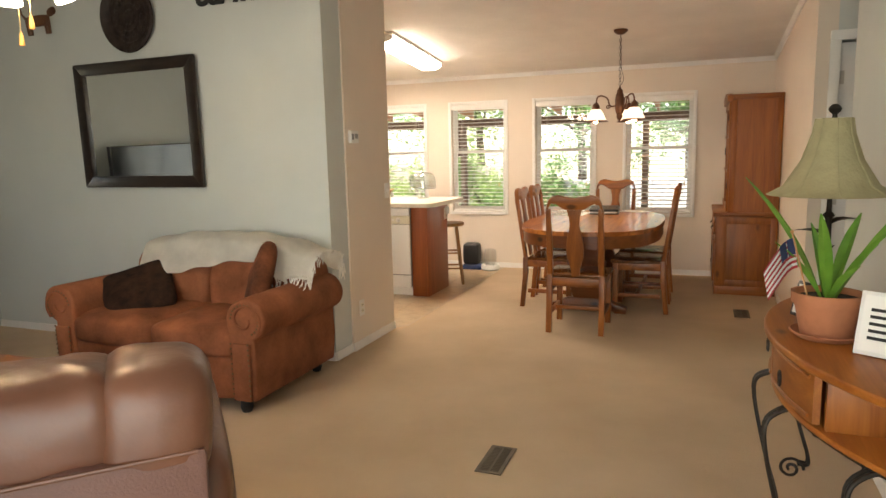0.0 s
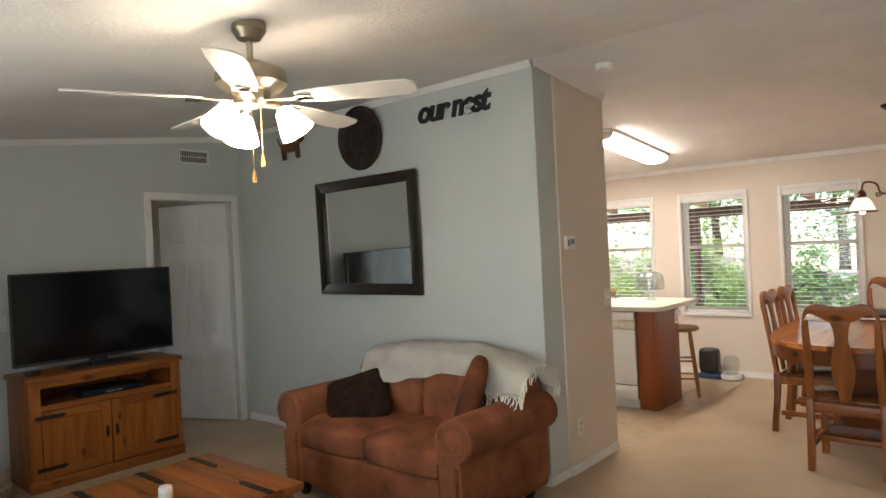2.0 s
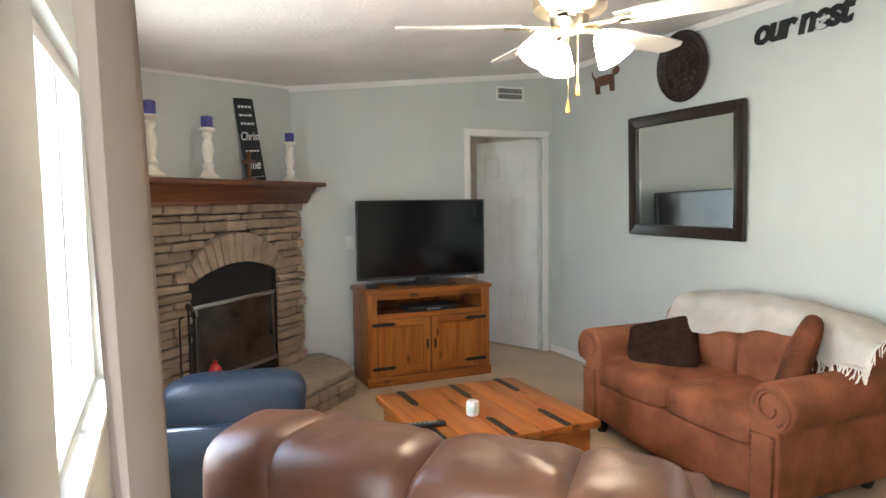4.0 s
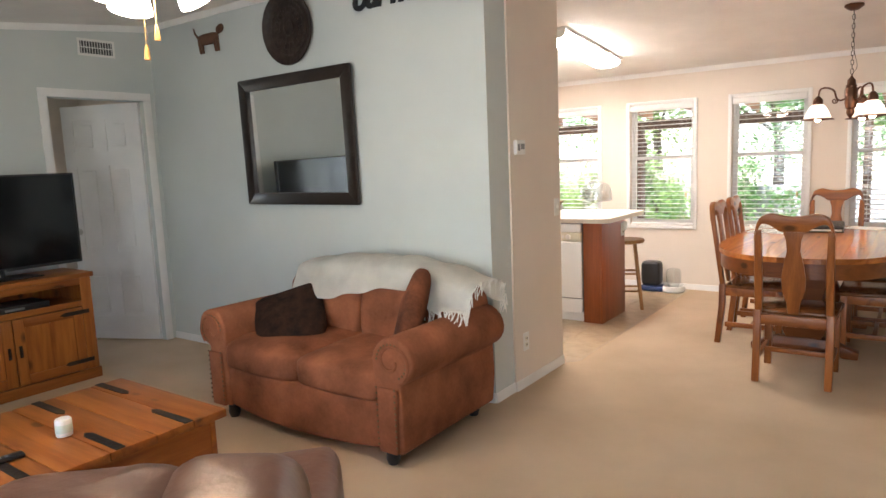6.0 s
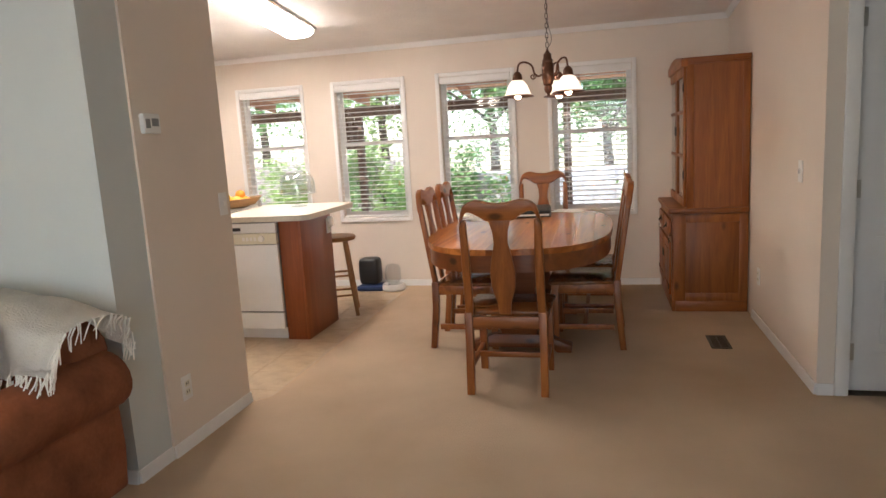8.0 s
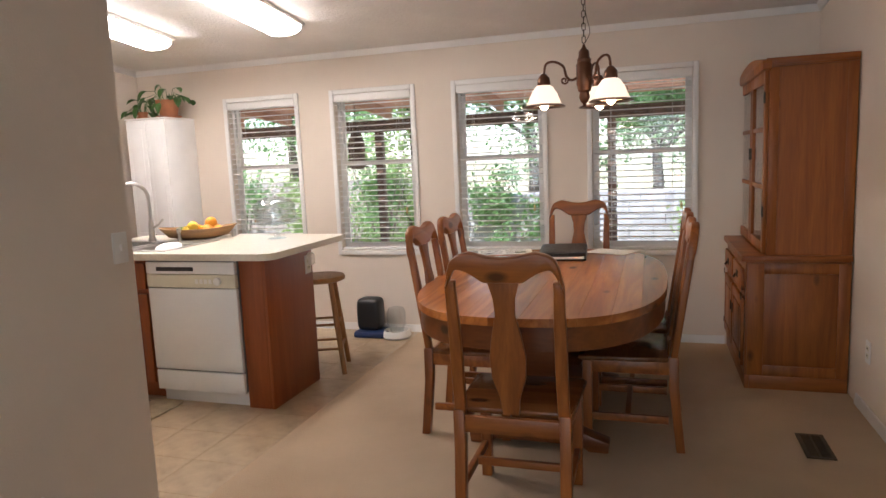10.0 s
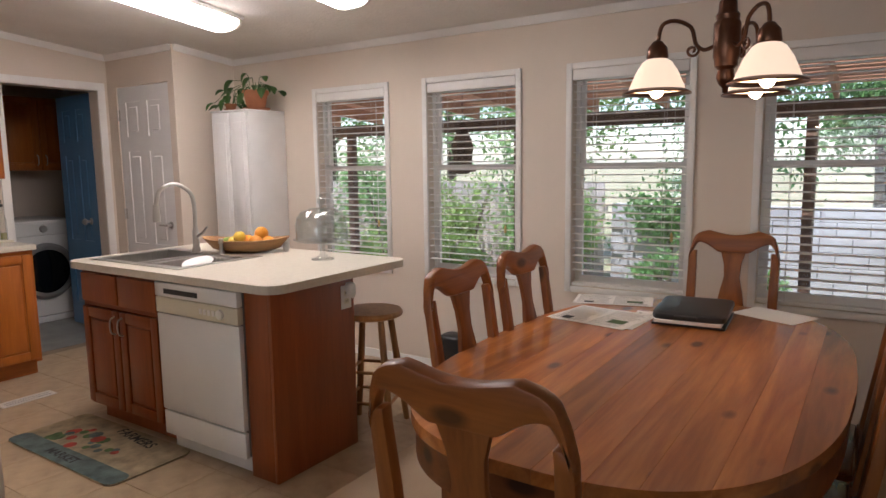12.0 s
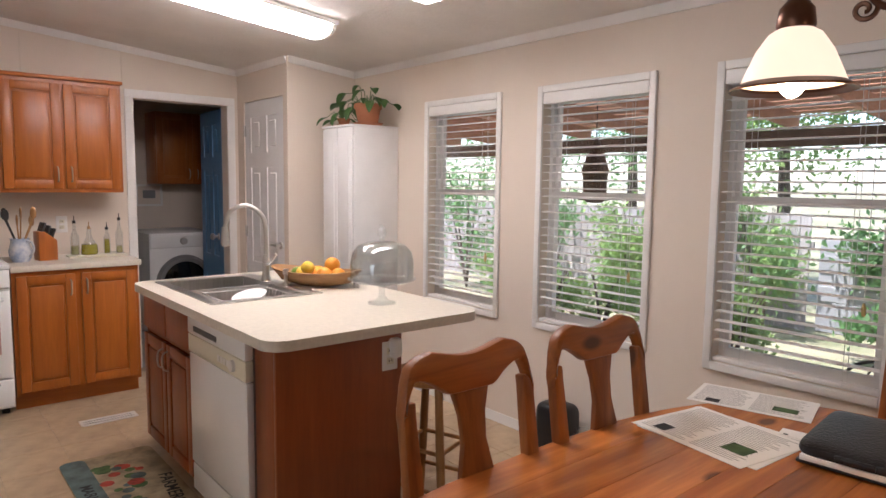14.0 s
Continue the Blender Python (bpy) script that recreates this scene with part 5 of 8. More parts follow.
# ---- recliners ----
def recliner(name, label, x, y, rz, W, leather, back_m, z_top=1.02, arm_z=.50, wings=True):
    r = thing(name, label, "recliner", x, y, 0, rz)
    hw = W / 2
    part("back_panel", xf(prism([(-hw + .02, .10), (hw - .02, .10), (hw - .01, z_top - .19), (-hw + .01, z_top - .19)], .05, .018), Matrix.Translation((0, -.115, 0)) @ UPRIGHT), back_m, r, "flat upholstered back panel")
    part("panel_seam", tube([(0, -.166, .12), (0, -.166, z_top - .20)], .003, 6), leather, r)
    if wings:
        for s in (-1, 1):
            mid = xf(soft(W * .37, .32, .30, .55, .42, 40, 22, .016, 3 + s), Matrix.Translation((s * W * .165, .0, z_top - .145)))
            for v in mid.verts:
                # gathered creases running down from the crown
                g = noise.noise(Vector((v.co.x * 26, v.co.y * 5, v.co.z * 5 + s))) + .6 * noise.noise(Vector((v.co.x * 9, v.co.y * 14, v.co.z * 11 + s)))
                v.co.z += .007 * g
                v.co.y -= .007 * g
            part("back_pillow", mid, leather, r, "creased puffed leather back pillow")
        part("piping", tube([(-hw + .03, -.166, z_top - .195), (0, -.172, z_top - .205), (hw - .03, -.166, z_top - .195)], .006, 8), leather, r)
    else:
        part("back_pillow", xf(soft(W, .26, .26, .5, .4, 36, 18, .012, 2), Matrix.Translation((0, .0, z_top - .13))), leather, r, "rolled leather back top")
    for s in (-1, 1):
        if wings:
            part("wing_pillow", xf(soft(W * .24, .33, .30, .55, .5, 24, 16, .012, s), Matrix.Translation((s * W * .395, .0, z_top - .150)) @ Matrix.Rotation(radians(s * 6), 4, "Y")), leather, r, "puffed leather wing pillow")
        part("arm", rough_up(xf(soft(W * .22, .85, .30, .5, .3, 24, 14, .008, s), Matrix.Translation((s * (hw - .06), .42, arm_z))), .006, 5), leather, r)
        part("side_panel", box(s * (hw - .015) - .06, s * (hw - .015) + .0, .0, .80, .08, .45, .02), leather, r)
    part("seat_cushion", xf(soft(W * .62, .70, .24, .45, .35, 28, 16, .01, 8), Matrix.Translation((0, .46, .40))), leather, r)
    part("footrest", xf(soft(W * .62, .12, .30, .4, .35, 24, 12, .006, 5), Matrix.Translation((0, .82, .25))), leather, r)
    for sx in (-1, 1):
        for yy in (.05, .70):
            part("foot", box(sx * hw * .8 - .03, sx * hw * .8 + .03, yy - .03, yy + .03, 0, .10, .006), M_BLACK, r)
    return r


recliner("leather_recliner", "large brown leather recliner seen from behind", .745, -6.715, 44, 1.10, M_LEATHER, M_LEATHER_BACK, .93)
recliner("blue_recliner", "navy blue leather recliner beside the hearth", -.98, -6.97, 81, .62, M_NAVY, M_NAVY, .70, .33, False)

# ---- curtain and patio door ----
bm = bmesh.new()
rows_c = []
for j in range(31):
    v = j / 30
    zc = 2.16 - 2.13 * v
    row = []
    for i in range(41):
        u = i / 40
        x = .80 + .34 * u + .05 * v * (u - .3)
        y = -7.335 + .034 * math.sin(u * 22 + .6 * math.sin(v * 4)) * (1 - .25 * v) + .055 * v + .012 * math.sin(u * 7 + v * 3)
        row.append(bm.verts.new((x, y, zc)))
    rows_c.append(row)
for j in range(30):
    for i in range(40):
        bm.faces.new((rows_c[j][i], rows_c[j][i + 1], rows_c[j + 1][i + 1], rows_c[j + 1][i]))
bmesh.ops.solidify(bm, geom=bm.faces[:], thickness=.004)
cu = thing("curtain", "beige floor-length curtain drawn beside the patio door", "curtain")
part("drape", bm, M_CURTAIN, cu)
part("curtain_rod", tube([(.70, -7.35, 2.18), (2.84, -7.35, 2.18)], .012, 12), M_IRON, cu)
for x in (.74, 2.80):
    part("bracket", tube([(x, -7.502, 2.15), (x, -7.36, 2.15), (x, -7.35, 2.168)], .007, 8), M_IRON, cu)
pd = thing("patio_door_frame", "white frame of the open sliding patio door", "patio door")
pd["kind"] = "structure"
part("frame", join(box(1.12, 1.16, -7.63, -7.51, 0, 2.05), box(2.76, 2.80, -7.63, -7.51, 0, 2.05), box(1.16, 2.76, -7.63, -7.51, 2.01, 2.05)), M_TRIM, pd)
part("track", box(1.16, 2.76, -7.62, -7.52, -.011, .004), M_STEEL, pd)


# ---- ceiling fan ----
FX, FY = -.06, -5.79
fz = ceil_z(FY)
fan = thing("ceiling_fan", "five-blade white ceiling fan with brass body and lit glass shades", "ceiling fan", FX, FY, fz, 31.0, "")
M_FANBODY = mat("aged_brass_metal", (.42, .36, .27), .32, .9, var=.05)
M_BLADE = mat("white_fan_blade", (.72, .68, .62), .45, var=.04, scale=3)
part("canopy", lathe([(0, 0), (.065, .004), (.068, -.03), (.045, -.065), (.018, -.07), (0, -.07)], 28), M_FANBODY, fan)
part("downrod", tube([(0, 0, -.06), (0, 0, -.16)], .013, 12), M_FANBODY, fan)
part("motor", lathe([(0, -.15), (.05, -.152), (.085, -.17), (.132, -.19), (.140, -.215), (.140, -.245), (.118, -.265), (.075, -.275), (.07, -.30), (.055, -.33), (0, -.335)], 36), M_FANBODY, fan)
for k in range(5):
    a = 72 * k
    m = Matrix.Rotation(radians(a), 4, "Z")
    o = [(.19, -.045), (.30, -.062), (.55, -.068), (.64, -.062), (.665, -.035), (.668, 0), (.665, .035), (.64, .062), (.55, .068), (.30, .062), (.19, .045)]
    bl = part("blade", xf(prism(o, .007, .002, 1), m @ Matrix.Translation((0, 0, -.310)) @ Matrix.Rotation(radians(-11), 4, "X")), M_BLADE, fan)
    part("blade_iron", xf(join(box(.06, .24, -.022, .022, -.317, -.311, .002), box(.19, .25, -.040, .040, -.317, -.312, .002)), m), M_FANBODY, bl)
M_FSHADE = glow("lit_white_glass_shade", (1.0, .86, .66), 8.0)
for k in range(3):
    a = radians(120 * k + 12)
    cx, cy = math.cos(a), math.sin(a)
    part("lamp_arm", tube([(.04 * cx, .04 * cy, -.325), (.085 * cx, .085 * cy, -.33), (.115 * cx, .115 * cy, -.345)], .012, 10), M_FANBODY, fan)
    tilt = Matrix.Translation((.115 * cx, .115 * cy, -.345)) @ Matrix.Rotation(a, 4, "Z") @ Matrix.Rotation(radians(-32), 4, "Y")
    part("glass_shade", xf(lathe([(.022, 0), (.035, -.012), (.050, -.05), (.066, -.095), (.072, -.115), (.066, -.113), (.045, -.05), (.02, -.006)], 24), tilt), M_FSHADE, fan, "frosted glass shade glowing warm white")
    part("bulb", xf(soft(.045, .045, .07, 1, 1, 14, 10), tilt @ Matrix.Translation((0, 0, -.07))), M_BULB, fan)
for dx, l in ((.02, .20), (-.02, .26)):
    part("pull_chain", tube([(dx, .03, -.33), (dx, .03, -.33 - l)], .0015, 5), M_BRASS, fan)
    part("chain_fob", xf(lathe([(0, -.03), (.010, -.028), (.008, .0), (.004, .022), (0, .022)], 12), Matrix.Translation((dx, .03, -.34 - l))), mat("amber_wood_fob", (.55, .30, .08), .5), fan, "amber pull chain fob")

# ---- chandelier over the dining table ----
CX, CY = 1.578, -1.43
chd = thing("chandelier", "three-arm bronze chandelier with lit glass shades on a chain", "chandelier", CX, CY, 0)
M_COPPER = mat("aged_copper_bronze", (.16, .075, .045), .35, .9, var=.2, scale=10)
zc = ceil_z(CY)
part("canopy", lathe([(0, zc), (.06, zc - .001), (.062, zc - .015), (.03, zc - .04), (0, zc - .045)], 24), M_COPPER, chd)
part("body", lathe([(0, 1.615), (.008, 1.62), (.010, 1.635), (.020, 1.645), (.028, 1.665), (.024, 1.69), (.034, 1.70), (.036, 1.72), (.040, 1.73), (.040, 1.83), (.034, 1.84), (.036, 1.855), (.028, 1.865), (.026, 1.895), (.012, 1.91), (.004, 1.93), (0, 1.935)], 28), M_COPPER, chd)
lk = None
zz, k = 1.935, 0
while zz < zc - .055:
    pts = [(.009 * math.cos(t * math.pi / 6), 0, zz + .018 + (.009 if math.sin(t * math.pi / 6) > 0 else -.009) + .009 * math.sin(t * math.pi / 6)) for t in range(12)]
    if lk is None:
        lk = part("chain_link", xf(tube(pts, .0022, 6, True), Matrix.Translation((0, 0, -zz))), M_IRON, chd)
        lk.matrix_basis = Matrix.Translation((0, 0, zz))
    else:
        again(lk, pose(0, 0, zz, 0, 0, 90 * (k % 2)), chd)
    zz += .031
    k += 1
part("wire", tube(curve_pts([(.004, .0, 1.93), (.03, .01, 1.99), (.012, 0, 2.08), (.004, .004, 2.2), (.002, 0, zc - .04)], 16), .0018, 5), M_IRON, chd)
M_CSHADE = glow("lit_ribbed_glass", (.86, .66, .45), .42)
for a in (193, 313, 73):
    m = Matrix.Rotation(radians(a), 4, "Z")
    part("arm", xf(tube(curve_pts([(.035, 0, 1.765), (.065, 0, 1.755), (.090, 0, 1.775), (.105, 0, 1.825), (.150, 0, 1.850), (.192, 0, 1.840), (.205, 0, 1.785)], 24), .0065, 8), m), M_COPPER, chd)
    part("scroll", xf(tube([(.10 + .022 * (1 - t / 26) * math.cos(t * .42 + 2), 0, 1.755 + .022 * (1 - t / 26) * math.sin(t * .42 + 2)) for t in range(22)], .0045, 6), m), M_COPPER, chd)
    c = m @ Vector((.205, 0, -.004))
    part("socket_cup", xf(lathe([(0, 1.80), (.014, 1.795), (.030, 1.775), (.034, 1.745), (.030, 1.735), (0, 1.735)], 20), Matrix.Translation(c)), M_COPPER, chd)
    sh = part("glass_shade", xf(lathe([(.026, 1.742), (.045, 1.730), (.065, 1.70), (.082, 1.66), (.090, 1.640), (.086, 1.640), (.060, 1.695), (.024, 1.735)], 36), Matrix.Translation(c)), M_CSHADE, chd, "ribbed glass shade glowing warm")
    part("copper_rim", xf(lathe([(.086, 1.640), (.090, 1.642), (.108, 1.632), (.108, 1.628), (.088, 1.634)], 36), Matrix.Translation(c)), M_COPPER, sh)
    part("bulb", xf(soft(.05, .05, .075, 1, 1, 16, 10), Matrix.Translation(c + Vector((0, 0, 1.652)))), M_BULB, chd, "lit warm bulb")

# ---- hutch ----
def raised_door(name, x0, x1, z0, z1, y, parent, m, handle=None, label="", t=.019, hm=None, arch=False):
    """Framed cabinet door facing -y with a raised centre panel; handle: (x, z) of an upright bow pull."""
    f = min(.055, (x1 - x0) * .22, (z1 - z0) * .26)
    d = part(name, join(box(x0, x0 + f, y - t, y, z0, z1, .003), box(x1 - f, x1, y - t, y, z0, z1, .003), box(x0 + f, x1 - f, y - t, y, z1 - f, z1, .003), box(x0 + f, x1 - f, y - t, y, z0, z0 + f, .003),
                        box(x0 + f, x1 - f, y - t * .45, y, z0 + f, z1 - f)), m, parent, label)
    part("raised_panel", box(x0 + f + .012, x1 - f - .012, y - t * .95, y - t * .45, z0 + f + .012, z1 - f - .012, .007, 2), m, d)
    if handle:
        hx_, hz = handle
        part("handle", tube(curve_pts([(hx_, y - t, hz - .048), (hx_, y - t - .022, hz - .036), (hx_, y - t - .028, hz), (hx_, y - t - .022, hz + .036), (hx_, y - t, hz + .048)], 16), .0048, 8), hm or M_NICKEL, d, "satin nickel bow handle")
    return d


def hutch():
    h = thing("hutch", "tall knotty pine hutch with glazed upper doors", "hutch", 2.938, -.43, 0, -90)
    # local x runs along the wall (towards -y of the room is +x), front is -y
    hw = .50
    part("base_side", box(hw - .022, hw, -.515, 0, .0, .74, .003), M_HUTCH_Z, h)
    part("base_side", box(-hw, -hw + .022, -.515, 0, .0, .74, .003), M_HUTCH_Z, h)
    part("base_back", box(-hw + .022, hw - .022, -.02, 0, .05, .74), M_HUTCH_Z, h)
    part("plinth", join(box(-hw - .010, hw + .010, -.525, -.50, 0, .08, .004), box(hw, hw + .010, -.50, 0, 0, .08, .004)), M_HUTCH_Y, h)
    part("end_panel_frame", join(box(hw, hw + .008, -.515, -.43, .08, .73, .002), box(hw, hw + .008, -.06, 0, .08, .73, .002), box(hw, hw + .008, -.43, -.06, .67, .73, .002), box(hw, hw + .008, -.43, -.06, .08, .14, .002)), M_HUTCH_Z, h)
    part("worktop", box(-hw - .025, hw + .025, -.55, 0, .74, .775, .006), M_HUTCH_Y, h)
    part("face_frame", join(box(-hw, -hw + .05, -.525, -.513, .08, .74), box(hw - .05, hw, -.525, -.513, .08, .74), box(-hw + .05, hw - .05, -.525, -.513, .69, .74), box(-hw + .05, hw - .05, -.525, -.513, .52, .555), box(-hw + .05, hw - .05, -.525, -.513, .08, .11), box(-.02, .02, -.525, -.513, .11, .69)), M_HUTCH_Z, h)
    for x0, x1 in ((-hw + .055, -.025), (.025, hw - .055)):
        raised_door("door", x0, x1, .115, .515, -.522, h, M_HUTCH_Z)
        dr = part("drawer", box(x0, x1, -.540, -.520, .56, .685, .005), M_HUTCH_Y, h)
        xm = (x0 + x1) / 2
        part("pull", join(box(xm - .03, xm + .03, -.544, -.540, .605, .645, .002), tube([(xm - .025, -.542, .627), (xm - .018, -.560, .605), (xm + .018, -.560, .605), (xm + .025, -.542, .627)], .004, 6)), M_IRON, dr, "black iron bail pull")
    for xh, sgn in ((-.045, 1), (.045, -1)):
        part("iron_latch", box(xh - .012, xh + .012, -.547, -.541, .34, .40, .002), M_IRON, h)
    for z in (.18, .53):
        for x in (-hw + .052, hw - .052):
            part("hinge", box(x - .02, x + .02, -.546, -.541, z - .02, z + .02, .002), M_IRON, h)
    U = .425
    part("upper_side", box(hw - .022, hw, -U, 0, .775, 1.80), M_HUTCH_Z, h)
    part("upper_side", box(-hw, -hw + .022, -U, 0, .775, 1.80), M_HUTCH_Z, h)
    part("upper_end_frame", join(box(hw, hw + .006, -U, -U + .05, .775, 1.80, .002), box(hw, hw + .006, -.05, 0, .775, 1.80, .002)), M_HUTCH_Z, h)
    part("upper_back", box(-hw + .022, hw - .022, -.018, 0, .775, 1.80), M_HUTCH_Z, h)
    for z in (.80, 1.13, 1.48, 1.785):
        part("shelf", box(-hw + .022, hw - .022, -U + .03, -.018, z - .01, z + .01), M_HUTCH_Y, h)
    # arched cornice
    n = 24
    o = [(-hw - .03 + (2 * hw + .06) * k / n, 1.835 + .05 * math.sin(math.pi * k / n)) for k in range(n + 1)] + [(hw + .03, 1.785), (-hw - .03, 1.785)]
    part("cornice", xf(prism(o, .05, .008), Matrix.Translation((0, -U + .01, 0)) @ UPRIGHT), M_HUTCH_Y, h, "carved arched cornice")
    part("top_board", join(box(-hw - .02, hw + .02, -U, .0, 1.80, 1.83, .004), box(hw + .0, hw + .025, -U - .02, 0, 1.81, 1.845, .005)), M_HUTCH_Y, h)
    for s, x0, x1 in ((-1, -hw + .004, -.003), (1, .003, hw - .004)):
        fw = .052
        d = part("glazed_door", join(box(x0, x0 + fw, -U - .02, -U, .785, 1.785, .003), box(x1 - fw, x1, -U - .02, -U, .785, 1.785, .003), box(x0 + fw, x1 - fw, -U - .02, -U, 1.72, 1.785, .003), box(x0 + fw, x1 - fw, -U - .02, -U, .785, .845, .003),
                                      box(x0 + fw, x1 - fw, -U - .016, -U - .004, 1.14, 1.165, .002), box(x0 + fw, x1 - fw, -U - .016, -U - .004, 1.46, 1.485, .002)), M_HUTCH_Z, h)
        for z0, z1 in ((.845, 1.14), (1.165, 1.46), (1.485, 1.72)):
            pn = part("pane", box(x0 + fw, x1 - fw, -U - .011, -U - .009, z0, z1), M_GLASS, d, "clear glass pane")
            pn.visible_shadow = False
        xk = x1 - .02 if s < 0 else x0 + .02
        part("latch", box(xk - .012, xk + .012, -U - .028, -U - .02, 1.30, 1.37, .003), M_IRON, d, "black iron latch")
        for z in (1.02, 1.64):
            xh = x0 if s < 0 else x1
            part("hinge", box(xh - .012, xh + .012, -U - .026, -U - .018, z - .03, z + .03, .002), M_IRON, d)
    return h


hutch()

# ---- kitchen island ----
ISX0, ISX1, ISF, ISB = -1.66, -.155, -1.78, -1.24


def island():
    k = thing("island_cabinet", "red-brown wooden kitchen island cabinet", "kitchen island")
    part("end_panel", box(ISX1 - .02, ISX1, ISF, ISB, .0, .872, .003), M_ISL, k, "plain red-brown end panel")
    part("front_post", box(ISX1 - .170, ISX1 - .02, ISF, ISF + .02, .0, .872, .003), M_ISL, k)
    part("end_panel", box(ISX0, ISX0 + .02, ISF, ISB, .10, .872, .003), M_ISL, k)
    part("back_panel", box(ISX0 + .02, ISX1 - .02, ISB - .02, ISB, .0, .872, .003), M_ISL, k)
    xd0, xd1 = ISX1 - .785, ISX1 - .172      # dishwasher bay
    part("partition", box(xd0 - .022, xd0 - .002, ISF, ISB - .02, .10, .872), M_ISL, k)
    part("toe_kick", box(ISX0 + .01, xd0 - .004, ISF + .07, ISF + .085, 0, .10), M_ISL, k)
    part("bottom", box(ISX0 + .02, xd0 - .022, ISF + .02, ISB - .02, .10, .115), M_ISL, k)
    part("face_frame", join(box(ISX0, ISX0 + .035, ISF, ISF + .018, .10, .872), box(xd0 - .04, xd0 - .002, ISF - .0, ISF + .018, .10, .872), box(ISX0 + .035, xd0 - .04, ISF, ISF + .018, .845, .872), box(ISX0 + .035, xd0 - .04, ISF, ISF + .018, .665, .695), box(ISX0 + .035, xd0 - .04, ISF, ISF + .018, .10, .125)), M_ISL, k)
    xm = (ISX0 + xd0) / 2
    for x0, x1, hx_ in ((ISX0 + .015, xm - .006, xm - .035), (xm + .006, xd0 - .022, xm + .035)):
        raised_door("door", x0, x1, .118, .662, ISF - .002, k, M_ISL, (hx_, .585))
        part("drawer_front", box(x0, x1, ISF - .020, ISF - .002, .692, .850, .006), M_ISL, k)
    d = thing("dishwasher", "white built-in dishwasher with cream control panel", "dishwasher", (xd0 + xd1) / 2, ISF, 0)
    hw = (xd1 - xd0) / 2 - .004
    part("tub", box(-hw, hw, .0, .55, .09, .868), M_GREY, d)
    part("door", box(-hw, hw, -.030, -.002, .215, .705, .005), M_WHITE_APPL, d)
    part("lower_panel", box(-hw, hw, -.026, -.002, .085, .205, .004), M_WHITE_APPL, d)
    part("toe_panel", box(-hw, hw, .03, .04, .0, .085), M_WHITE_APPL, d)
    part("latch_strip", box(-hw, hw, -.036, -.002, .79, .862, .006), M_WHITE_APPL, d)
    # black strip laid on the surface draws the slot's shade; nothing is recessed
    part("latch_slot", box(-hw * .75, hw * .1, -.0375, -.036, .808, .832, .0), M_BLACK, d, "black strip painted for the shade in the latch slot")
    cp_ = part("control_panel", box(-hw, hw, -.034, -.002, .71, .787, .004), M_CREAM_PANEL, d, "cream control panel with a dial")
    part("dial", xf(lathe([(0, 0), (.024, 0), (.022, .012), (.010, .016), (0, .016)], 20), Matrix.Translation((hw * .62, -.034, .75)) @ Matrix.Rotation(radians(90), 4, "X")), M_PLASTIC_W, cp_)
    for q in range(4):
        part("button", box(hw * (.12 + .10 * q), hw * (.19 + .10 * q), -.037, -.034, .735, .762, .001, 1), M_PLASTIC_W, cp_)
    # counter with round corners
    x0, x1, y0, y1 = -1.735, -.082, -1.835, -.865
    o = [(x + (x0 + x1) / 2, y + (y0 + y1) / 2) for x, y in rounded(x1 - x0, y1 - y0, .085, 8)]
    # sink cut-out leaves a ring of counter
    sx0, sx1, sy0, sy1 = -1.63, -.87, -1.72, -1.22
    c = thing("island_counter", "almond laminate island counter with rounded corners", "countertop")
    def slab(poly, n="slab"):
        return xf(prism(poly, .038, .0), Matrix.Translation((0, 0, .872)))
    def clip(poly, axis_, val, keep_gt):
        out = []
        for i in range(len(poly)):
            p, q = poly[i], poly[(i + 1) % len(poly)]
            a, b = (p[axis_] > val) == keep_gt, (q[axis_] > val) == keep_gt
            if a:
                out.append(p)
            if a != b:
                t = (val - p[axis_]) / (q[axis_] - p[axis_])
                out.append((p[0] + t * (q[0] - p[0]), p[1] + t * (q[1] - p[1])))
        return out
    mid = clip(clip(o, 0, sx0, True), 0, sx1, False)
    pieces = [slab(clip(o, 0, sx0, False)), slab(clip(o, 0, sx1, True)), slab(clip(mid, 1, sy0, False)), slab(clip(mid, 1, sy1, True))]
    bm = join(*pieces)
    bmesh.ops.remove_doubles(bm, verts=bm.verts, dist=1e-4)
    part("worktop", bm, M_LAM, c)
    # stainless double sink
    s = thing("kitchen_sink", "stainless steel double-bowl sink set in the counter", "sink", 0, 0, 0)
    part("rim", join(box(sx0 - .02, sx1 + .02, sy0 - .02, sy0 + .03, .9105, .915, .002), box(sx0 - .02, sx1 + .02, sy1 - .06, sy1 + .02, .9105, .915, .002), box(sx0 - .02, sx0 + .03, sy0 + .03, sy1 - .06, .9105, .915, .002), box(sx1 - .03, sx1 + .02, sy0 + .03, sy1 - .06, .9105, .915, .002), box(-1.265, -1.235, sy0 + .03, sy1 - .06, .9105, .915, .002)), M_STEEL, s)
    for a, b in ((sx0 + .03, -1.265), (-1.235, sx1 - .03)):
        y0_, y1_ = sy0 + .03, sy1 - .06
        part("bowl", join(box(a, a + .004, y0_, y1_, .75, .912), box(b - .004, b, y0_, y1_, .75, .912), box(a, b, y0_, y0_ + .004, .75, .912), box(a, b, y1_ - .004, y1_, .75, .912), box(a, b, y0_, y1_, .745, .752)), M_STEEL, s)
        part("drain", xf(lathe([(0, .001), (.03, .003), (.042, .0), (0, 0)], 20), Matrix.Translation(((a + b) / 2, (y0_ + y1_) / 2, .753))), M_CHROME, s)
    f = thing("kitchen_faucet", "brushed nickel gooseneck pull-down faucet", "faucet", -1.36, -1.255, .915)
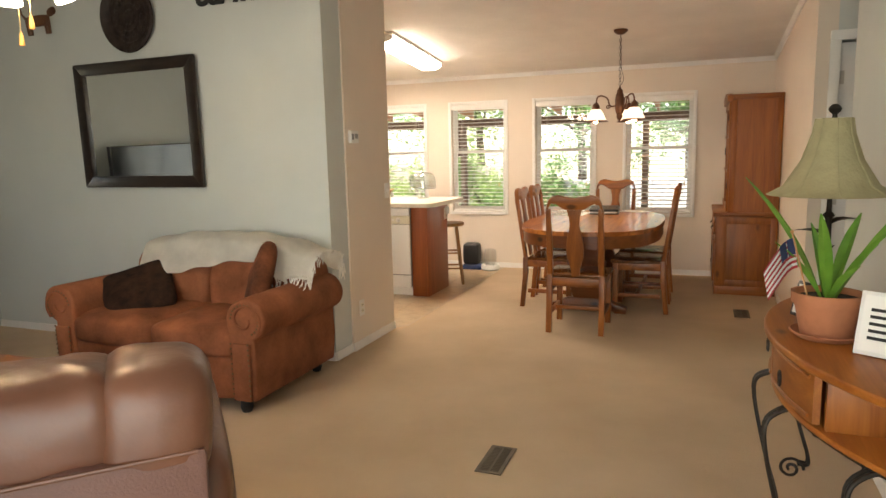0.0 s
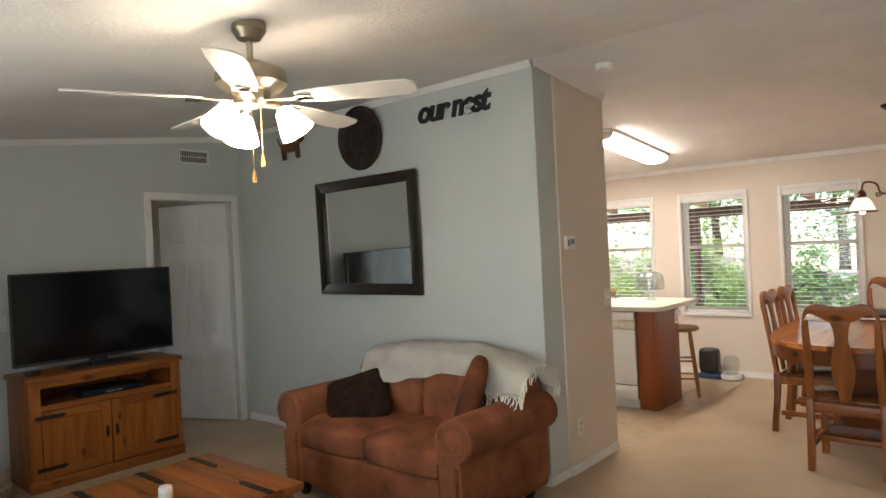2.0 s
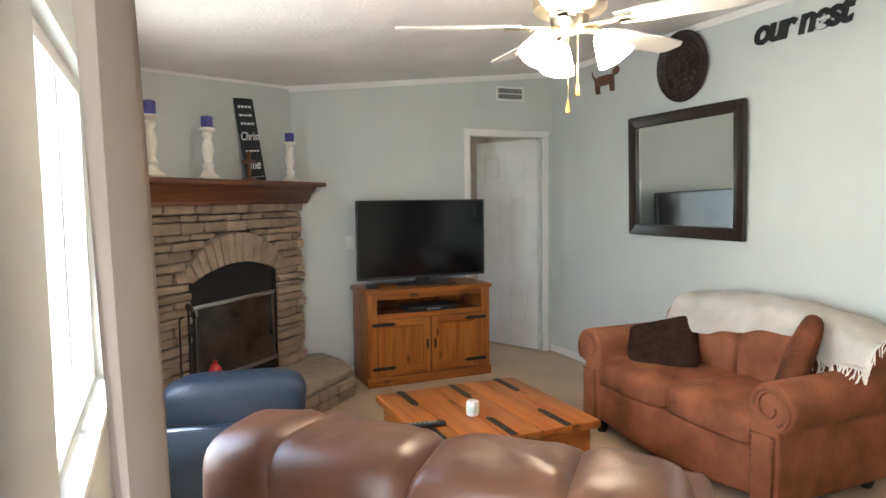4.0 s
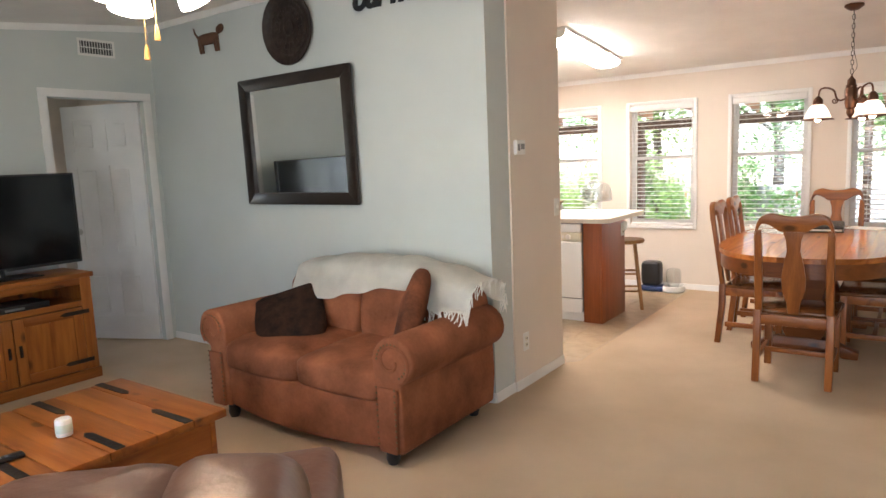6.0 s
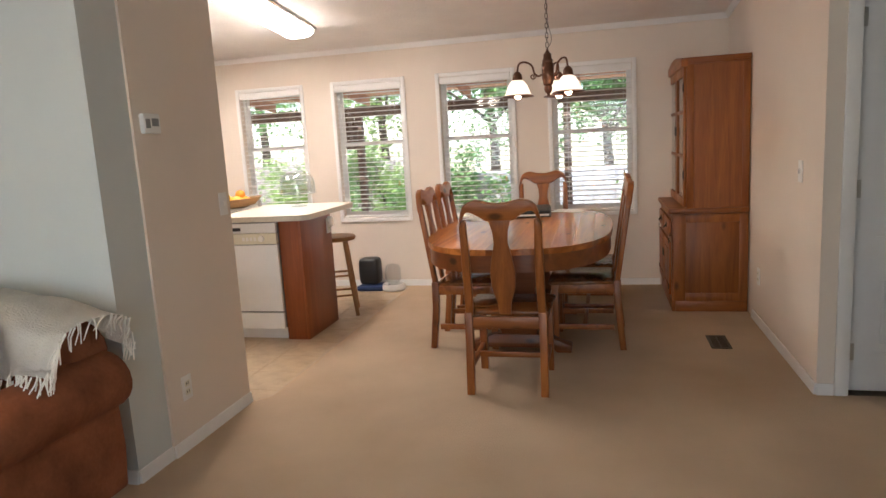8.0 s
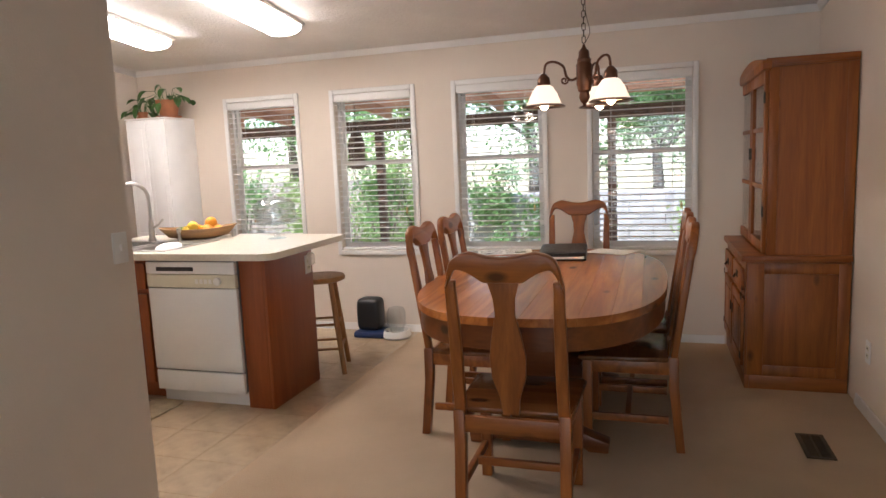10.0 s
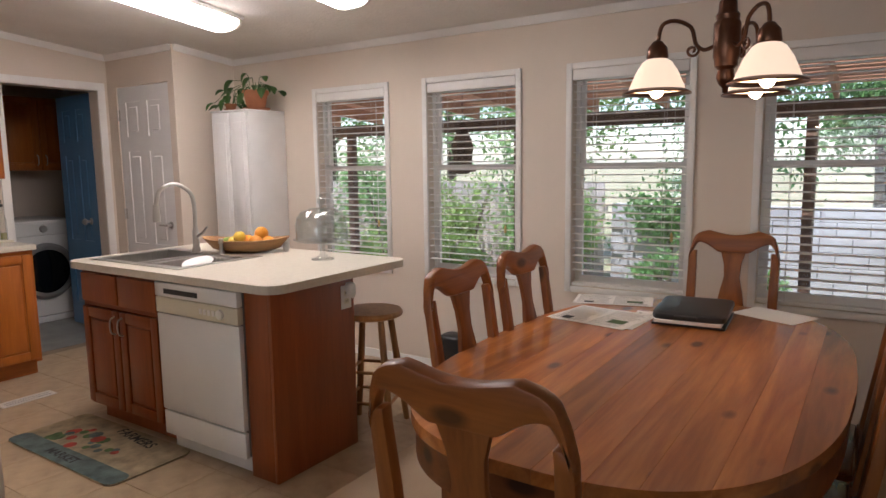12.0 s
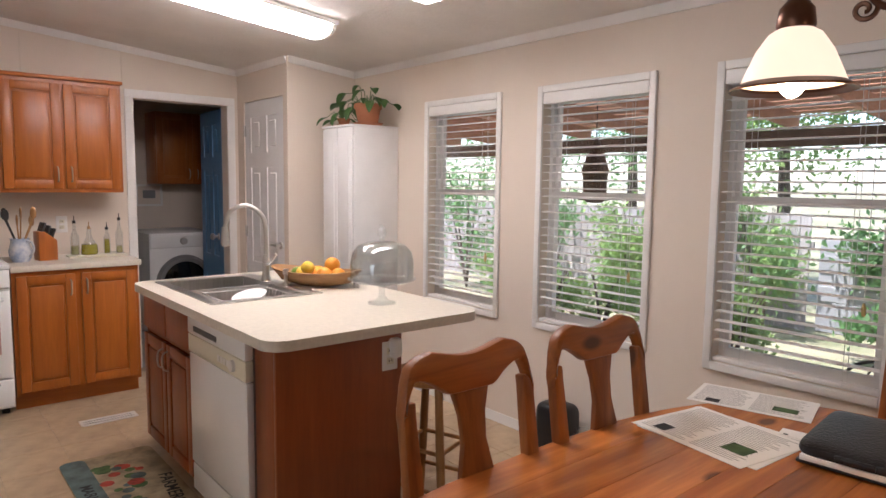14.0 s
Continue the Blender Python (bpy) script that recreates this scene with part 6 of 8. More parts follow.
    part("base", lathe([(0, 0), (.028, 0), (.026, .012), (.020, .03), (.018, .12), (.014, .14), (0, .14)], 20), M_NICKEL, f)
    part("gooseneck", tube(curve_pts([(0, 0, .12), (0, 0, .28), (-.012, -.02, .355), (-.05, -.085, .40), (-.092, -.155, .365), (-.105, -.178, .28)], 30), .012, 12), M_NICKEL, f)
    part("spray_head", xf(lathe([(0, -.10), (.020, -.10), (.022, -.08), (.016, .0), (0, .0)], 18), Matrix.Translation((-.105, -.178, .285))), M_NICKEL, f)
    part("lever", tube([(.015, 0, .09), (.05, .01, .11), (.09, .015, .15)], [.010, .007, .006], 8), M_NICKEL, f)
    sp_ = part("soap_dispenser", lathe([(0, 0), (.018, 0), (.016, .01), (.010, .02), (.010, .055), (.016, .06), (.014, .085), (0, .085)], 16), M_NICKEL)
    sp_.matrix_basis = pose(-1.14, -1.25, .915)
    tagged(sp_, "brushed nickel soap dispenser beside the sink", "soap dispenser")
    # dish rack in the front bowl
    r = thing("dish_rack", "small white wire dish rack in the sink", "dish rack", -1.05, -1.49, .86)
    for q in range(9):
        x = -.14 + .035 * q
        part("wire", tube([(x, -.16, .045), (x, -.15, 0), (x, .15, 0), (x, .16, .045)], .0022, 5), M_PLASTIC_W, r)
    part("rim_wire", tube([(-.15, -.165, .047), (.15, -.165, .047), (.15, .165, .047), (-.15, .165, .047)], .0028, 6, True), M_PLASTIC_W, r)
    part("plate", xf(lathe([(0, 0), (.05, .002), (.08, .014), (.082, .017), (.05, .006), (0, .004)], 28), pose(.02, 0, .03, 14, 5, 0)), M_PLASTIC_W, r)


island()
plate("wall_outlet", "white outlet plate with a plug on the island end", pose(ISX1, -1.30, .77, 0, 0, 90), "outlet")
nl = thing("night_light", "white plug-in night light on the island outlet", "night light")
nl.matrix_basis = pose(ISX1 + .010, -1.28, .80, 0, 0, 90)
part("plug_body", soft(.05, .05, .08, .5, .5, 14, 10), M_PLASTIC_W, nl)

# fruit bowl, cake stand
M_BOWL = wood("dough_bowl_wood", (.42, .24, .10), (.30, .15, .06), "X", 1.2, .5, False)
fb = thing("fruit_bowl", "long carved wooden dough bowl with fruit", "bowl", -1.10, -1.10, .912, 30)
bm = bmesh.new()
rg = []
for r, z in ((0, .012), (.4, .012), (.75, .035), (1, .075), (1.05, .073), (.8, .022), (.45, 0), (0, 0)):
    rg.append([bm.verts.new((.25 * r * math.cos(k * math.pi / 16), .12 * r * math.sin(k * math.pi / 16), z + (.018 * abs(math.cos(k * math.pi / 16)) ** 3 if r > .9 else 0))) for k in range(32)])
for a, b in zip(rg, rg[1:]):
    for k in range(32):
        bm.faces.new((a[k], a[(k + 1) % 32], b[(k + 1) % 32], b[k]))
bmesh.ops.remove_doubles(bm, verts=bm.verts, dist=1e-4)
part("bowl", bm, M_BOWL, fb)
M_ORANGE = mat("orange_peel", (.80, .32, .02), .45, var=.06, bump=.3, bscale=300)
M_LEMON = mat("lemon_peel", (.75, .50, .05), .42, var=.06, bump=.25, bscale=250)
M_LIME = mat("lime_peel", (.16, .26, .03), .42, var=.08)
for k, (x, y, z, r, m, n) in enumerate(((.06, -.01, .055, .043, M_ORANGE, "orange"), (.125, .01, .052, .040, M_ORANGE, "orange"), (.0, .02, .055, .042, M_ORANGE, "orange"), (-.07, -.01, .058, .036, M_LEMON, "lemon"), (-.03, -.03, .09, .034, M_LEMON, "lemon"), (-.12, .015, .055, .030, M_LIME, "lime"), (.085, .02, .105, .040, M_ORANGE, "orange"))):
    p = fb.matrix_basis @ Vector((x, y, z))
    f = part(n, soft(2 * r * (1.25 if n != "orange" else 1.02), 2 * r, 2 * r, 1, 1, 20, 14), m)
    f.matrix_basis = pose(p.x, p.y, p.z, 20 * k, 10, 40 * k)
    tagged(f, {"orange": "ripe orange resting in the wooden bowl", "lemon": "yellow lemon resting in the wooden bowl", "lime": "green lime resting in the wooden bowl"}[n], "fruit", "fruit in the bowl")
_g = clear_glass("thin_clear_glass", (.93, .95, .95), .40)
ck2 = thing("cake_stand", "clear glass footed cake stand with a domed lid", "cake stand", -.47, -1.12, .911)
part("foot", lathe([(0, 0), (.062, 0), (.060, .006), (.030, .014), (.014, .035), (.012, .06), (.020, .085), (.035, .095), (0, .096)], 28), _g, ck2)
part("dish", lathe([(0, .096), (.13, .098), (.150, .108), (.152, .112), (.130, .104), (0, .102)], 36), _g, ck2)
dm = part("dome", lathe([(.138, .112), (.140, .18), (.132, .225), (.105, .258), (.06, .274), (0, .278), (0, .274), (.058, .270), (.102, .254), (.128, .222), (.136, .18), (.134, .112)], 36), _g, ck2, "clear glass dome")
part("knob", lathe([(0, .276), (.012, .278), (.010, .29), (.020, .305), (.018, .325), (.008, .335), (.012, .345), (0, .352)], 18), _g, dm)
for o in ck2.children_recursive:
    o.visible_shadow = False
ss = thing("salt_shaker", "small steel-topped glass shaker on the island", "shaker", -.90, -.98, .911)
part("jar", lathe([(0, 0), (.016, 0), (.017, .045), (.013, .055), (0, .055)], 16), M_STEEL, ss)

# stool, pet feeder
M_STOOL = wood("light_stool_wood", (.46, .24, .09), (.34, .16, .055), "Z", 1.2, .45, False)
st = thing("bar_stool", "light wooden round bar stool tucked under the counter", "stool", -.22, -1.03, 0, 20)
part("seat", lathe([(0, .615), (.15, .612), (.165, .62), (.168, .635), (.160, .648), (0, .652)], 32), M_STOOL, st)
for k in range(4):
    a = radians(45 + 90 * k)
    c, s = math.cos(a), math.sin(a)
    part("leg", tube([(.20 * c, .20 * s, 0), (.155 * c, .155 * s, .30), (.11 * c, .11 * s, .615)], [.016, .019, .017], 12), M_STOOL, st)
    b = a + math.pi / 2
    for z, r in ((.17, .178), (.33, .150)):
        part("rung", tube([(r * c, r * s, z), (r * math.cos(b), r * math.sin(b), z)], .009, 8), M_STOOL, st)
M_PETBLUE = mat("navy_plastic_tray", (.02, .04, .12), .5)
pf = thing("pet_feeder", "dark gravity pet feeder on a navy tray", "pet feeder", -.24, -.17, .0)
part("tray", box(-.13, .13, -.10, .10, .002, .05, .015), M_PETBLUE, pf)
part("hopper", xf(soft(.20, .16, .26, .35, .4, 20, 12), Matrix.Translation((-.02, .02, .18))), M_BLACK, pf)
pw = thing("pet_waterer", "clear bottle pet waterer with a white bowl", "pet waterer", -.02, -.20, 0)
part("bowl", lathe([(0, .004), (.10, .004), (.115, .02), (.105, .065), (.095, .065), (.10, .025), (0, .02)], 28), M_PLASTIC_W, pw)
part("bottle", lathe([(0, .05), (.05, .05), (.055, .08), (.075, .11), (.075, .20), (.06, .24), (.03, .25), (0, .25)], 24), _g, pw, "clear plastic bottle")

# market mat
M_MATG = mat("grey_teal_mat_border", (.10, .14, .13), .85, var=.3, scale=9, bump=.3)
M_MATB = mat("tan_printed_mat", (.42, .33, .20), .85, var=.3, scale=11, bump=.3, color2=(.16, .13, .08))
M_TOM = mat("printed_red", (.40, .05, .03), .85, var=.3, scale=20)
M_LEAFP = mat("printed_green", (.07, .13, .04), .85, var=.3, scale=20)
M_INK = mat("printed_black", (.02, .02, .02), .85)
fm = thing("floor_mat", "kitchen floor mat printed with vegetables and lettering", "mat", -1.265, -1.985, .001, 0)
part("cloth", xf(prism(rounded(.98, .44, .05), .008, .003, 1), Matrix.Identity(4)), M_MATB, fm)
part("border", xf(prism([(x, y - .16) for x, y in rounded(.974, .115, .045)], .0015), Matrix.Translation((0, 0, .008))), M_MATG, fm, "grey-teal printed band")
rnd = random.Random(8)
for k in range(26):
    x, y = rnd.uniform(-.32, .20), rnd.uniform(-.11, .10)
    part("printed_vegetable", xf(lathe([(0, .0005), (rnd.uniform(.018, .04), .0003), (0, .0)], 9), pose(x, y, .0092 + .00004 * k, 0, 0, rnd.uniform(0, 180))), M_TOM if k % 3 == 0 else M_LEAFP if k % 3 == 1 else M_MATG, fm)
lettering("printed_word", "FARMERS", .085, .0003, M_INK, pose(.10, .125, .0102, 0, 0, -6), fm, 0, .001)
lettering("printed_word", "MARKET", .07, .0003, M_INK, pose(-.02, -.185, .0102, 0, 0, 0), fm, 0, .001)

# ---- west kitchen run ----
def base_unit():
    u = thing("base_cabinet", "honey maple base cabinet with two doors", "cabinet", X_W, -1.885, 0, 90)
    hw, D = .36, -.585
    part("carcass", join(box(-hw, -hw + .018, D, -.002, .10, .872), box(hw - .018, hw, D, -.002, .10, .872), box(-hw + .018, hw - .018, D + .02, -.002, .10, .118), box(-hw + .018, hw - .018, -.012, -.002, .118, .872)), M_OAK_Z, u)
    part("face_frame", join(box(-hw, -hw + .04, D - .018, D, .10, .872), box(hw - .04, hw, D - .018, D, .10, .872), box(-.03, .03, D - .018, D, .14, .83), box(-hw + .04, hw - .04, D - .018, D, .83, .872), box(-hw + .04, hw - .04, D - .018, D, .10, .14)), M_OAK_Z, u)
    part("toe_kick", box(-hw, hw, D + .06, D + .075, 0, .10), M_OAK_Y, u)
    raised_door("door", -hw + .022, -.018, .125, .845, D - .019, u, M_OAK_Z, (-.045, .76))
    raised_door("door", .018, hw - .022, .125, .845, D - .019, u, M_OAK_Z, (.045, .76))
    c = thing("side_counter", "almond laminate counter on the base cabinet", "countertop", X_W, -1.885, 0, 90)
    part("worktop", box(-hw - .005, hw + .018, D - .045, -.0, .873, .91, .004), M_LAM, c)
    w = thing("wall_cabinet", "honey maple wall cabinet with two doors", "cabinet", X_W, -1.885, 0, 90, "wall cabinets")
    part("carcass", box(-hw + .01, hw - .01, -.30, -.002, 1.36, 2.075, .002), M_OAK_Z, w)
    part("face_frame", join(box(-hw, -hw + .04, -.318, -.30, 1.35, 2.08), box(hw - .04, hw, -.318, -.30, 1.35, 2.08), box(-hw + .04, hw - .04, -.318, -.30, 1.35, 1.385), box(-hw + .04, hw - .04, -.318, -.30, 2.045, 2.08), box(-.02, .02, -.318, -.30, 1.385, 2.045)), M_OAK_Z, w)
    raised_door("door", -hw + .02, -.010, 1.375, 2.055, -.319, w, M_OAK_Z, (-.040, 1.47))
    raised_door("door", .010, hw - .02, 1.375, 2.055, -.319, w, M_OAK_Z, (.040, 1.47))
    part("crown", box(-hw - .012, hw + .012, -.345, -.002, 2.081, 2.105, .006), M_OAK_Y, w)
    v = thing("wall_cabinet", "short honey maple cabinet above the range hood", "cabinet", X_W, -2.635, 0, 90, "wall cabinets")
    part("carcass", box(-.38, .38, -.30, -.002, 1.745, 2.075, .002), M_OAK_Z, v)
    raised_door("door", .02, .36, 1.765, 2.055, -.302, v, M_OAK_Z, (.05, 1.86))
    raised_door("door", -.36, -.02, 1.765, 2.055, -.302, v, M_OAK_Z, (-.05, 1.86))
    part("crown", box(-.385, .372, -.345, -.002, 2.081, 2.105, .006), M_OAK_Y, v)
    h = thing("range_hood", "white under-cabinet range hood", "range hood", X_W, -2.635, 0, 90)
    part("shell", xf(prism([(0, 1.742), (0, 1.60), (-.43, 1.60), (-.47, 1.615), (-.47, 1.66), (-.40, 1.742)], .74, .006), Matrix(((0, 0, 1, -.37), (1, 0, 0, -.004), (0, 1, 0, 0), (0, 0, 0, 1)))), M_WHITE_APPL, h)
    part("knob", box(.15, .20, -.476, -.47, 1.63, 1.645), M_GREY, h)
    s = thing("gas_range", "white freestanding gas range with black grates", "stove", X_W, -2.63, 0, 90)
    part("body", box(-.378, .378, -.60, -.03, .04, .895, .006), M_WHITE_APPL, s)
    part("cooktop", box(-.38, .38, -.635, -.03, .897, .925, .008), M_WHITE_APPL, s)
    part("backguard", box(-.38, .38, -.10, -.02, .926, 1.15, .02, 3), M_WHITE_APPL, s)
    part("control_strip", xf(prism([(-.60, .78), (-.645, .79), (-.635, .895), (-.60, .895)], .75, .004), Matrix(((0, 0, 1, -.375), (1, 0, 0, 0), (0, 1, 0, 0), (0, 0, 0, 1)))), M_WHITE_APPL, s)
    for x in (-.29, -.16, .16, .27):
        part("knob", xf(lathe([(0, 0), (.026, 0), (.024, .014), (.012, .026), (0, .026)], 18), Matrix.Translation((x, -.64, .838)) @ Matrix.Rotation(radians(90), 4, "X")), M_PLASTIC_W, s)
    od = part("oven_door", box(-.372, .372, -.635, -.605, .24, .77, .008), M_WHITE_APPL, s)
    part("oven_handle", tube([(-.33, -.636, .72), (-.32, -.675, .725), (.32, -.675, .725), (.33, -.636, .72)], .013, 10), M_WHITE_APPL, od)
    part("oven_window", box(-.22, .22, -.637, -.635, .38, .62, .0), M_SCREEN, od, "dark oven window")
    part("drawer", box(-.372, .372, -.63, -.605, .055, .225, .008), M_WHITE_APPL, s)
    part("drawer_pull", box(-.30, .30, -.634, -.63, .195, .212), M_GREY, s)
    for x in (-.19, .19):
        for y in (-.22, -.47):
            part("burner", xf(lathe([(0, 0), (.045, 0), (.042, .012), (.030, .016), (0, .016)], 18), Matrix.Translation((x, y, .926))), M_BLACK, s)
        gr = [tube([(x + dx, -.58, .958), (x + dx, -.12, .958)], .006, 6) for dx in (-.13, 0, .13)] + [tube([(x - .13, y, .958), (x + .13, y, .958)], .006, 6) for y in (-.58, -.35, -.12)] + [tube([(x + dx, y, .926), (x + dx, y, .958)], .006, 6) for dx in (-.13, .13) for y in (-.58, -.12)]
        part("grate", join(*gr), M_BLACK, s, "black iron grate")
    for x in (-.33, .33):
        part("foot", box(x - .02, x + .02, -.56, -.52, 0, .04), M_BLACK, s)
    tw = thing("dish_towel", "pink and white dish towel on the oven handle", "towel", X_W, -2.42, 0, 90)
    part("cloth", join(box(-.10, .10, -.697, -.690, .40, .735, .003), box(-.10, .10, -.700, -.655, .735, .742, .003), box(-.09, .10, -.662, -.655, .55, .735, .002)), mat("pink_print_cloth", (.62, .42, .36), .9, var=.3, scale=14, color2=(.40, .20, .17), bump=.3), tw)


base_unit()


# things on the side counter; x is distance from the wall, along y
def crock_set():
    M_DELFT = mat("white_blue_glaze", (.70, .70, .68), .25, var=.5, scale=16, color2=(.20, .28, .48))
    j = thing("utensil_pitcher", "white and blue glazed pitcher full of wooden spoons", "pitcher", -3.0, -2.16, .911)
    part("jug", lathe([(0, 0), (.045, 0), (.060, .03), (.066, .07), (.055, .11), (.050, .135), (.056, .15), (.052, .15), (.046, .13), (.05, .1), (.05, .01), (0, .01)], 28), M_DELFT, j)
    part("jug_handle", tube(curve_pts([(.04, .03, .135), (.075, .055, .125), (.085, .062, .08), (.05, .045, .035)], 14), .007, 8), M_DELFT, j)
    rnd = random.Random(2)
    mats_ = (M_BOWL, M_STOOL, M_BOWL, M_STOOL, M_BLACK, M_BLACK)
    for k in range(6):
        a = k * 1.05
        top = Vector((.085 * math.cos(a), .085 * math.sin(a), .25 + rnd.uniform(-.02, .04)))
        base = Vector((-.02 * math.cos(a), -.02 * math.sin(a), .02))
        part("spoon", join(tube([base, top], .005, 7), xf(soft(.04, .014, .075, .9, .9, 12, 8), Matrix.Translation(top + Vector((0, 0, .025))) @ Matrix.Rotation(a, 4, "Z"))), mats_[k], j)
    k = thing("knife_block", "orange-brown wooden knife block with black handled knives", "knife block", -3.03, -2.015, .911, 100)
    part("block", xf(prism([(-.055, 0), (.055, 0), (.055, .13), (-.02, .19), (-.055, .19)], .10, .004), Matrix.Translation((0, .05, 0)) @ UPRIGHT), M_OAK_Z, k)
    for q in range(3):
        for r in range(4):
            part("knife_handle", xf(box(-.007, .007, -.009, .009, 0, .085, .003), Matrix.Translation((-.035 + .028 * q, -.035 + .023 * r, .165 - .02 * q)) @ Matrix.Rotation(radians(18), 4, "Y")), M_BLACK, k)
    t = thing("bottle_tray", "cream tray under the oil bottles", "tray", -3.09, -1.70, .911)
    part("tray", box(-.075, .075, -.18, .18, 0, .014, .005), M_CREAM_PANEL, t)
    M_OIL = mat("green_gold_oil", (.30, .26, .02), .15, var=.05)
    M_OIL2 = mat("pale_oil", (.38, .36, .16), .15, var=.05)
    prof = ([(0, 0), (.026, 0), (.028, .01), (.028, .12), (.012, .16), (.010, .21), (.013, .215), (0, .215)], [(0, 0), (.045, 0), (.055, .02), (.050, .06), (.018, .12), (.013, .17), (.018, .175), (0, .175)], [(0, 0), (.022, 0), (.022, .11), (.010, .14), (.009, .165), (0, .165)], [(0, 0), (.024, 0), (.024, .14), (.010, .18), (.009, .23), (0, .23)])
    for q, (y, o, h) in enumerate(((-1.835, M_OIL2, .06), (-1.75, M_OIL, .07), (-1.635, M_OIL, .10), (-1.56, M_OIL2, .05))):
        b = thing("oil_bottle", ("clear glass oil bottle with a pourer", "wide clear flask of green-gold oil", "small square bottle of green oil", "tall clear vinegar bottle with a pourer")[q], "bottle", -3.09 + .02 * (q % 2), y, .927, 0, "oil bottles")
        g = part("glass", lathe(prof[q], 20), _g, b)
        g.visible_shadow = False
        r = prof[q][2][0] - .005
        part("oil", lathe([(0, .004), (r, .004), (r * .95, h), (0, h)], 18), o, b, "oil inside the bottle")
        zt = prof[q][-1][1]
        part("stopper", join(lathe([(0, zt), (.010, zt), (.011, zt + .018), (0, zt + .02)], 12), tube([(0, 0, zt + .015), (.004, 0, zt + .05)], .003, 6)), M_BOWL if q == 1 else M_BLACK, b)
    if True:
        plate("wall_outlet", "white outlet behind the oil bottles", pose(X_W, -1.86, 1.12, 0, 0, 90), "outlet")


crock_set()

# refrigerator
fg = thing("refrigerator", "white upright refrigerator with curved door handles", "refrigerator", -.56, -2.925, 0, 180)
part("cabinet", box(-.375, .375, .0, .70, .02, 1.73, .012), M_WHITE_APPL, fg)
for n_, x0, x1, hx_ in (("freezer_door", -.375, -.035, -.075), ("fridge_door", -.025, .375, .015)):
    d = part(n_, box(x0, x1, -.075, -.004, .10, 1.735, .018, 3), M_WHITE_APPL, fg)
    part("door_handle", tube(curve_pts([(hx_, -.075, .50), (hx_, -.105, .56), (hx_, -.135, .80), (hx_, -.140, 1.02), (hx_, -.130, 1.25), (hx_, -.105, 1.42), (hx_, -.075, 1.48)], 26), .016, 10), M_WHITE_APPL, d, "long curved white handle")
part("kick_grille", box(-.36, .36, -.03, -.004, .015, .09), M_GREY, fg)

# white storage cabinet and plants
wc = thing("storage_cabinet", "tall white storage cabinet with two narrow doors", "cabinet", -2.09, -.005, 0)
part("body", box(-.195, .195, -.36, 0, .0, 1.815, .003), M_DOOR, wc)
part("top", box(-.20, .20, -.385, 0, 1.816, 1.83, .003), M_DOOR, wc)
for x0, x1, hx_ in ((-.193, -.003, -.03), (.003, .193, .03)):
    d = part("door", box(x0, x1, -.380, -.362, .06, 1.81, .003), M_DOOR, wc)
    for z0, z1 in ((.12, .78), (.88, 1.74)):
        part("raised_panel", box(x0 + .035, x1 - .035, -.385, -.380, z0, z1, .004), M_DOOR, d)
    part("knob", xf(lathe([(0, 0), (.008, 0), (.006, .010), (.013, .018), (.010, .026), (0, .028)], 14), Matrix.Translation((hx_, -.38, .86)) @ Matrix.Rotation(radians(90), 4, "X")), M_NICKEL, d)
M_TERRA = mat("terracotta", (.42, .16, .075), .8, var=.12, scale=8, bump=.15)
M_SOIL = mat("potting_soil", (.03, .022, .015), .95, var=.3, bump=.8)


def leaf_mat(name, c, c2):
    return mat(name, c, .45, var=.2, scale=12, color2=c2, bump=.1, bscale=60)


M_POTHOS = leaf_mat("glossy_pothos_leaf", (.055, .13, .025), (.03, .075, .015))


def leaf(l, w, droop, fold=.25, n=6):
    bm = bmesh.new()
    rows_ = []
    for k in range(n + 1):
        t = k / n
        ww = w * math.sin(math.pi * min(1, t * .93 + .05)) ** .8
        x, z = l * t, -droop * l * t * t
        rows_.append([bm.verts.new((x, -ww / 2, z + ww * fold)), bm.verts.new((x, 0, z)), bm.verts.new((x, ww / 2, z + ww * fold))])
    for a, b in zip(rows_, rows_[1:]):
        for q in (0, 1):
            bm.faces.new((a[q], a[q + 1], b[q + 1], b[q]))
    return bm


def pothos(name, label, x, y, z, r, h, n, spread, seed):
    p = thing(name, label, "potted plant", x, y, z)
    part("pot", lathe([(0, 0), (r * .68, 0), (r * .93, h * .78), (r * 1.02, h * .78), (r * 1.04, h), (r * .92, h), (r * .85, h * .8), (0, h * .8)], 28), M_TERRA, p)
    part("saucer", lathe([(0, 0), (r * .95, 0), (r * 1.12, .018), (r * 1.08, .02), (r * .9, .006), (0, .006)], 28), M_TERRA, p)
    part("soil", lathe([(0, h * .86), (r * .90, h * .85), (0, h * .84)], 20), M_SOIL, p)
    rnd = random.Random(seed)
    for k in range(n):
        a = rnd.uniform(0, 6.28)
        out, up = rnd.uniform(.3, 1) * spread, rnd.uniform(.0, .14)
        tip = Vector((out * math.cos(a), out * math.sin(a), h + up - out * .25))
        base = Vector((r * .4 * math.cos(a), r * .4 * math.sin(a), h * .85))
        mid = (base + tip) / 2 + Vector((0, 0, .05))
        stem = part("stem", tube([base, mid, tip], .0025, 5), M_POTHOS, p)
        part("leaf", xf(leaf(rnd.uniform(.07, .11), rnd.uniform(.05, .075), rnd.uniform(.2, .7)), Matrix.Translation(tip) @ Matrix.Rotation(a + rnd.uniform(-.6, .6), 4, "Z") @ Matrix.Rotation(rnd.uniform(-.2, .7), 4, "Y")), M_POTHOS, stem)
    return p


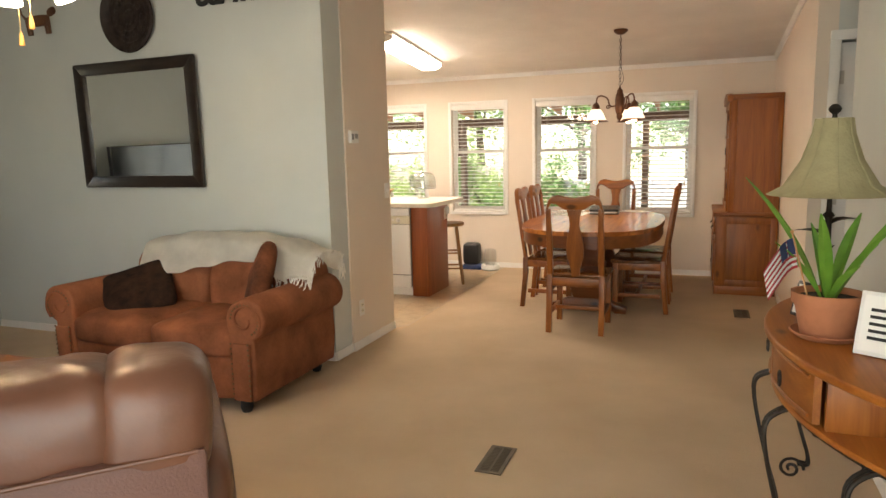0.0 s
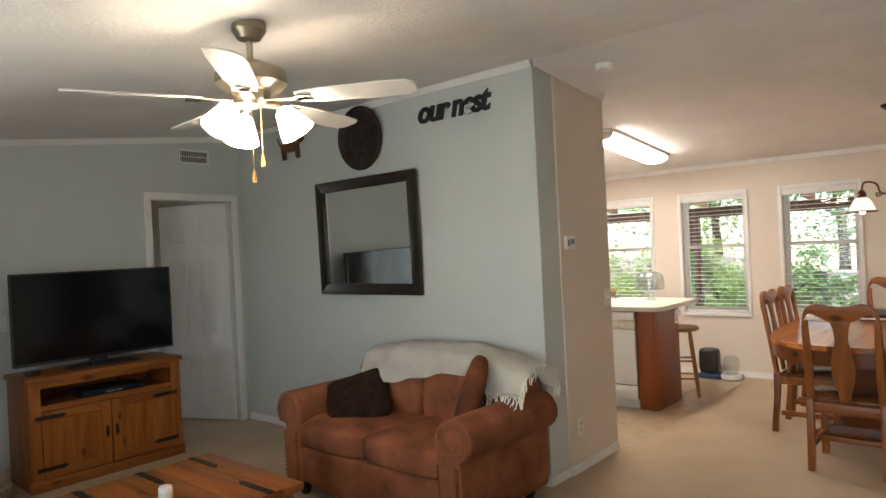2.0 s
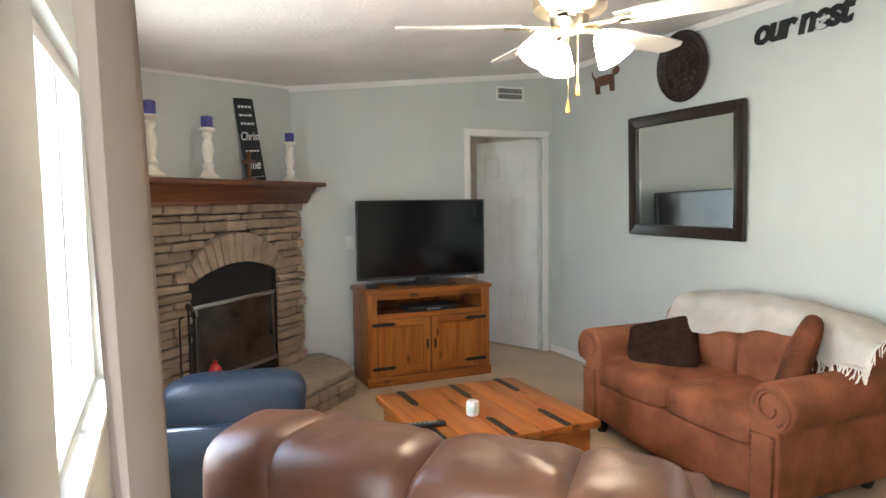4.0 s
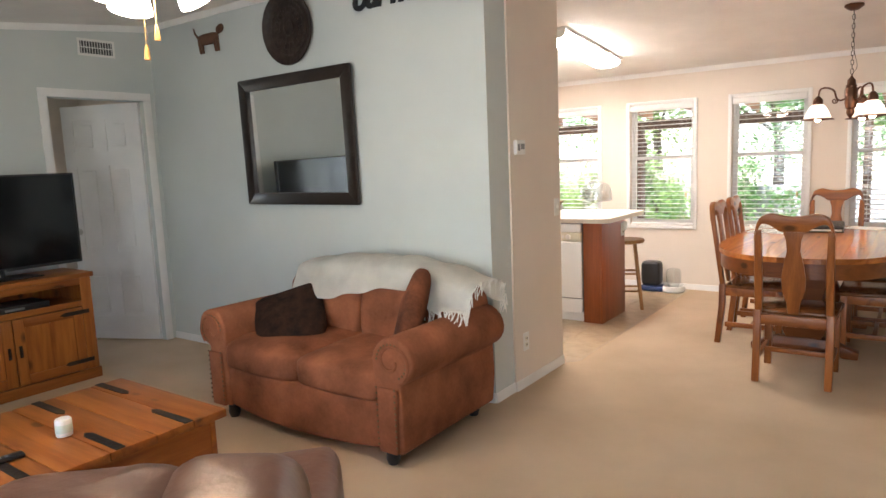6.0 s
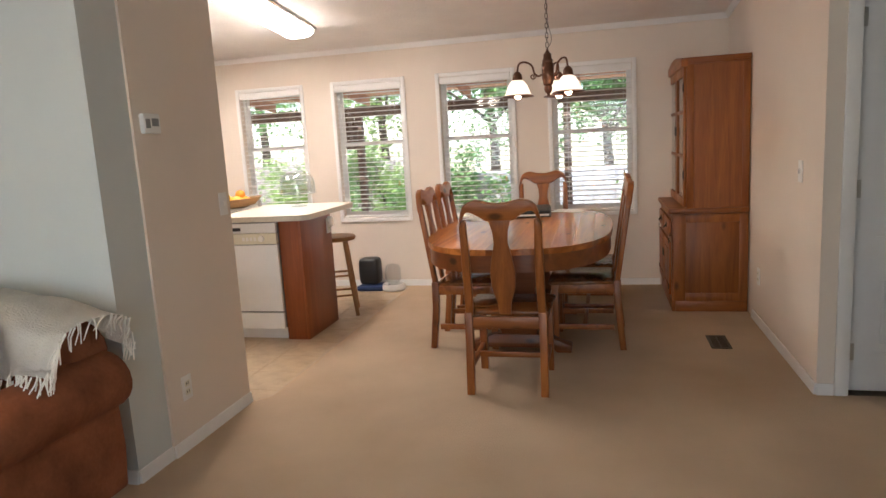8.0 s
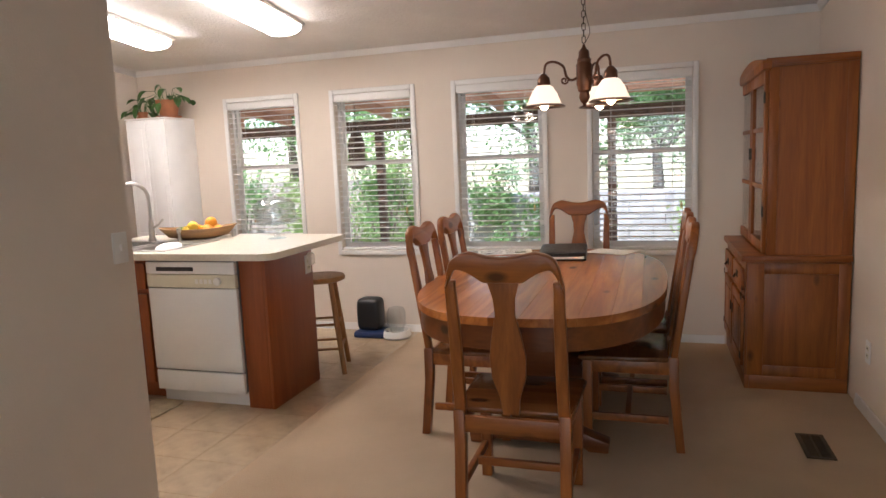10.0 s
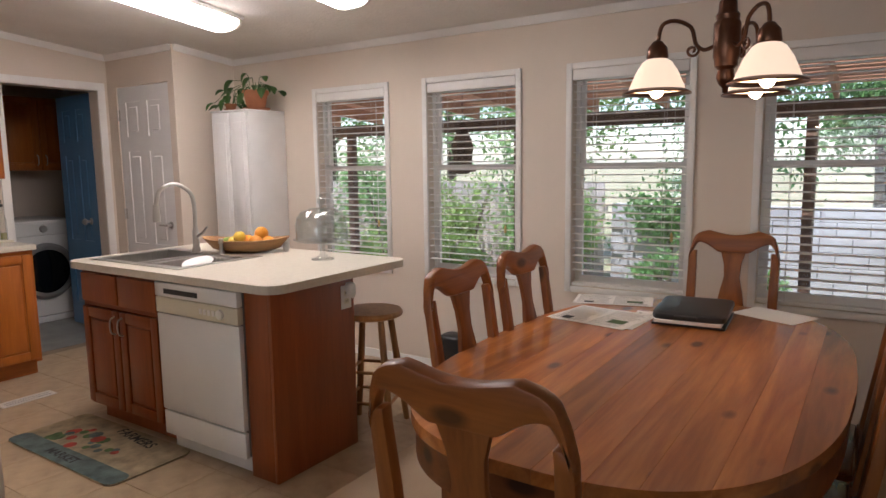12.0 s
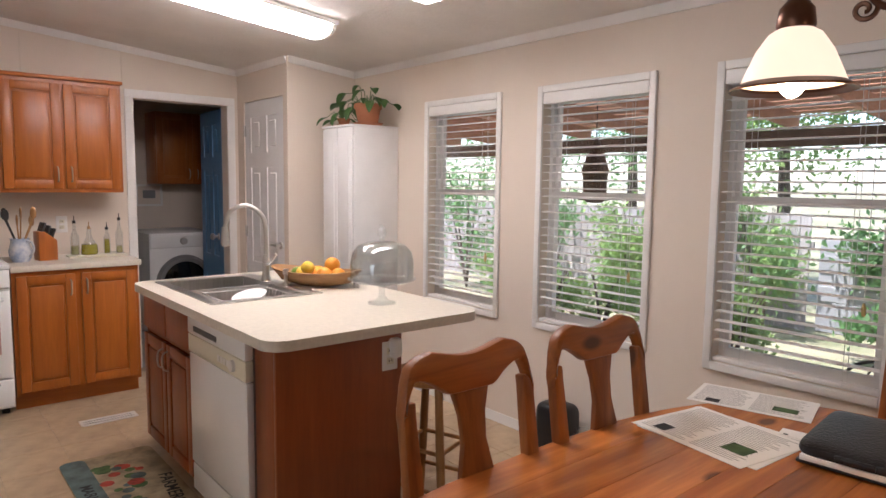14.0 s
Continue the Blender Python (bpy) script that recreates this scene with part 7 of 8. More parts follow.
pothos("pothos_plant", "leafy green plant in a terracotta pot on the cabinet", -2.0, -.19, 1.831, .095, .15, 18, .19, 5)
pothos("pothos_plant", "small leafy plant in a terracotta pot on the cabinet", -2.22, -.25, 1.831, .045, .06, 12, .13, 9)

# ---- laundry seen through the doorway ----
ws = thing("washing_machine", "white front-loading washing machine on a pedestal", "washing machine", -4.74, -.69, 0, 90)
part("pedestal", box(-.30, .30, -.35, .34, 0, .055, .006), M_WHITE_APPL, ws)
part("body", box(-.31, .31, -.36, .34, .06, .95, .02), M_WHITE_APPL, ws)
part("control_panel", box(-.30, .30, -.375, -.36, .81, .93, .006), M_WHITE_APPL, ws)
part("dial", xf(lathe([(0, 0), (.035, 0), (.03, .02), (0, .022)], 20), Matrix.Translation((0, -.375, .87)) @ Matrix.Rotation(radians(90), 4, "X")), M_NICKEL, ws)
part("door_ring", xf(lathe([(.20, 0), (.255, .0), (.262, .02), (.235, .045), (.20, .04)], 40), Matrix.Translation((0, -.362, .48)) @ Matrix.Rotation(radians(90), 4, "X")), M_GREY, ws, "grey door ring")
part("door_glass", xf(lathe([(0, .05), (.12, .045), (.205, .02), (.205, 0), (0, 0)], 40), Matrix.Translation((0, -.362, .48)) @ Matrix.Rotation(radians(90), 4, "X")), M_SCREEN, ws, "dark round door glass")
lc = thing("wall_cabinet", "dark maple laundry wall cabinet", "cabinet", -5.16, -.42, 0, 90, "wall cabinets")
part("carcass", box(-.36, .36, -.30, -.002, 1.40, 2.10, .003), M_OAK_Z, lc)
raised_door("door", -.35, -.004, 1.41, 2.09, -.302, lc, M_OAK_Z, (-.04, 1.5))
raised_door("door", .004, .35, 1.41, 2.09, -.302, lc, M_OAK_Z, (.04, 1.5))
hk = thing("wash_box", "white recessed washer hook-up box with a label", "wall box", -5.168, -.76, 1.28, 90)
part("frame", join(box(-.13, .13, -.012, 0, -.11, -.09), box(-.13, .13, -.012, 0, .09, .11), box(-.13, -.11, -.012, 0, -.09, .09), box(.11, .13, -.012, 0, -.09, .09)), M_PLASTIC_W, hk)
part("label_card", box(-.06, .06, -.006, -.001, -.03, .05), M_GREY, hk)
sh = thing("wire_shelf", "white wire shelf in the laundry", "shelf", -4.97, -1.50, 1.72)
for k in range(8):
    part("wire", tube([(-.17 + .045 * k, -.45, 0), (-.17 + .045 * k, .45, 0)], .003, 5), M_PLASTIC_W, sh)
for y in (-.4, 0, .4):
    part("bracket", tube([(-.195, y, -.18), (.14, y, -.004)], .004, 5), M_PLASTIC_W, sh)

# ---- things on the dining table ----
M_PAPER = mat("white_paper", (.84, .82, .78), .8, var=.02)
M_NEWS = mat("newsprint_ink", (.40, .39, .37), .9)
TZ = .7515


def sheet(name, label, x, y, rz, w, d, z, bars, seed, photo=True):
    s = thing(name, label, "paper", x, y, z, rz, "papers on the table")
    part("paper", box(-w / 2, w / 2, -d / 2, d / 2, 0, .0012), M_PAPER, s)
    rnd = random.Random(seed)
    k = 0
    yy = d / 2 - .02
    while yy > -d / 2 + .02 and bars:
        x0 = -w / 2 + .015
        for col in range(2):
            x1 = x0 + (w - .04) / 2 * rnd.uniform(.75, .98)
            part("print_line", box(x0, x1, yy - .0035, yy, .0012, .0015), M_NEWS, s)
            x0 += (w - .03) / 2 + .004
        yy -= .011
        k += 1
    if photo:
        part("photo", box(w * .18, w * .38, -d * .26, -d * .06, .0015, .0019), M_LEAFP, s, "small printed picture")
        part("photo", box(-w * .36, -w * .24, -d * .40, -d * .24, .0015, .0019), M_INK, s, "small printed picture")
    return s


sheet("newspaper", "folded newspaper page with printed pictures", 1.04, -1.01, -10, .36, .30, TZ, True, 1)
sheet("newspaper", "second newspaper page under the first", 1.05, -1.00, -4, .36, .30, TZ - .0013 + .0002, True, 2, False).location.z = TZ - .0012
sheet("printed_letter", "white printed letter lying on the table", .97, -.65, 14, .36, .22, TZ, True, 3)
sheet("blank_sheet", "blank white sheet beside the folder", 1.66, -.63, -25, .28, .20, TZ, False, 4, False)
sheet("small_card", "small printed card near the papers", 1.19, -.84, 8, .10, .06, TZ, False, 6, True)
M_BLKLEATHER = mat("black_leather", (.014, .012, .012), .35, var=.2, scale=12, bump=.3, bscale=120)
fo = thing("leather_portfolio", "black leather zip portfolio stuffed with papers", "portfolio", 1.385, -.86, TZ, 4)
part("lower_cover", box(-.19, .19, -.14, .14, 0, .014, .006), M_BLKLEATHER, fo)
part("paper_stack", box(-.175, .170, -.145, .13, .0145, .034, .002), M_PAPER, fo)
part("upper_cover", xf(soft(.39, .29, .045, .4, .22, 32, 10, .003, 1), Matrix.Translation((.0, .0, .058)) @ Matrix.Rotation(radians(4), 4, "X")), M_BLKLEATHER, fo)
part("strap", box(-.07, .05, -.150, -.135, .040, .062, .005), M_BLKLEATHER, fo)
fo.scale = (.74, 1.16, .75)

# ---- console table by the patio door ----
CT = thing("console_table", "bow-front pine console table on scrolled iron legs", "console table", 2.975, -5.09, 0, 0)
def bow(inset, half):
    R = 1.10
    cx = .616
    pts = []
    for k in range(25):
        y = -half + 2 * half * k / 24
        pts.append((cx - math.sqrt((R - inset) ** 2 - y * y), y))
    return [(-.002, -half), *pts, (-.002, half)]
part("top", xf(prism(bow(0, .73), .028, .008, 3), Matrix.Translation((0, 0, .732))), M_PINE_Y, CT)
part("bottom_board", xf(prism(bow(.03, .70), .020, .004), Matrix.Translation((0, 0, .545))), M_PINE_Y, CT)
part("back_board", box(-.02, -.004, -.68, .68, .565, .732), M_PINE_Y, CT)
for y in (-.66, -.40, .40, .66):
    xf_ = .616 - math.sqrt((1.10 - .045) ** 2 - y * y)
    part("divider", box(xf_ + .005, -.02, y - .014, y + .014, .565, .732, .002), M_PINE_Z, CT)
for y0, y1 in ((-.385, -.005), (.005, .385)):
    bm = bmesh.new()
    q = []
    for k in range(9):
        y = y0 + (y1 - y0) * k / 8
        x = .616 - math.sqrt((1.10 - .028) ** 2 - y * y)
        q.append([bm.verts.new((x, y, .572)), bm.verts.new((x, y, .726)), bm.verts.new((x + .02, y, .726)), bm.verts.new((x + .02, y, .572))])
    for a, b in zip(q, q[1:]):
        for k in range(4):
            bm.faces.new((a[k], a[(k + 1) % 4], b[(k + 1) % 4], b[k]))
    bm.faces.new(q[0])
    bm.faces.new(q[-1])
    d = part("drawer", bm, M_PINE_Y, CT)
    ym = (y0 + y1) / 2
    xm = .616 - math.sqrt((1.10 - .022) ** 2 - ym * ym)
    part("ring_pull", tube([(xm - .010, ym + .024 * math.cos(t * .524), .642 + .024 * math.sin(t * .524)) for t in range(12)], .004, 6, True), M_IRON, d, "black iron ring pull")
    for ya, yb, za, zb in ((y0 + .02, y1 - .02, .585, .595), (y0 + .02, y1 - .02, .703, .713)):
        part("moulding", tube([(.616 - math.sqrt((1.10 - .026) ** 2 - (ya + (yb - ya) * k / 8) ** 2), ya + (yb - ya) * k / 8, (za + zb) / 2) for k in range(9)], .006, 6), M_PINE_Y, d)
for y, s in ((-.58, -1), (.58, 1), (-.18, -1), (.18, 1)):
    xl = .616 - math.sqrt((1.10 - .06) ** 2 - y * y)
    for dy in (0, .028):
        part("leg", tube(curve_pts([(xl + .05, y + dy, .545), (xl - .04, y + s * .02 + dy, .53), (xl - .085, y + s * .04 + dy, .46), (xl - .04, y + s * .02 + dy, .22), (xl + .01, y + dy, .03), (xl - .03, y + s * .01 + dy, .006)], 26), .0075, 8), M_IRON, CT, "bent wrought iron leg")
    part("scroll", tube([(xl + .05 + .045 * (1 - t / 32) * math.cos(t * .38), y, .17 + .045 * (1 - t / 32) * math.sin(t * .38)) for t in range(28)], .006, 6), M_IRON, CT)
part("rail", tube([(.616 - math.sqrt((1.10 - .05) ** 2 - (-.66 + 1.32 * k / 16) ** 2), -.66 + 1.32 * k / 16, .536) for k in range(17)], .008, 8), M_IRON, CT)
for y in (-.58, .58):
    part("rear_leg", tube([(-.03, y, .545), (-.05, y, .25), (-.03, y, .006)], .008, 8), M_IRON, CT)
CZ = .761
lp = thing("table_lamp", "table lamp with pleated cream shade and iron base", "table lamp", 2.74, -4.61, CZ)
part("base", lathe([(0, 0), (.075, 0), (.078, .012), (.05, .025), (.02, .04), (.014, .09), (.026, .12), (.014, .15), (.012, .33), (.022, .345), (.010, .36), (.008, .44), (0, .44)], 24), M_IRON, lp)
for k in range(3):
    a = 2.1 * k + .4
    part("iron_leaf", xf(leaf(.12, .05, .6), Matrix.Translation((0, 0, .30 - .05 * k)) @ Matrix.Rotation(a, 4, "Z") @ Matrix.Rotation(radians(-40), 4, "Y")), M_IRON, lp)
M_LSHADE = mat("cream_pleated_shade", (.36, .32, .18), .85, var=.05, scale=20, bump=.3, bscale=80)
bm = lathe([(.062, .72), (.072, .66), (.105, .56), (.165, .46), (.225, .425), (.220, .424), (.160, .455), (.10, .552), (.067, .655), (.057, .72)], 40)
sh_ = part("shade", bm, M_LSHADE, lp, "flared cream fabric shade")
for k in range(8):
    a = k * math.pi / 4
    part("rib", tube([(r * math.cos(a), r * math.sin(a), z) for r, z in ((.064, .72), (.074, .66), (.107, .56), (.167, .46), (.226, .426))], .003, 5), M_LSHADE, sh_)
part("finial", xf(lathe([(0, .72), (.010, .72), (.008, .735), (.020, .745), (.024, .757), (.012, .772), (0, .775)], 14), Matrix.Identity(4)), M_IRON, lp)
part("harp", tube(curve_pts([(0, -.02, .43), (0, -.06, .58), (0, 0, .72), (0, .06, .58), (0, .02, .43)], 24), .003, 6), M_IRON, lp)
# potted strap-leaf plant
pl = thing("potted_plant", "strap-leaved green plant in a terracotta pot with saucer", "potted plant", 2.66, -5.18, CZ)
part("saucer", lathe([(0, 0), (.085, 0), (.108, .018), (.104, .022), (.08, .008), (0, .008)], 30), M_TERRA, pl)
part("pot", lathe([(0, .008), (.075, .008), (.098, .115), (.106, .115), (.108, .150), (.098, .150), (.092, .12), (0, .12)], 32), M_TERRA, pl)
part("soil", lathe([(0, .132), (.096, .13), (0, .128)], 20), M_SOIL, pl)
M_ALOE = leaf_mat("light_green_strap_leaf", (.14, .30, .035), (.07, .19, .02))
rnd = random.Random(21)
for a, l, tlt, w in ((170, .46, 68, .045), (10, .52, 62, .045), (60, .34, 60, .04), (250, .33, 72, .04), (110, .26, 75, .035), (320, .30, 66, .04), (200, .25, 60, .035), (285, .22, 50, .035), (35, .24, 55, .03)):
    part("leaf", xf(leaf(l, w, .16, .35, 9), Matrix.Translation((.02 * math.cos(radians(a)), .02 * math.sin(radians(a)), .12)) @ Matrix.Rotation(radians(a), 4, "Z") @ Matrix.Rotation(radians(-tlt), 4, "Y")), M_ALOE, pl)
# small flag stuck in the pot
fl = thing("small_flag", "small striped flag on a wooden stick in the pot", "flag", 2.577, -5.25, .885)
part("stick", join(tube([(.02, 0, 0), (-.035, .02, .22)], .003, 6), xf(soft(.012, .012, .012, 1, 1, 8, 6), Matrix.Translation((-.036, .02, .225)))), M_STOOL, fl)
M_FR, M_FW, M_FB = mat("flag_red", (.42, .04, .05), .8), mat("flag_white", (.75, .74, .72), .8), mat("flag_blue", (.035, .05, .14), .8)
def flag_patch(u0, u1, v0, v1, off=0):
    bm = bmesh.new()
    g = []
    for i in range(7):
        u = u0 + (u1 - u0) * i / 6
        row = []
        for v in (v0, v1):
            row.append(bm.verts.new((-.032 - .085 * u + .018 * v, .018 - .05 * u + .012 * math.sin(u * 7) - off, .205 - .095 * v - .085 * u * u - .02 * u)))
        g.append(row)
    for a, b in zip(g, g[1:]):
        bm.faces.new((a[0], a[1], b[1], b[0]))
    bmesh.ops.solidify(bm, geom=bm.faces[:], thickness=.0008)
    return bm
for k in range(11):
    part("stripe", flag_patch(0, 1, k / 11, (k + 1) / 11), M_FR if k % 2 == 0 else M_FW, fl)
part("canton", flag_patch(0, .48, 0, .54, .0016), M_FB, fl)
for name_, x, y, rz, w, h, lab in (("photo_frame", 2.615, -4.93, -60, .09, .13, "small dark framed print leaning behind the pot"), ("framed_print", 2.77, -5.39, -32, .15, .19, "white framed quote card on the console")):
    f = thing(name_, lab, "picture frame", x, y, CZ + .002, rz)
    f.matrix_basis = pose(x, y, CZ + .002, 0, 0, rz) @ pose(0, 0, 0, -14)
    part("frame", box(-w / 2, w / 2, -.008, .008, 0, h, .003), M_DARKWOOD if name_ == "photo_frame" else M_PLASTIC_W, f)
    part("print", box(-w / 2 + .012, w / 2 - .012, -.010, -.008, .012, h - .012), M_PAPER, f)
    for k in range(5):
        part("print_line", box(-w * .28, w * (.10 + .05 * (k % 3)), -.0108, -.010, h * (.25 + .11 * k), h * (.30 + .11 * k)), M_INK, f)
    part("easel", box(-.01, .01, .008, .05, 0, .006), M_BLACK, f)

# ---- outdoors ----
M_GROUND = mat("dry_garden_ground", (.30, .26, .18), .95, var=.3, scale=.8, bump=.5, bscale=12, color2=(.10, .13, .05))
M_CONC = mat("patio_concrete", (.58, .56, .52), .85, var=.1, scale=2, bump=.2, bscale=60)
M_BLOCK = mat("grey_block_wall", (.31, .315, .32), .9, var=.1, scale=3, bump=.4, bscale=50, island=.05)
M_FENCE = mat("weathered_grey_boards", (.34, .31, .29), .85, var=.2, scale=5, stretch=(6, 6, .6), bump=.3, island=.15)
M_CEDAR = wood("red_brown_patio_boards", (.62, .34, .22), (.48, .25, .155), "X", .6, .7, False, 0)
M_POST = mat("dark_brown_post", (.15, .095, .065), .8, var=.2, scale=6, stretch=(4, 4, .5))
def foliage(name, c, back):
    """Leaf surface: diffuse, with light coming through from behind."""
    m = mat(name, c, .6, var=.3, scale=2.5, color2=tuple(v * .5 for v in c), bump=.1)
    N, L = m.node_tree.nodes, m.node_tree.links
    tl, mx = N.new("ShaderNodeBsdfTranslucent"), N.new("ShaderNodeMixShader")
    tl.inputs["Color"].default_value = (*back, 1)
    mx.inputs["Fac"].default_value = .5
    L.new(N["Principled BSDF"].outputs["BSDF"], mx.inputs[1])
    L.new(tl.outputs["BSDF"], mx.inputs[2])
    L.new(mx.outputs["Shader"], N["Material Output"].inputs["Surface"])
    return m


M_LEAF = foliage("sunlit_leaves", (.12, .23, .085), (.24, .44, .16))
M_LEAF2 = foliage("yellow_green_leaves", (.18, .29, .09), (.36, .52, .17))
M_BARK = mat("grey_brown_bark", (.10, .075, .055), .9, var=.3, scale=6, bump=.9, bscale=30)
M_BLOSSOM = mat("pink_blossom", (.50, .18, .24), .7, var=.2)

me = bpy.data.meshes.new("ground")
me.from_pydata([(-400, -400, -.55), (400, -400, -.55), (400, 400, -.55), (-400, 400, -.55)], [], [(0, 1, 2, 3)])
me.materials.append(M_GROUND)
tagged(new("ground", me), "dry garden ground with patches of grass", "ground", "", "structure")
setting("patio", box(-6, 7, .14, 3.9, -.60, -.45, .01), M_CONC, "grey concrete patio slab", "patio")
setting("porch", box(.4, 3.6, -10.2, -7.64, -.60, -.05, .01), M_CONC, "grey concrete porch outside the sliding door", "porch")
# unseen roof and posts, added to block direct sun at the patio door
setting("porch_roof", box(-.2, 4.2, -10.4, -7.64, 2.35, 2.45), M_CEDAR, "unseen brown boarded roof added to keep sun off the patio door", "roof")
for x in (-.1, 4.1):
    setting("porch_post_%s" % ("west" if x < 0 else "east"), box(x - .06, x + .06, -10.3, -10.18, -.55, 2.35, .005), M_POST, "dark brown porch post", "post")
setting("foundation", box(-5.5, 5.0, Y_S - .14, .14, -.58, -.13), M_CONC, "grey skirting under the house", "skirting")
setting("house_roof", box(-5.8, 5.2, Y_S - .3, .3, 2.91, 3.02), M_FENCE, "flat grey roof over the house", "roof")
# the hole continues the added bedroom window's opening
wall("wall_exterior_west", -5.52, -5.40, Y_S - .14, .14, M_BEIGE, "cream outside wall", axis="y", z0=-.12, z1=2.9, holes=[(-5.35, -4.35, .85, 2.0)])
wall("wall_exterior_east", 4.80, 4.92, Y_S - .14, .14, M_BEIGE, "cream outside wall", axis="y", z0=-.12, z1=2.9)
wall("wall_exterior_north_west", -5.40, X_W - .12, .10, .14, M_BEIGE, "cream outside wall")
wall("wall_exterior_north_east", X_E + .12, 4.80, .10, .14, M_BEIGE, "cream outside wall")
wall("wall_exterior_south_west", -5.40, X_TV - .12, Y_S - .14, Y_S, M_BEIGE, "cream outside wall")
wall("wall_exterior_south_east", X_LE + .12, 4.80, Y_S - .14, Y_S, M_BEIGE, "cream outside wall")

# patio cover
pc = thing("patio_cover", "red-brown wooden patio cover on dark posts", "patio cover")
PY1, PZ0, PZ1 = 3.45, 2.28, 1.98
pm = Matrix.Rotation(-math.atan2(PZ0 - PZ1, PY1 - .14), 4, "X")
n = 22
for k in range(n):
    y0, y1 = (PY1 + .2 - .14) * k / n, (PY1 + .2 - .14) * (k + 1) / n - .022
    part("roof_board", xf(box(-5.6, 6.6, y0, y1, .14, .16), Matrix.Translation((0, .15, PZ0)) @ pm), M_CEDAR, pc)
for k in range(16):
    x = -5.4 + .78 * k
    part("rafter", xf(box(x - .02, x + .02, 0, PY1 + .05, .0, .139), Matrix.Translation((0, .15, PZ0)) @ pm), M_CEDAR, pc)
part("beam", box(-5.5, 6.5, PY1 - .06, PY1 + .03, 1.80, 1.95, .004), M_POST, pc)
for x in (-4.22, -1.60, 1.45, 4.3):
    part("post", box(x - .05, x + .05, PY1 - .065, PY1 + .035, -.45, 1.799, .005), M_POST, pc)

# block wall and board fence
bw = tagged(new("block_wall"), "grey concrete block garden wall", "garden wall", "", "structure")
bk0 = None
for r in range(6):
    for c in range(22):
        x = -1.7 + c * .405 + (.2 if r % 2 else 0)
        m = Matrix.Translation((x, 7.0, -.55 + .213 * r))
        if bk0 is None:
            bk0 = part("block", box(.004, .401, 0, .19, .003, .210, .006, 1), M_BLOCK, bw, "", False)
            bk0.matrix_basis = m
        else:
            again(bk0, m, bw)
part("wall_core", box(-1.7, 7.4, .03 + 7, 7.16, -.55, .72), M_BLOCK, bw)
fn = tagged(new("board_fence"), "weathered grey board fence", "fence", "", "structure")
b0 = None
for k in range(70):
    m = Matrix.Translation((-12 + .146 * k, 6.9, -.55))
    if b0 is None:
        b0 = part("board", box(0, .14, 0, .02, 0, 1.62, .003, 1), M_FENCE, fn, "", False)
        b0.matrix_basis = m
    else:
        again(b0, m, fn)
part("rail", box(-12, -1.75, 6.92, 6.97, .6, .69), M_FENCE, fn)


def leaves(cx, cy, cz, rx, ry, rz, count, size, seed):
    """Many small leaf quads scattered through an uneven clumped volume."""
    r = np.random.RandomState(seed)
    clumps = r.normal(0, .45, (max(6, count // 160), 3))
    who = r.randint(0, len(clumps), count)
    p = clumps[who] + r.normal(0, .20, (count, 3))
    p = p * np.array([rx, ry, rz]) + np.array([cx, cy, cz])
    v, f = [], []
    a = r.normal(0, 1, (count, 3))
    a /= np.linalg.norm(a, axis=1)[:, None]
    b = np.cross(a, r.normal(0, 1, (count, 3)))
    b /= np.linalg.norm(b, axis=1)[:, None]
    s = size * r.uniform(.6, 1.3, count)
    for i in range(count):
        k = len(v)
        u, w = a[i] * s[i], b[i] * s[i] * .5
        q = p[i]
        v += [q - u, q + w * .9, q + u, q - w * .9]
        f.append((k, k + 1, k + 2, k + 3))
    return v, f


def leafy(name, vf, m, parent=None, kind=""):
    me = bpy.data.meshes.new(name)
    me.from_pydata([tuple(q) for q in vf[0]], [], vf[1])
    me.materials.append(m)
    ob = new(name, me)
    if parent is not None:
        ob.parent = parent
    return tagged(ob, "", "", "", kind)


def shrub(x, y, rx, ry, h, m, seed, label, count=1500, size=.055):
    s = thing("shrub", label, "shrub", x, y, -.55)
    rnd = random.Random(seed)
    for k in range(5):
        a = rnd.uniform(0, 6.28)
        part("stem", tube([(0, 0, 0), (.3 * rx * math.cos(a), .3 * ry * math.sin(a), h * .5), (.6 * rx * math.cos(a), .6 * ry * math.sin(a), h * .85)], [.02, .013, .006], 6), M_BARK, s)
    leafy("crown", leaves(0, 0, h * .55, rx, ry, h * .45, count, size, seed), m, s)
    return s


def tree(x, y, h, r, m, seed, label, count=11000, size=.062):
    t = thing("tree", label, "tree", x, y, -.55)
    rnd = random.Random(seed)
    part("trunk", tube([(0, 0, 0), (.05, .02, h * .3), (-.04, .05, h * .6), (.03, 0, h * .8)], [.14, .11, .07, .03], 10), M_BARK, t)
    for k in range(7):
        a, z0 = rnd.uniform(0, 6.28), h * rnd.uniform(.35, .65)
        part("limb", tube([(0, 0, z0), (.5 * r * math.cos(a), .5 * r * math.sin(a), z0 + h * .14), (.9 * r * math.cos(a), .9 * r * math.sin(a), z0 + h * .22)], [.05, .03, .012], 7), M_BARK, t)
    leafy("crown", leaves(0, 0, h * .72, r, r, h * .30, count, size, seed), m, t)
    return t


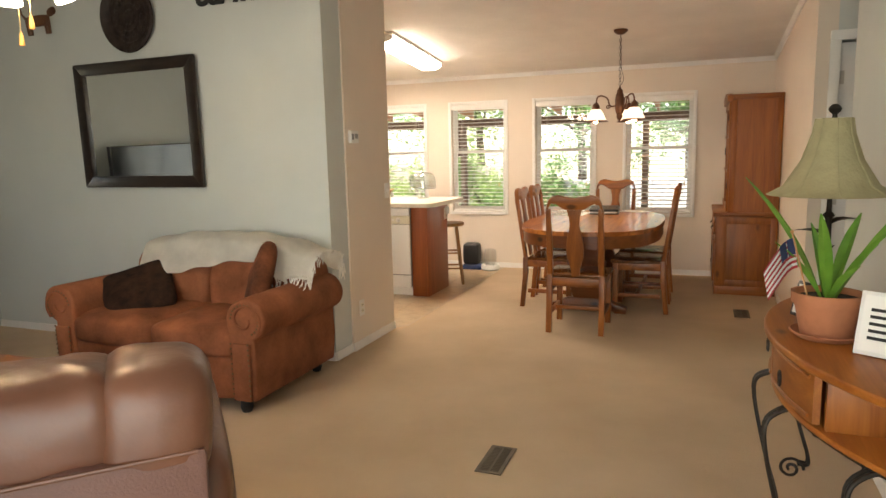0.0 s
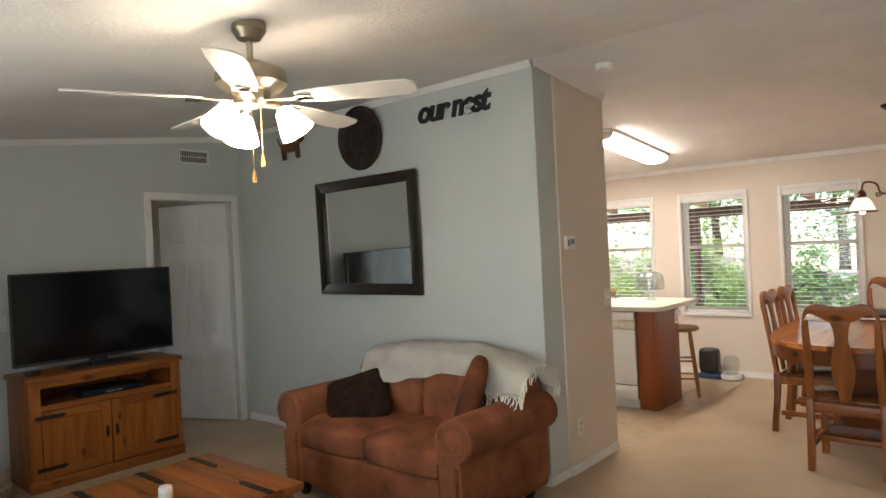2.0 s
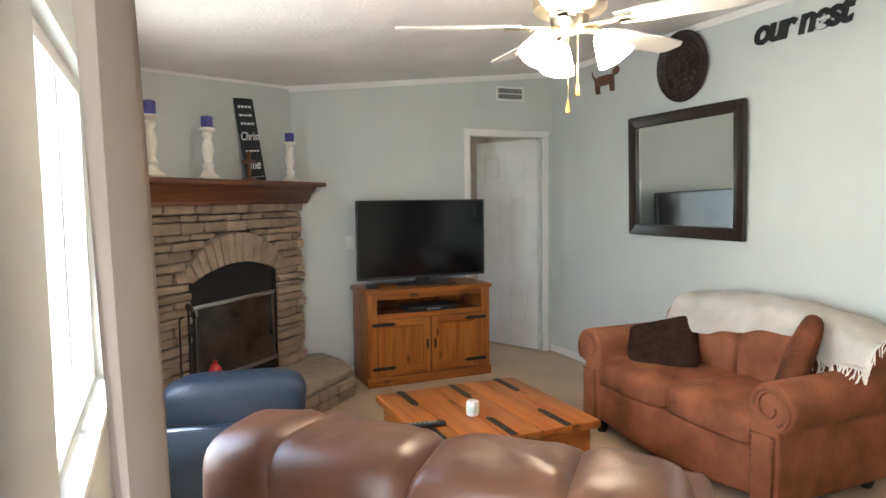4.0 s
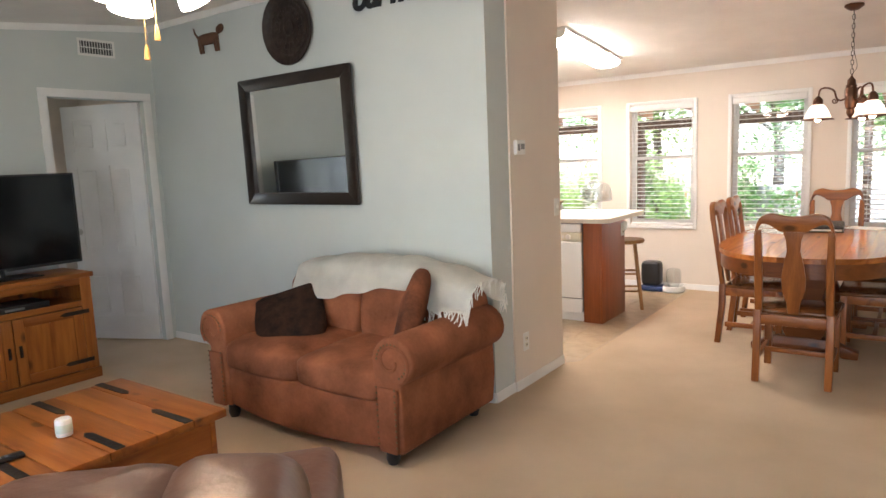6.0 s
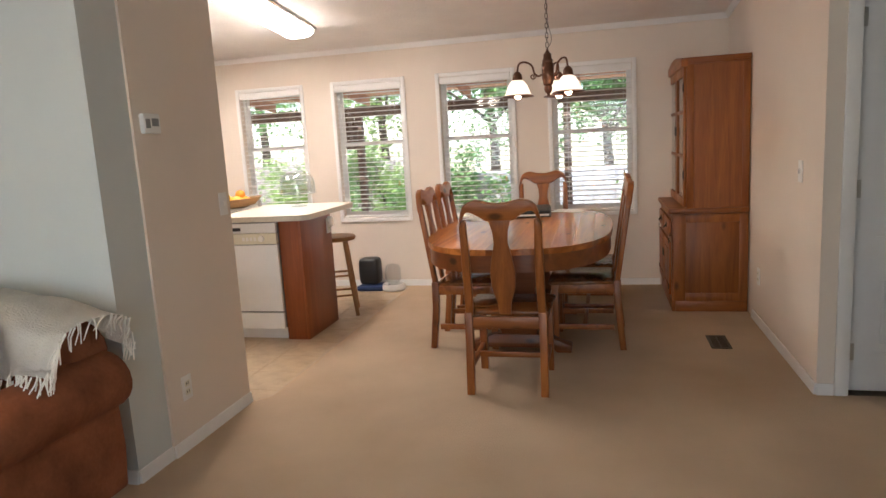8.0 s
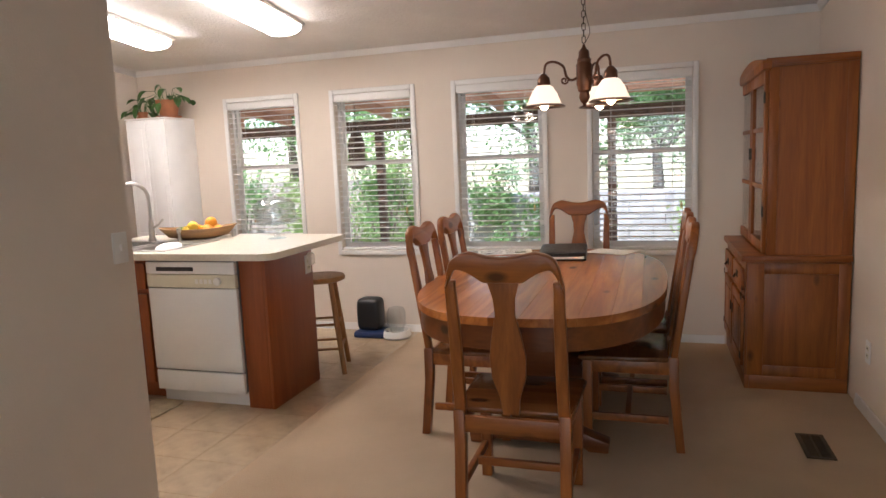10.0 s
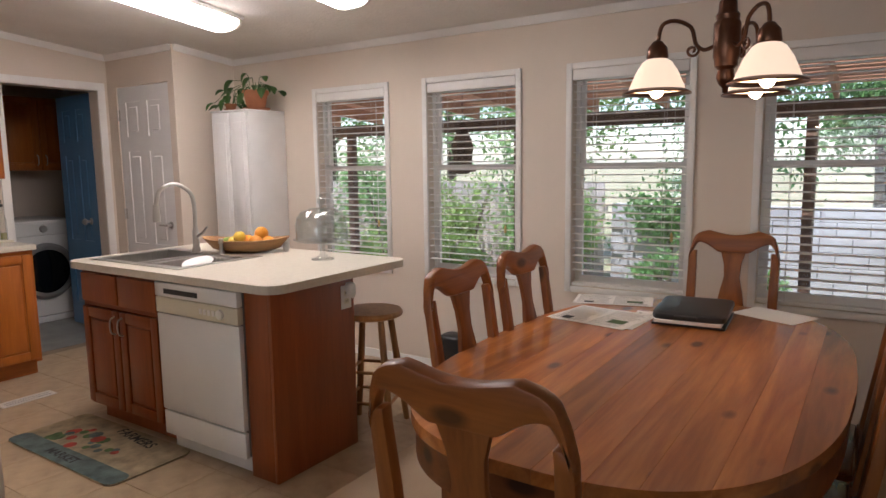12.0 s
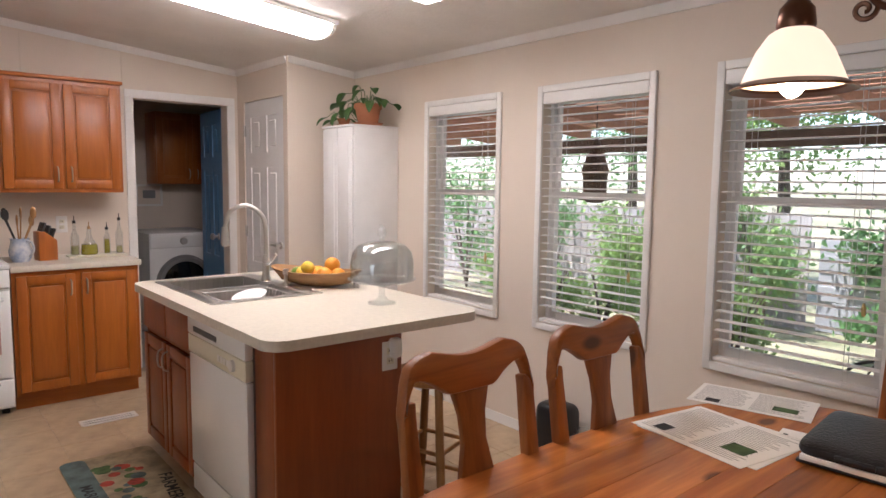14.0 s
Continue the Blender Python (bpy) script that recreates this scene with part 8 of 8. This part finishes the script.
k = 0
for x, y, rx, ry, h, m in ((-5.6, 5.9, .9, .6, 2.3, M_LEAF), (-4.0, 6.1, .9, .6, 1.9, M_LEAF2), (-2.6, 5.8, .9, .7, 2.2, M_LEAF), (-2.1, 6.3, .8, .5, 2.0, M_LEAF2), (2.9, 6.4, .6, .4, 1.2, M_LEAF2), (-7.4, 5.6, 1.1, .8, 2.6, M_LEAF)):
    shrub(x, y, rx, ry, h, m, 30 + k, "dense sunlit green shrub against the fence", 1900)
    k += 1
for x in (-5.2, -4.3, -3.4, -2.5, -1.6):
    shrub(x, 4.45, .55, .32, .95, M_LEAF2, 60 + k, "low clipped sunlit hedge plant beside the patio", 1500, .04)
    k += 1
for x in (-.4, .6, 3.6, 4.8):
    shrub(x, 5.6, .45, .3, .7, M_LEAF, 70 + k, "low leafy garden plant", 600, .05)
    k += 1
for x, y, h, r, m in ((-6.5, 9.5, 6.2, 2.2, M_LEAF), (-3.2, 9.2, 5.4, 2.0, M_LEAF2), (-.6, 9.6, 5.2, 1.9, M_LEAF), (2.0, 8.8, 4.4, 1.4, M_LEAF), (4.8, 9.5, 5.5, 2.0, M_LEAF2), (7.6, 9.2, 5.2, 2.0, M_LEAF), (-9.6, 8.8, 6.0, 2.3, M_LEAF)):
    tree(x, y, h, r, m, 90 + k, "leafy sunlit tree behind the garden wall")
    k += 1
# unseen trees south of the house, added as a backdrop for the television's reflection
for x, y, h, r in ((-5, -17, 6, 2.6), (0, -18, 6.5, 2.8), (5, -17, 6, 2.6), (9, -16, 6, 2.4)):
    tree(x, y, h, r, M_LEAF, 120 + k, "unseen leafy tree added out front for reflections", 3000, .12)
    k += 1
# climbing vine trained on the middle of the fence
leafy_v = thing("climbing_vine", "climbing vine hanging over the garden wall", "vine", -.7, 6.75, -.55)
leafy("foliage", leaves(0, 0, 1.15, .85, .18, .55, 1500, .06, 333), M_LEAF, leafy_v)
part("vine_stem", tube([(0, .05, 0), (.05, .03, .6), (-.1, .02, 1.2), (.3, 0, 1.5)], [.03, .025, .015, .006], 7), M_BARK, leafy_v)
fw = thing("flower_bed", "pink flowering ground plants by the patio", "flowers", 1.1, 4.9, -.55)
leafy("foliage", leaves(0, 0, .15, 1.3, .3, .14, 900, .045, 335), M_LEAF, fw)
leafy("blossoms", leaves(0, -.05, .24, 1.3, .3, .10, 240, .03, 336), M_BLOSSOM, fw)

# wire garden chair on the patio
gc = thing("garden_chair", "dark wire garden chair on the patio", "garden chair", .80, 1.35, -.45, 200)
part("back_frame", tube(curve_pts([(-.24, 0, .42), (-.25, -.05, .75), (-.16, -.08, .90), (0, -.085, .93), (.16, -.08, .90), (.25, -.05, .75), (.24, 0, .42)], 30), .010, 8), M_IRON, gc)
for x in (-.12, 0, .12):
    part("back_wire", tube(curve_pts([(x, -.01, .44), (x * 1.6, -.06, .66), (x * .6, -.08, .91)], 12), .006, 6), M_IRON, gc)
part("seat", lathe([(0, .43), (.22, .43), (.24, .44), (.22, .45), (0, .45)], 24), M_IRON, gc)
for sx in (-1, 1):
    for y in (-.15, .18):
        part("leg", tube([(sx * .18, y, .43), (sx * .21, y * 1.2, .006)], .010, 8), M_IRON, gc)

# dark hanging feeder outside the second window
hf = thing("hanging_feeder", "dark bronze bird feeder hanging under the patio cover", "bird feeder", -.645, .60, 1.33)
part("cage", lathe([(0, 0), (.05, .005), (.07, .03), (.075, .16), (.085, .20), (.06, .28), (.03, .36), (.012, .40), (0, .40)], 20), M_POST, hf)
part("hanger", tube([(0, 0, .40), (0, 0, .915)], .003, 6), M_IRON, hf)
part("perch", lathe([(0, .02), (.10, .018), (.105, .03), (0, .034)], 20), M_POST, hf)

# kitchen vinyl tiles
kf = bpy.data.objects["kitchen_floor"]
t0 = None
TS = .3048
for i in range(11):
    for j in range(13):
        x, y = .1 - TS * (i + 1), -TS * (j + 1)
        if x < X_W - .2 or y < Y_RIDGE + .0:
            continue
        if t0 is None:
            t0 = part("tile", box(.001, TS - .001, .001, TS - .001, 0, .0040, .0008, 1), M_VINYL, kf, "", False)
            t0.matrix_basis = Matrix.Translation((x, y, -.0045))
        else:
            again(t0, Matrix.Translation((x, y, -.0045)), kf)
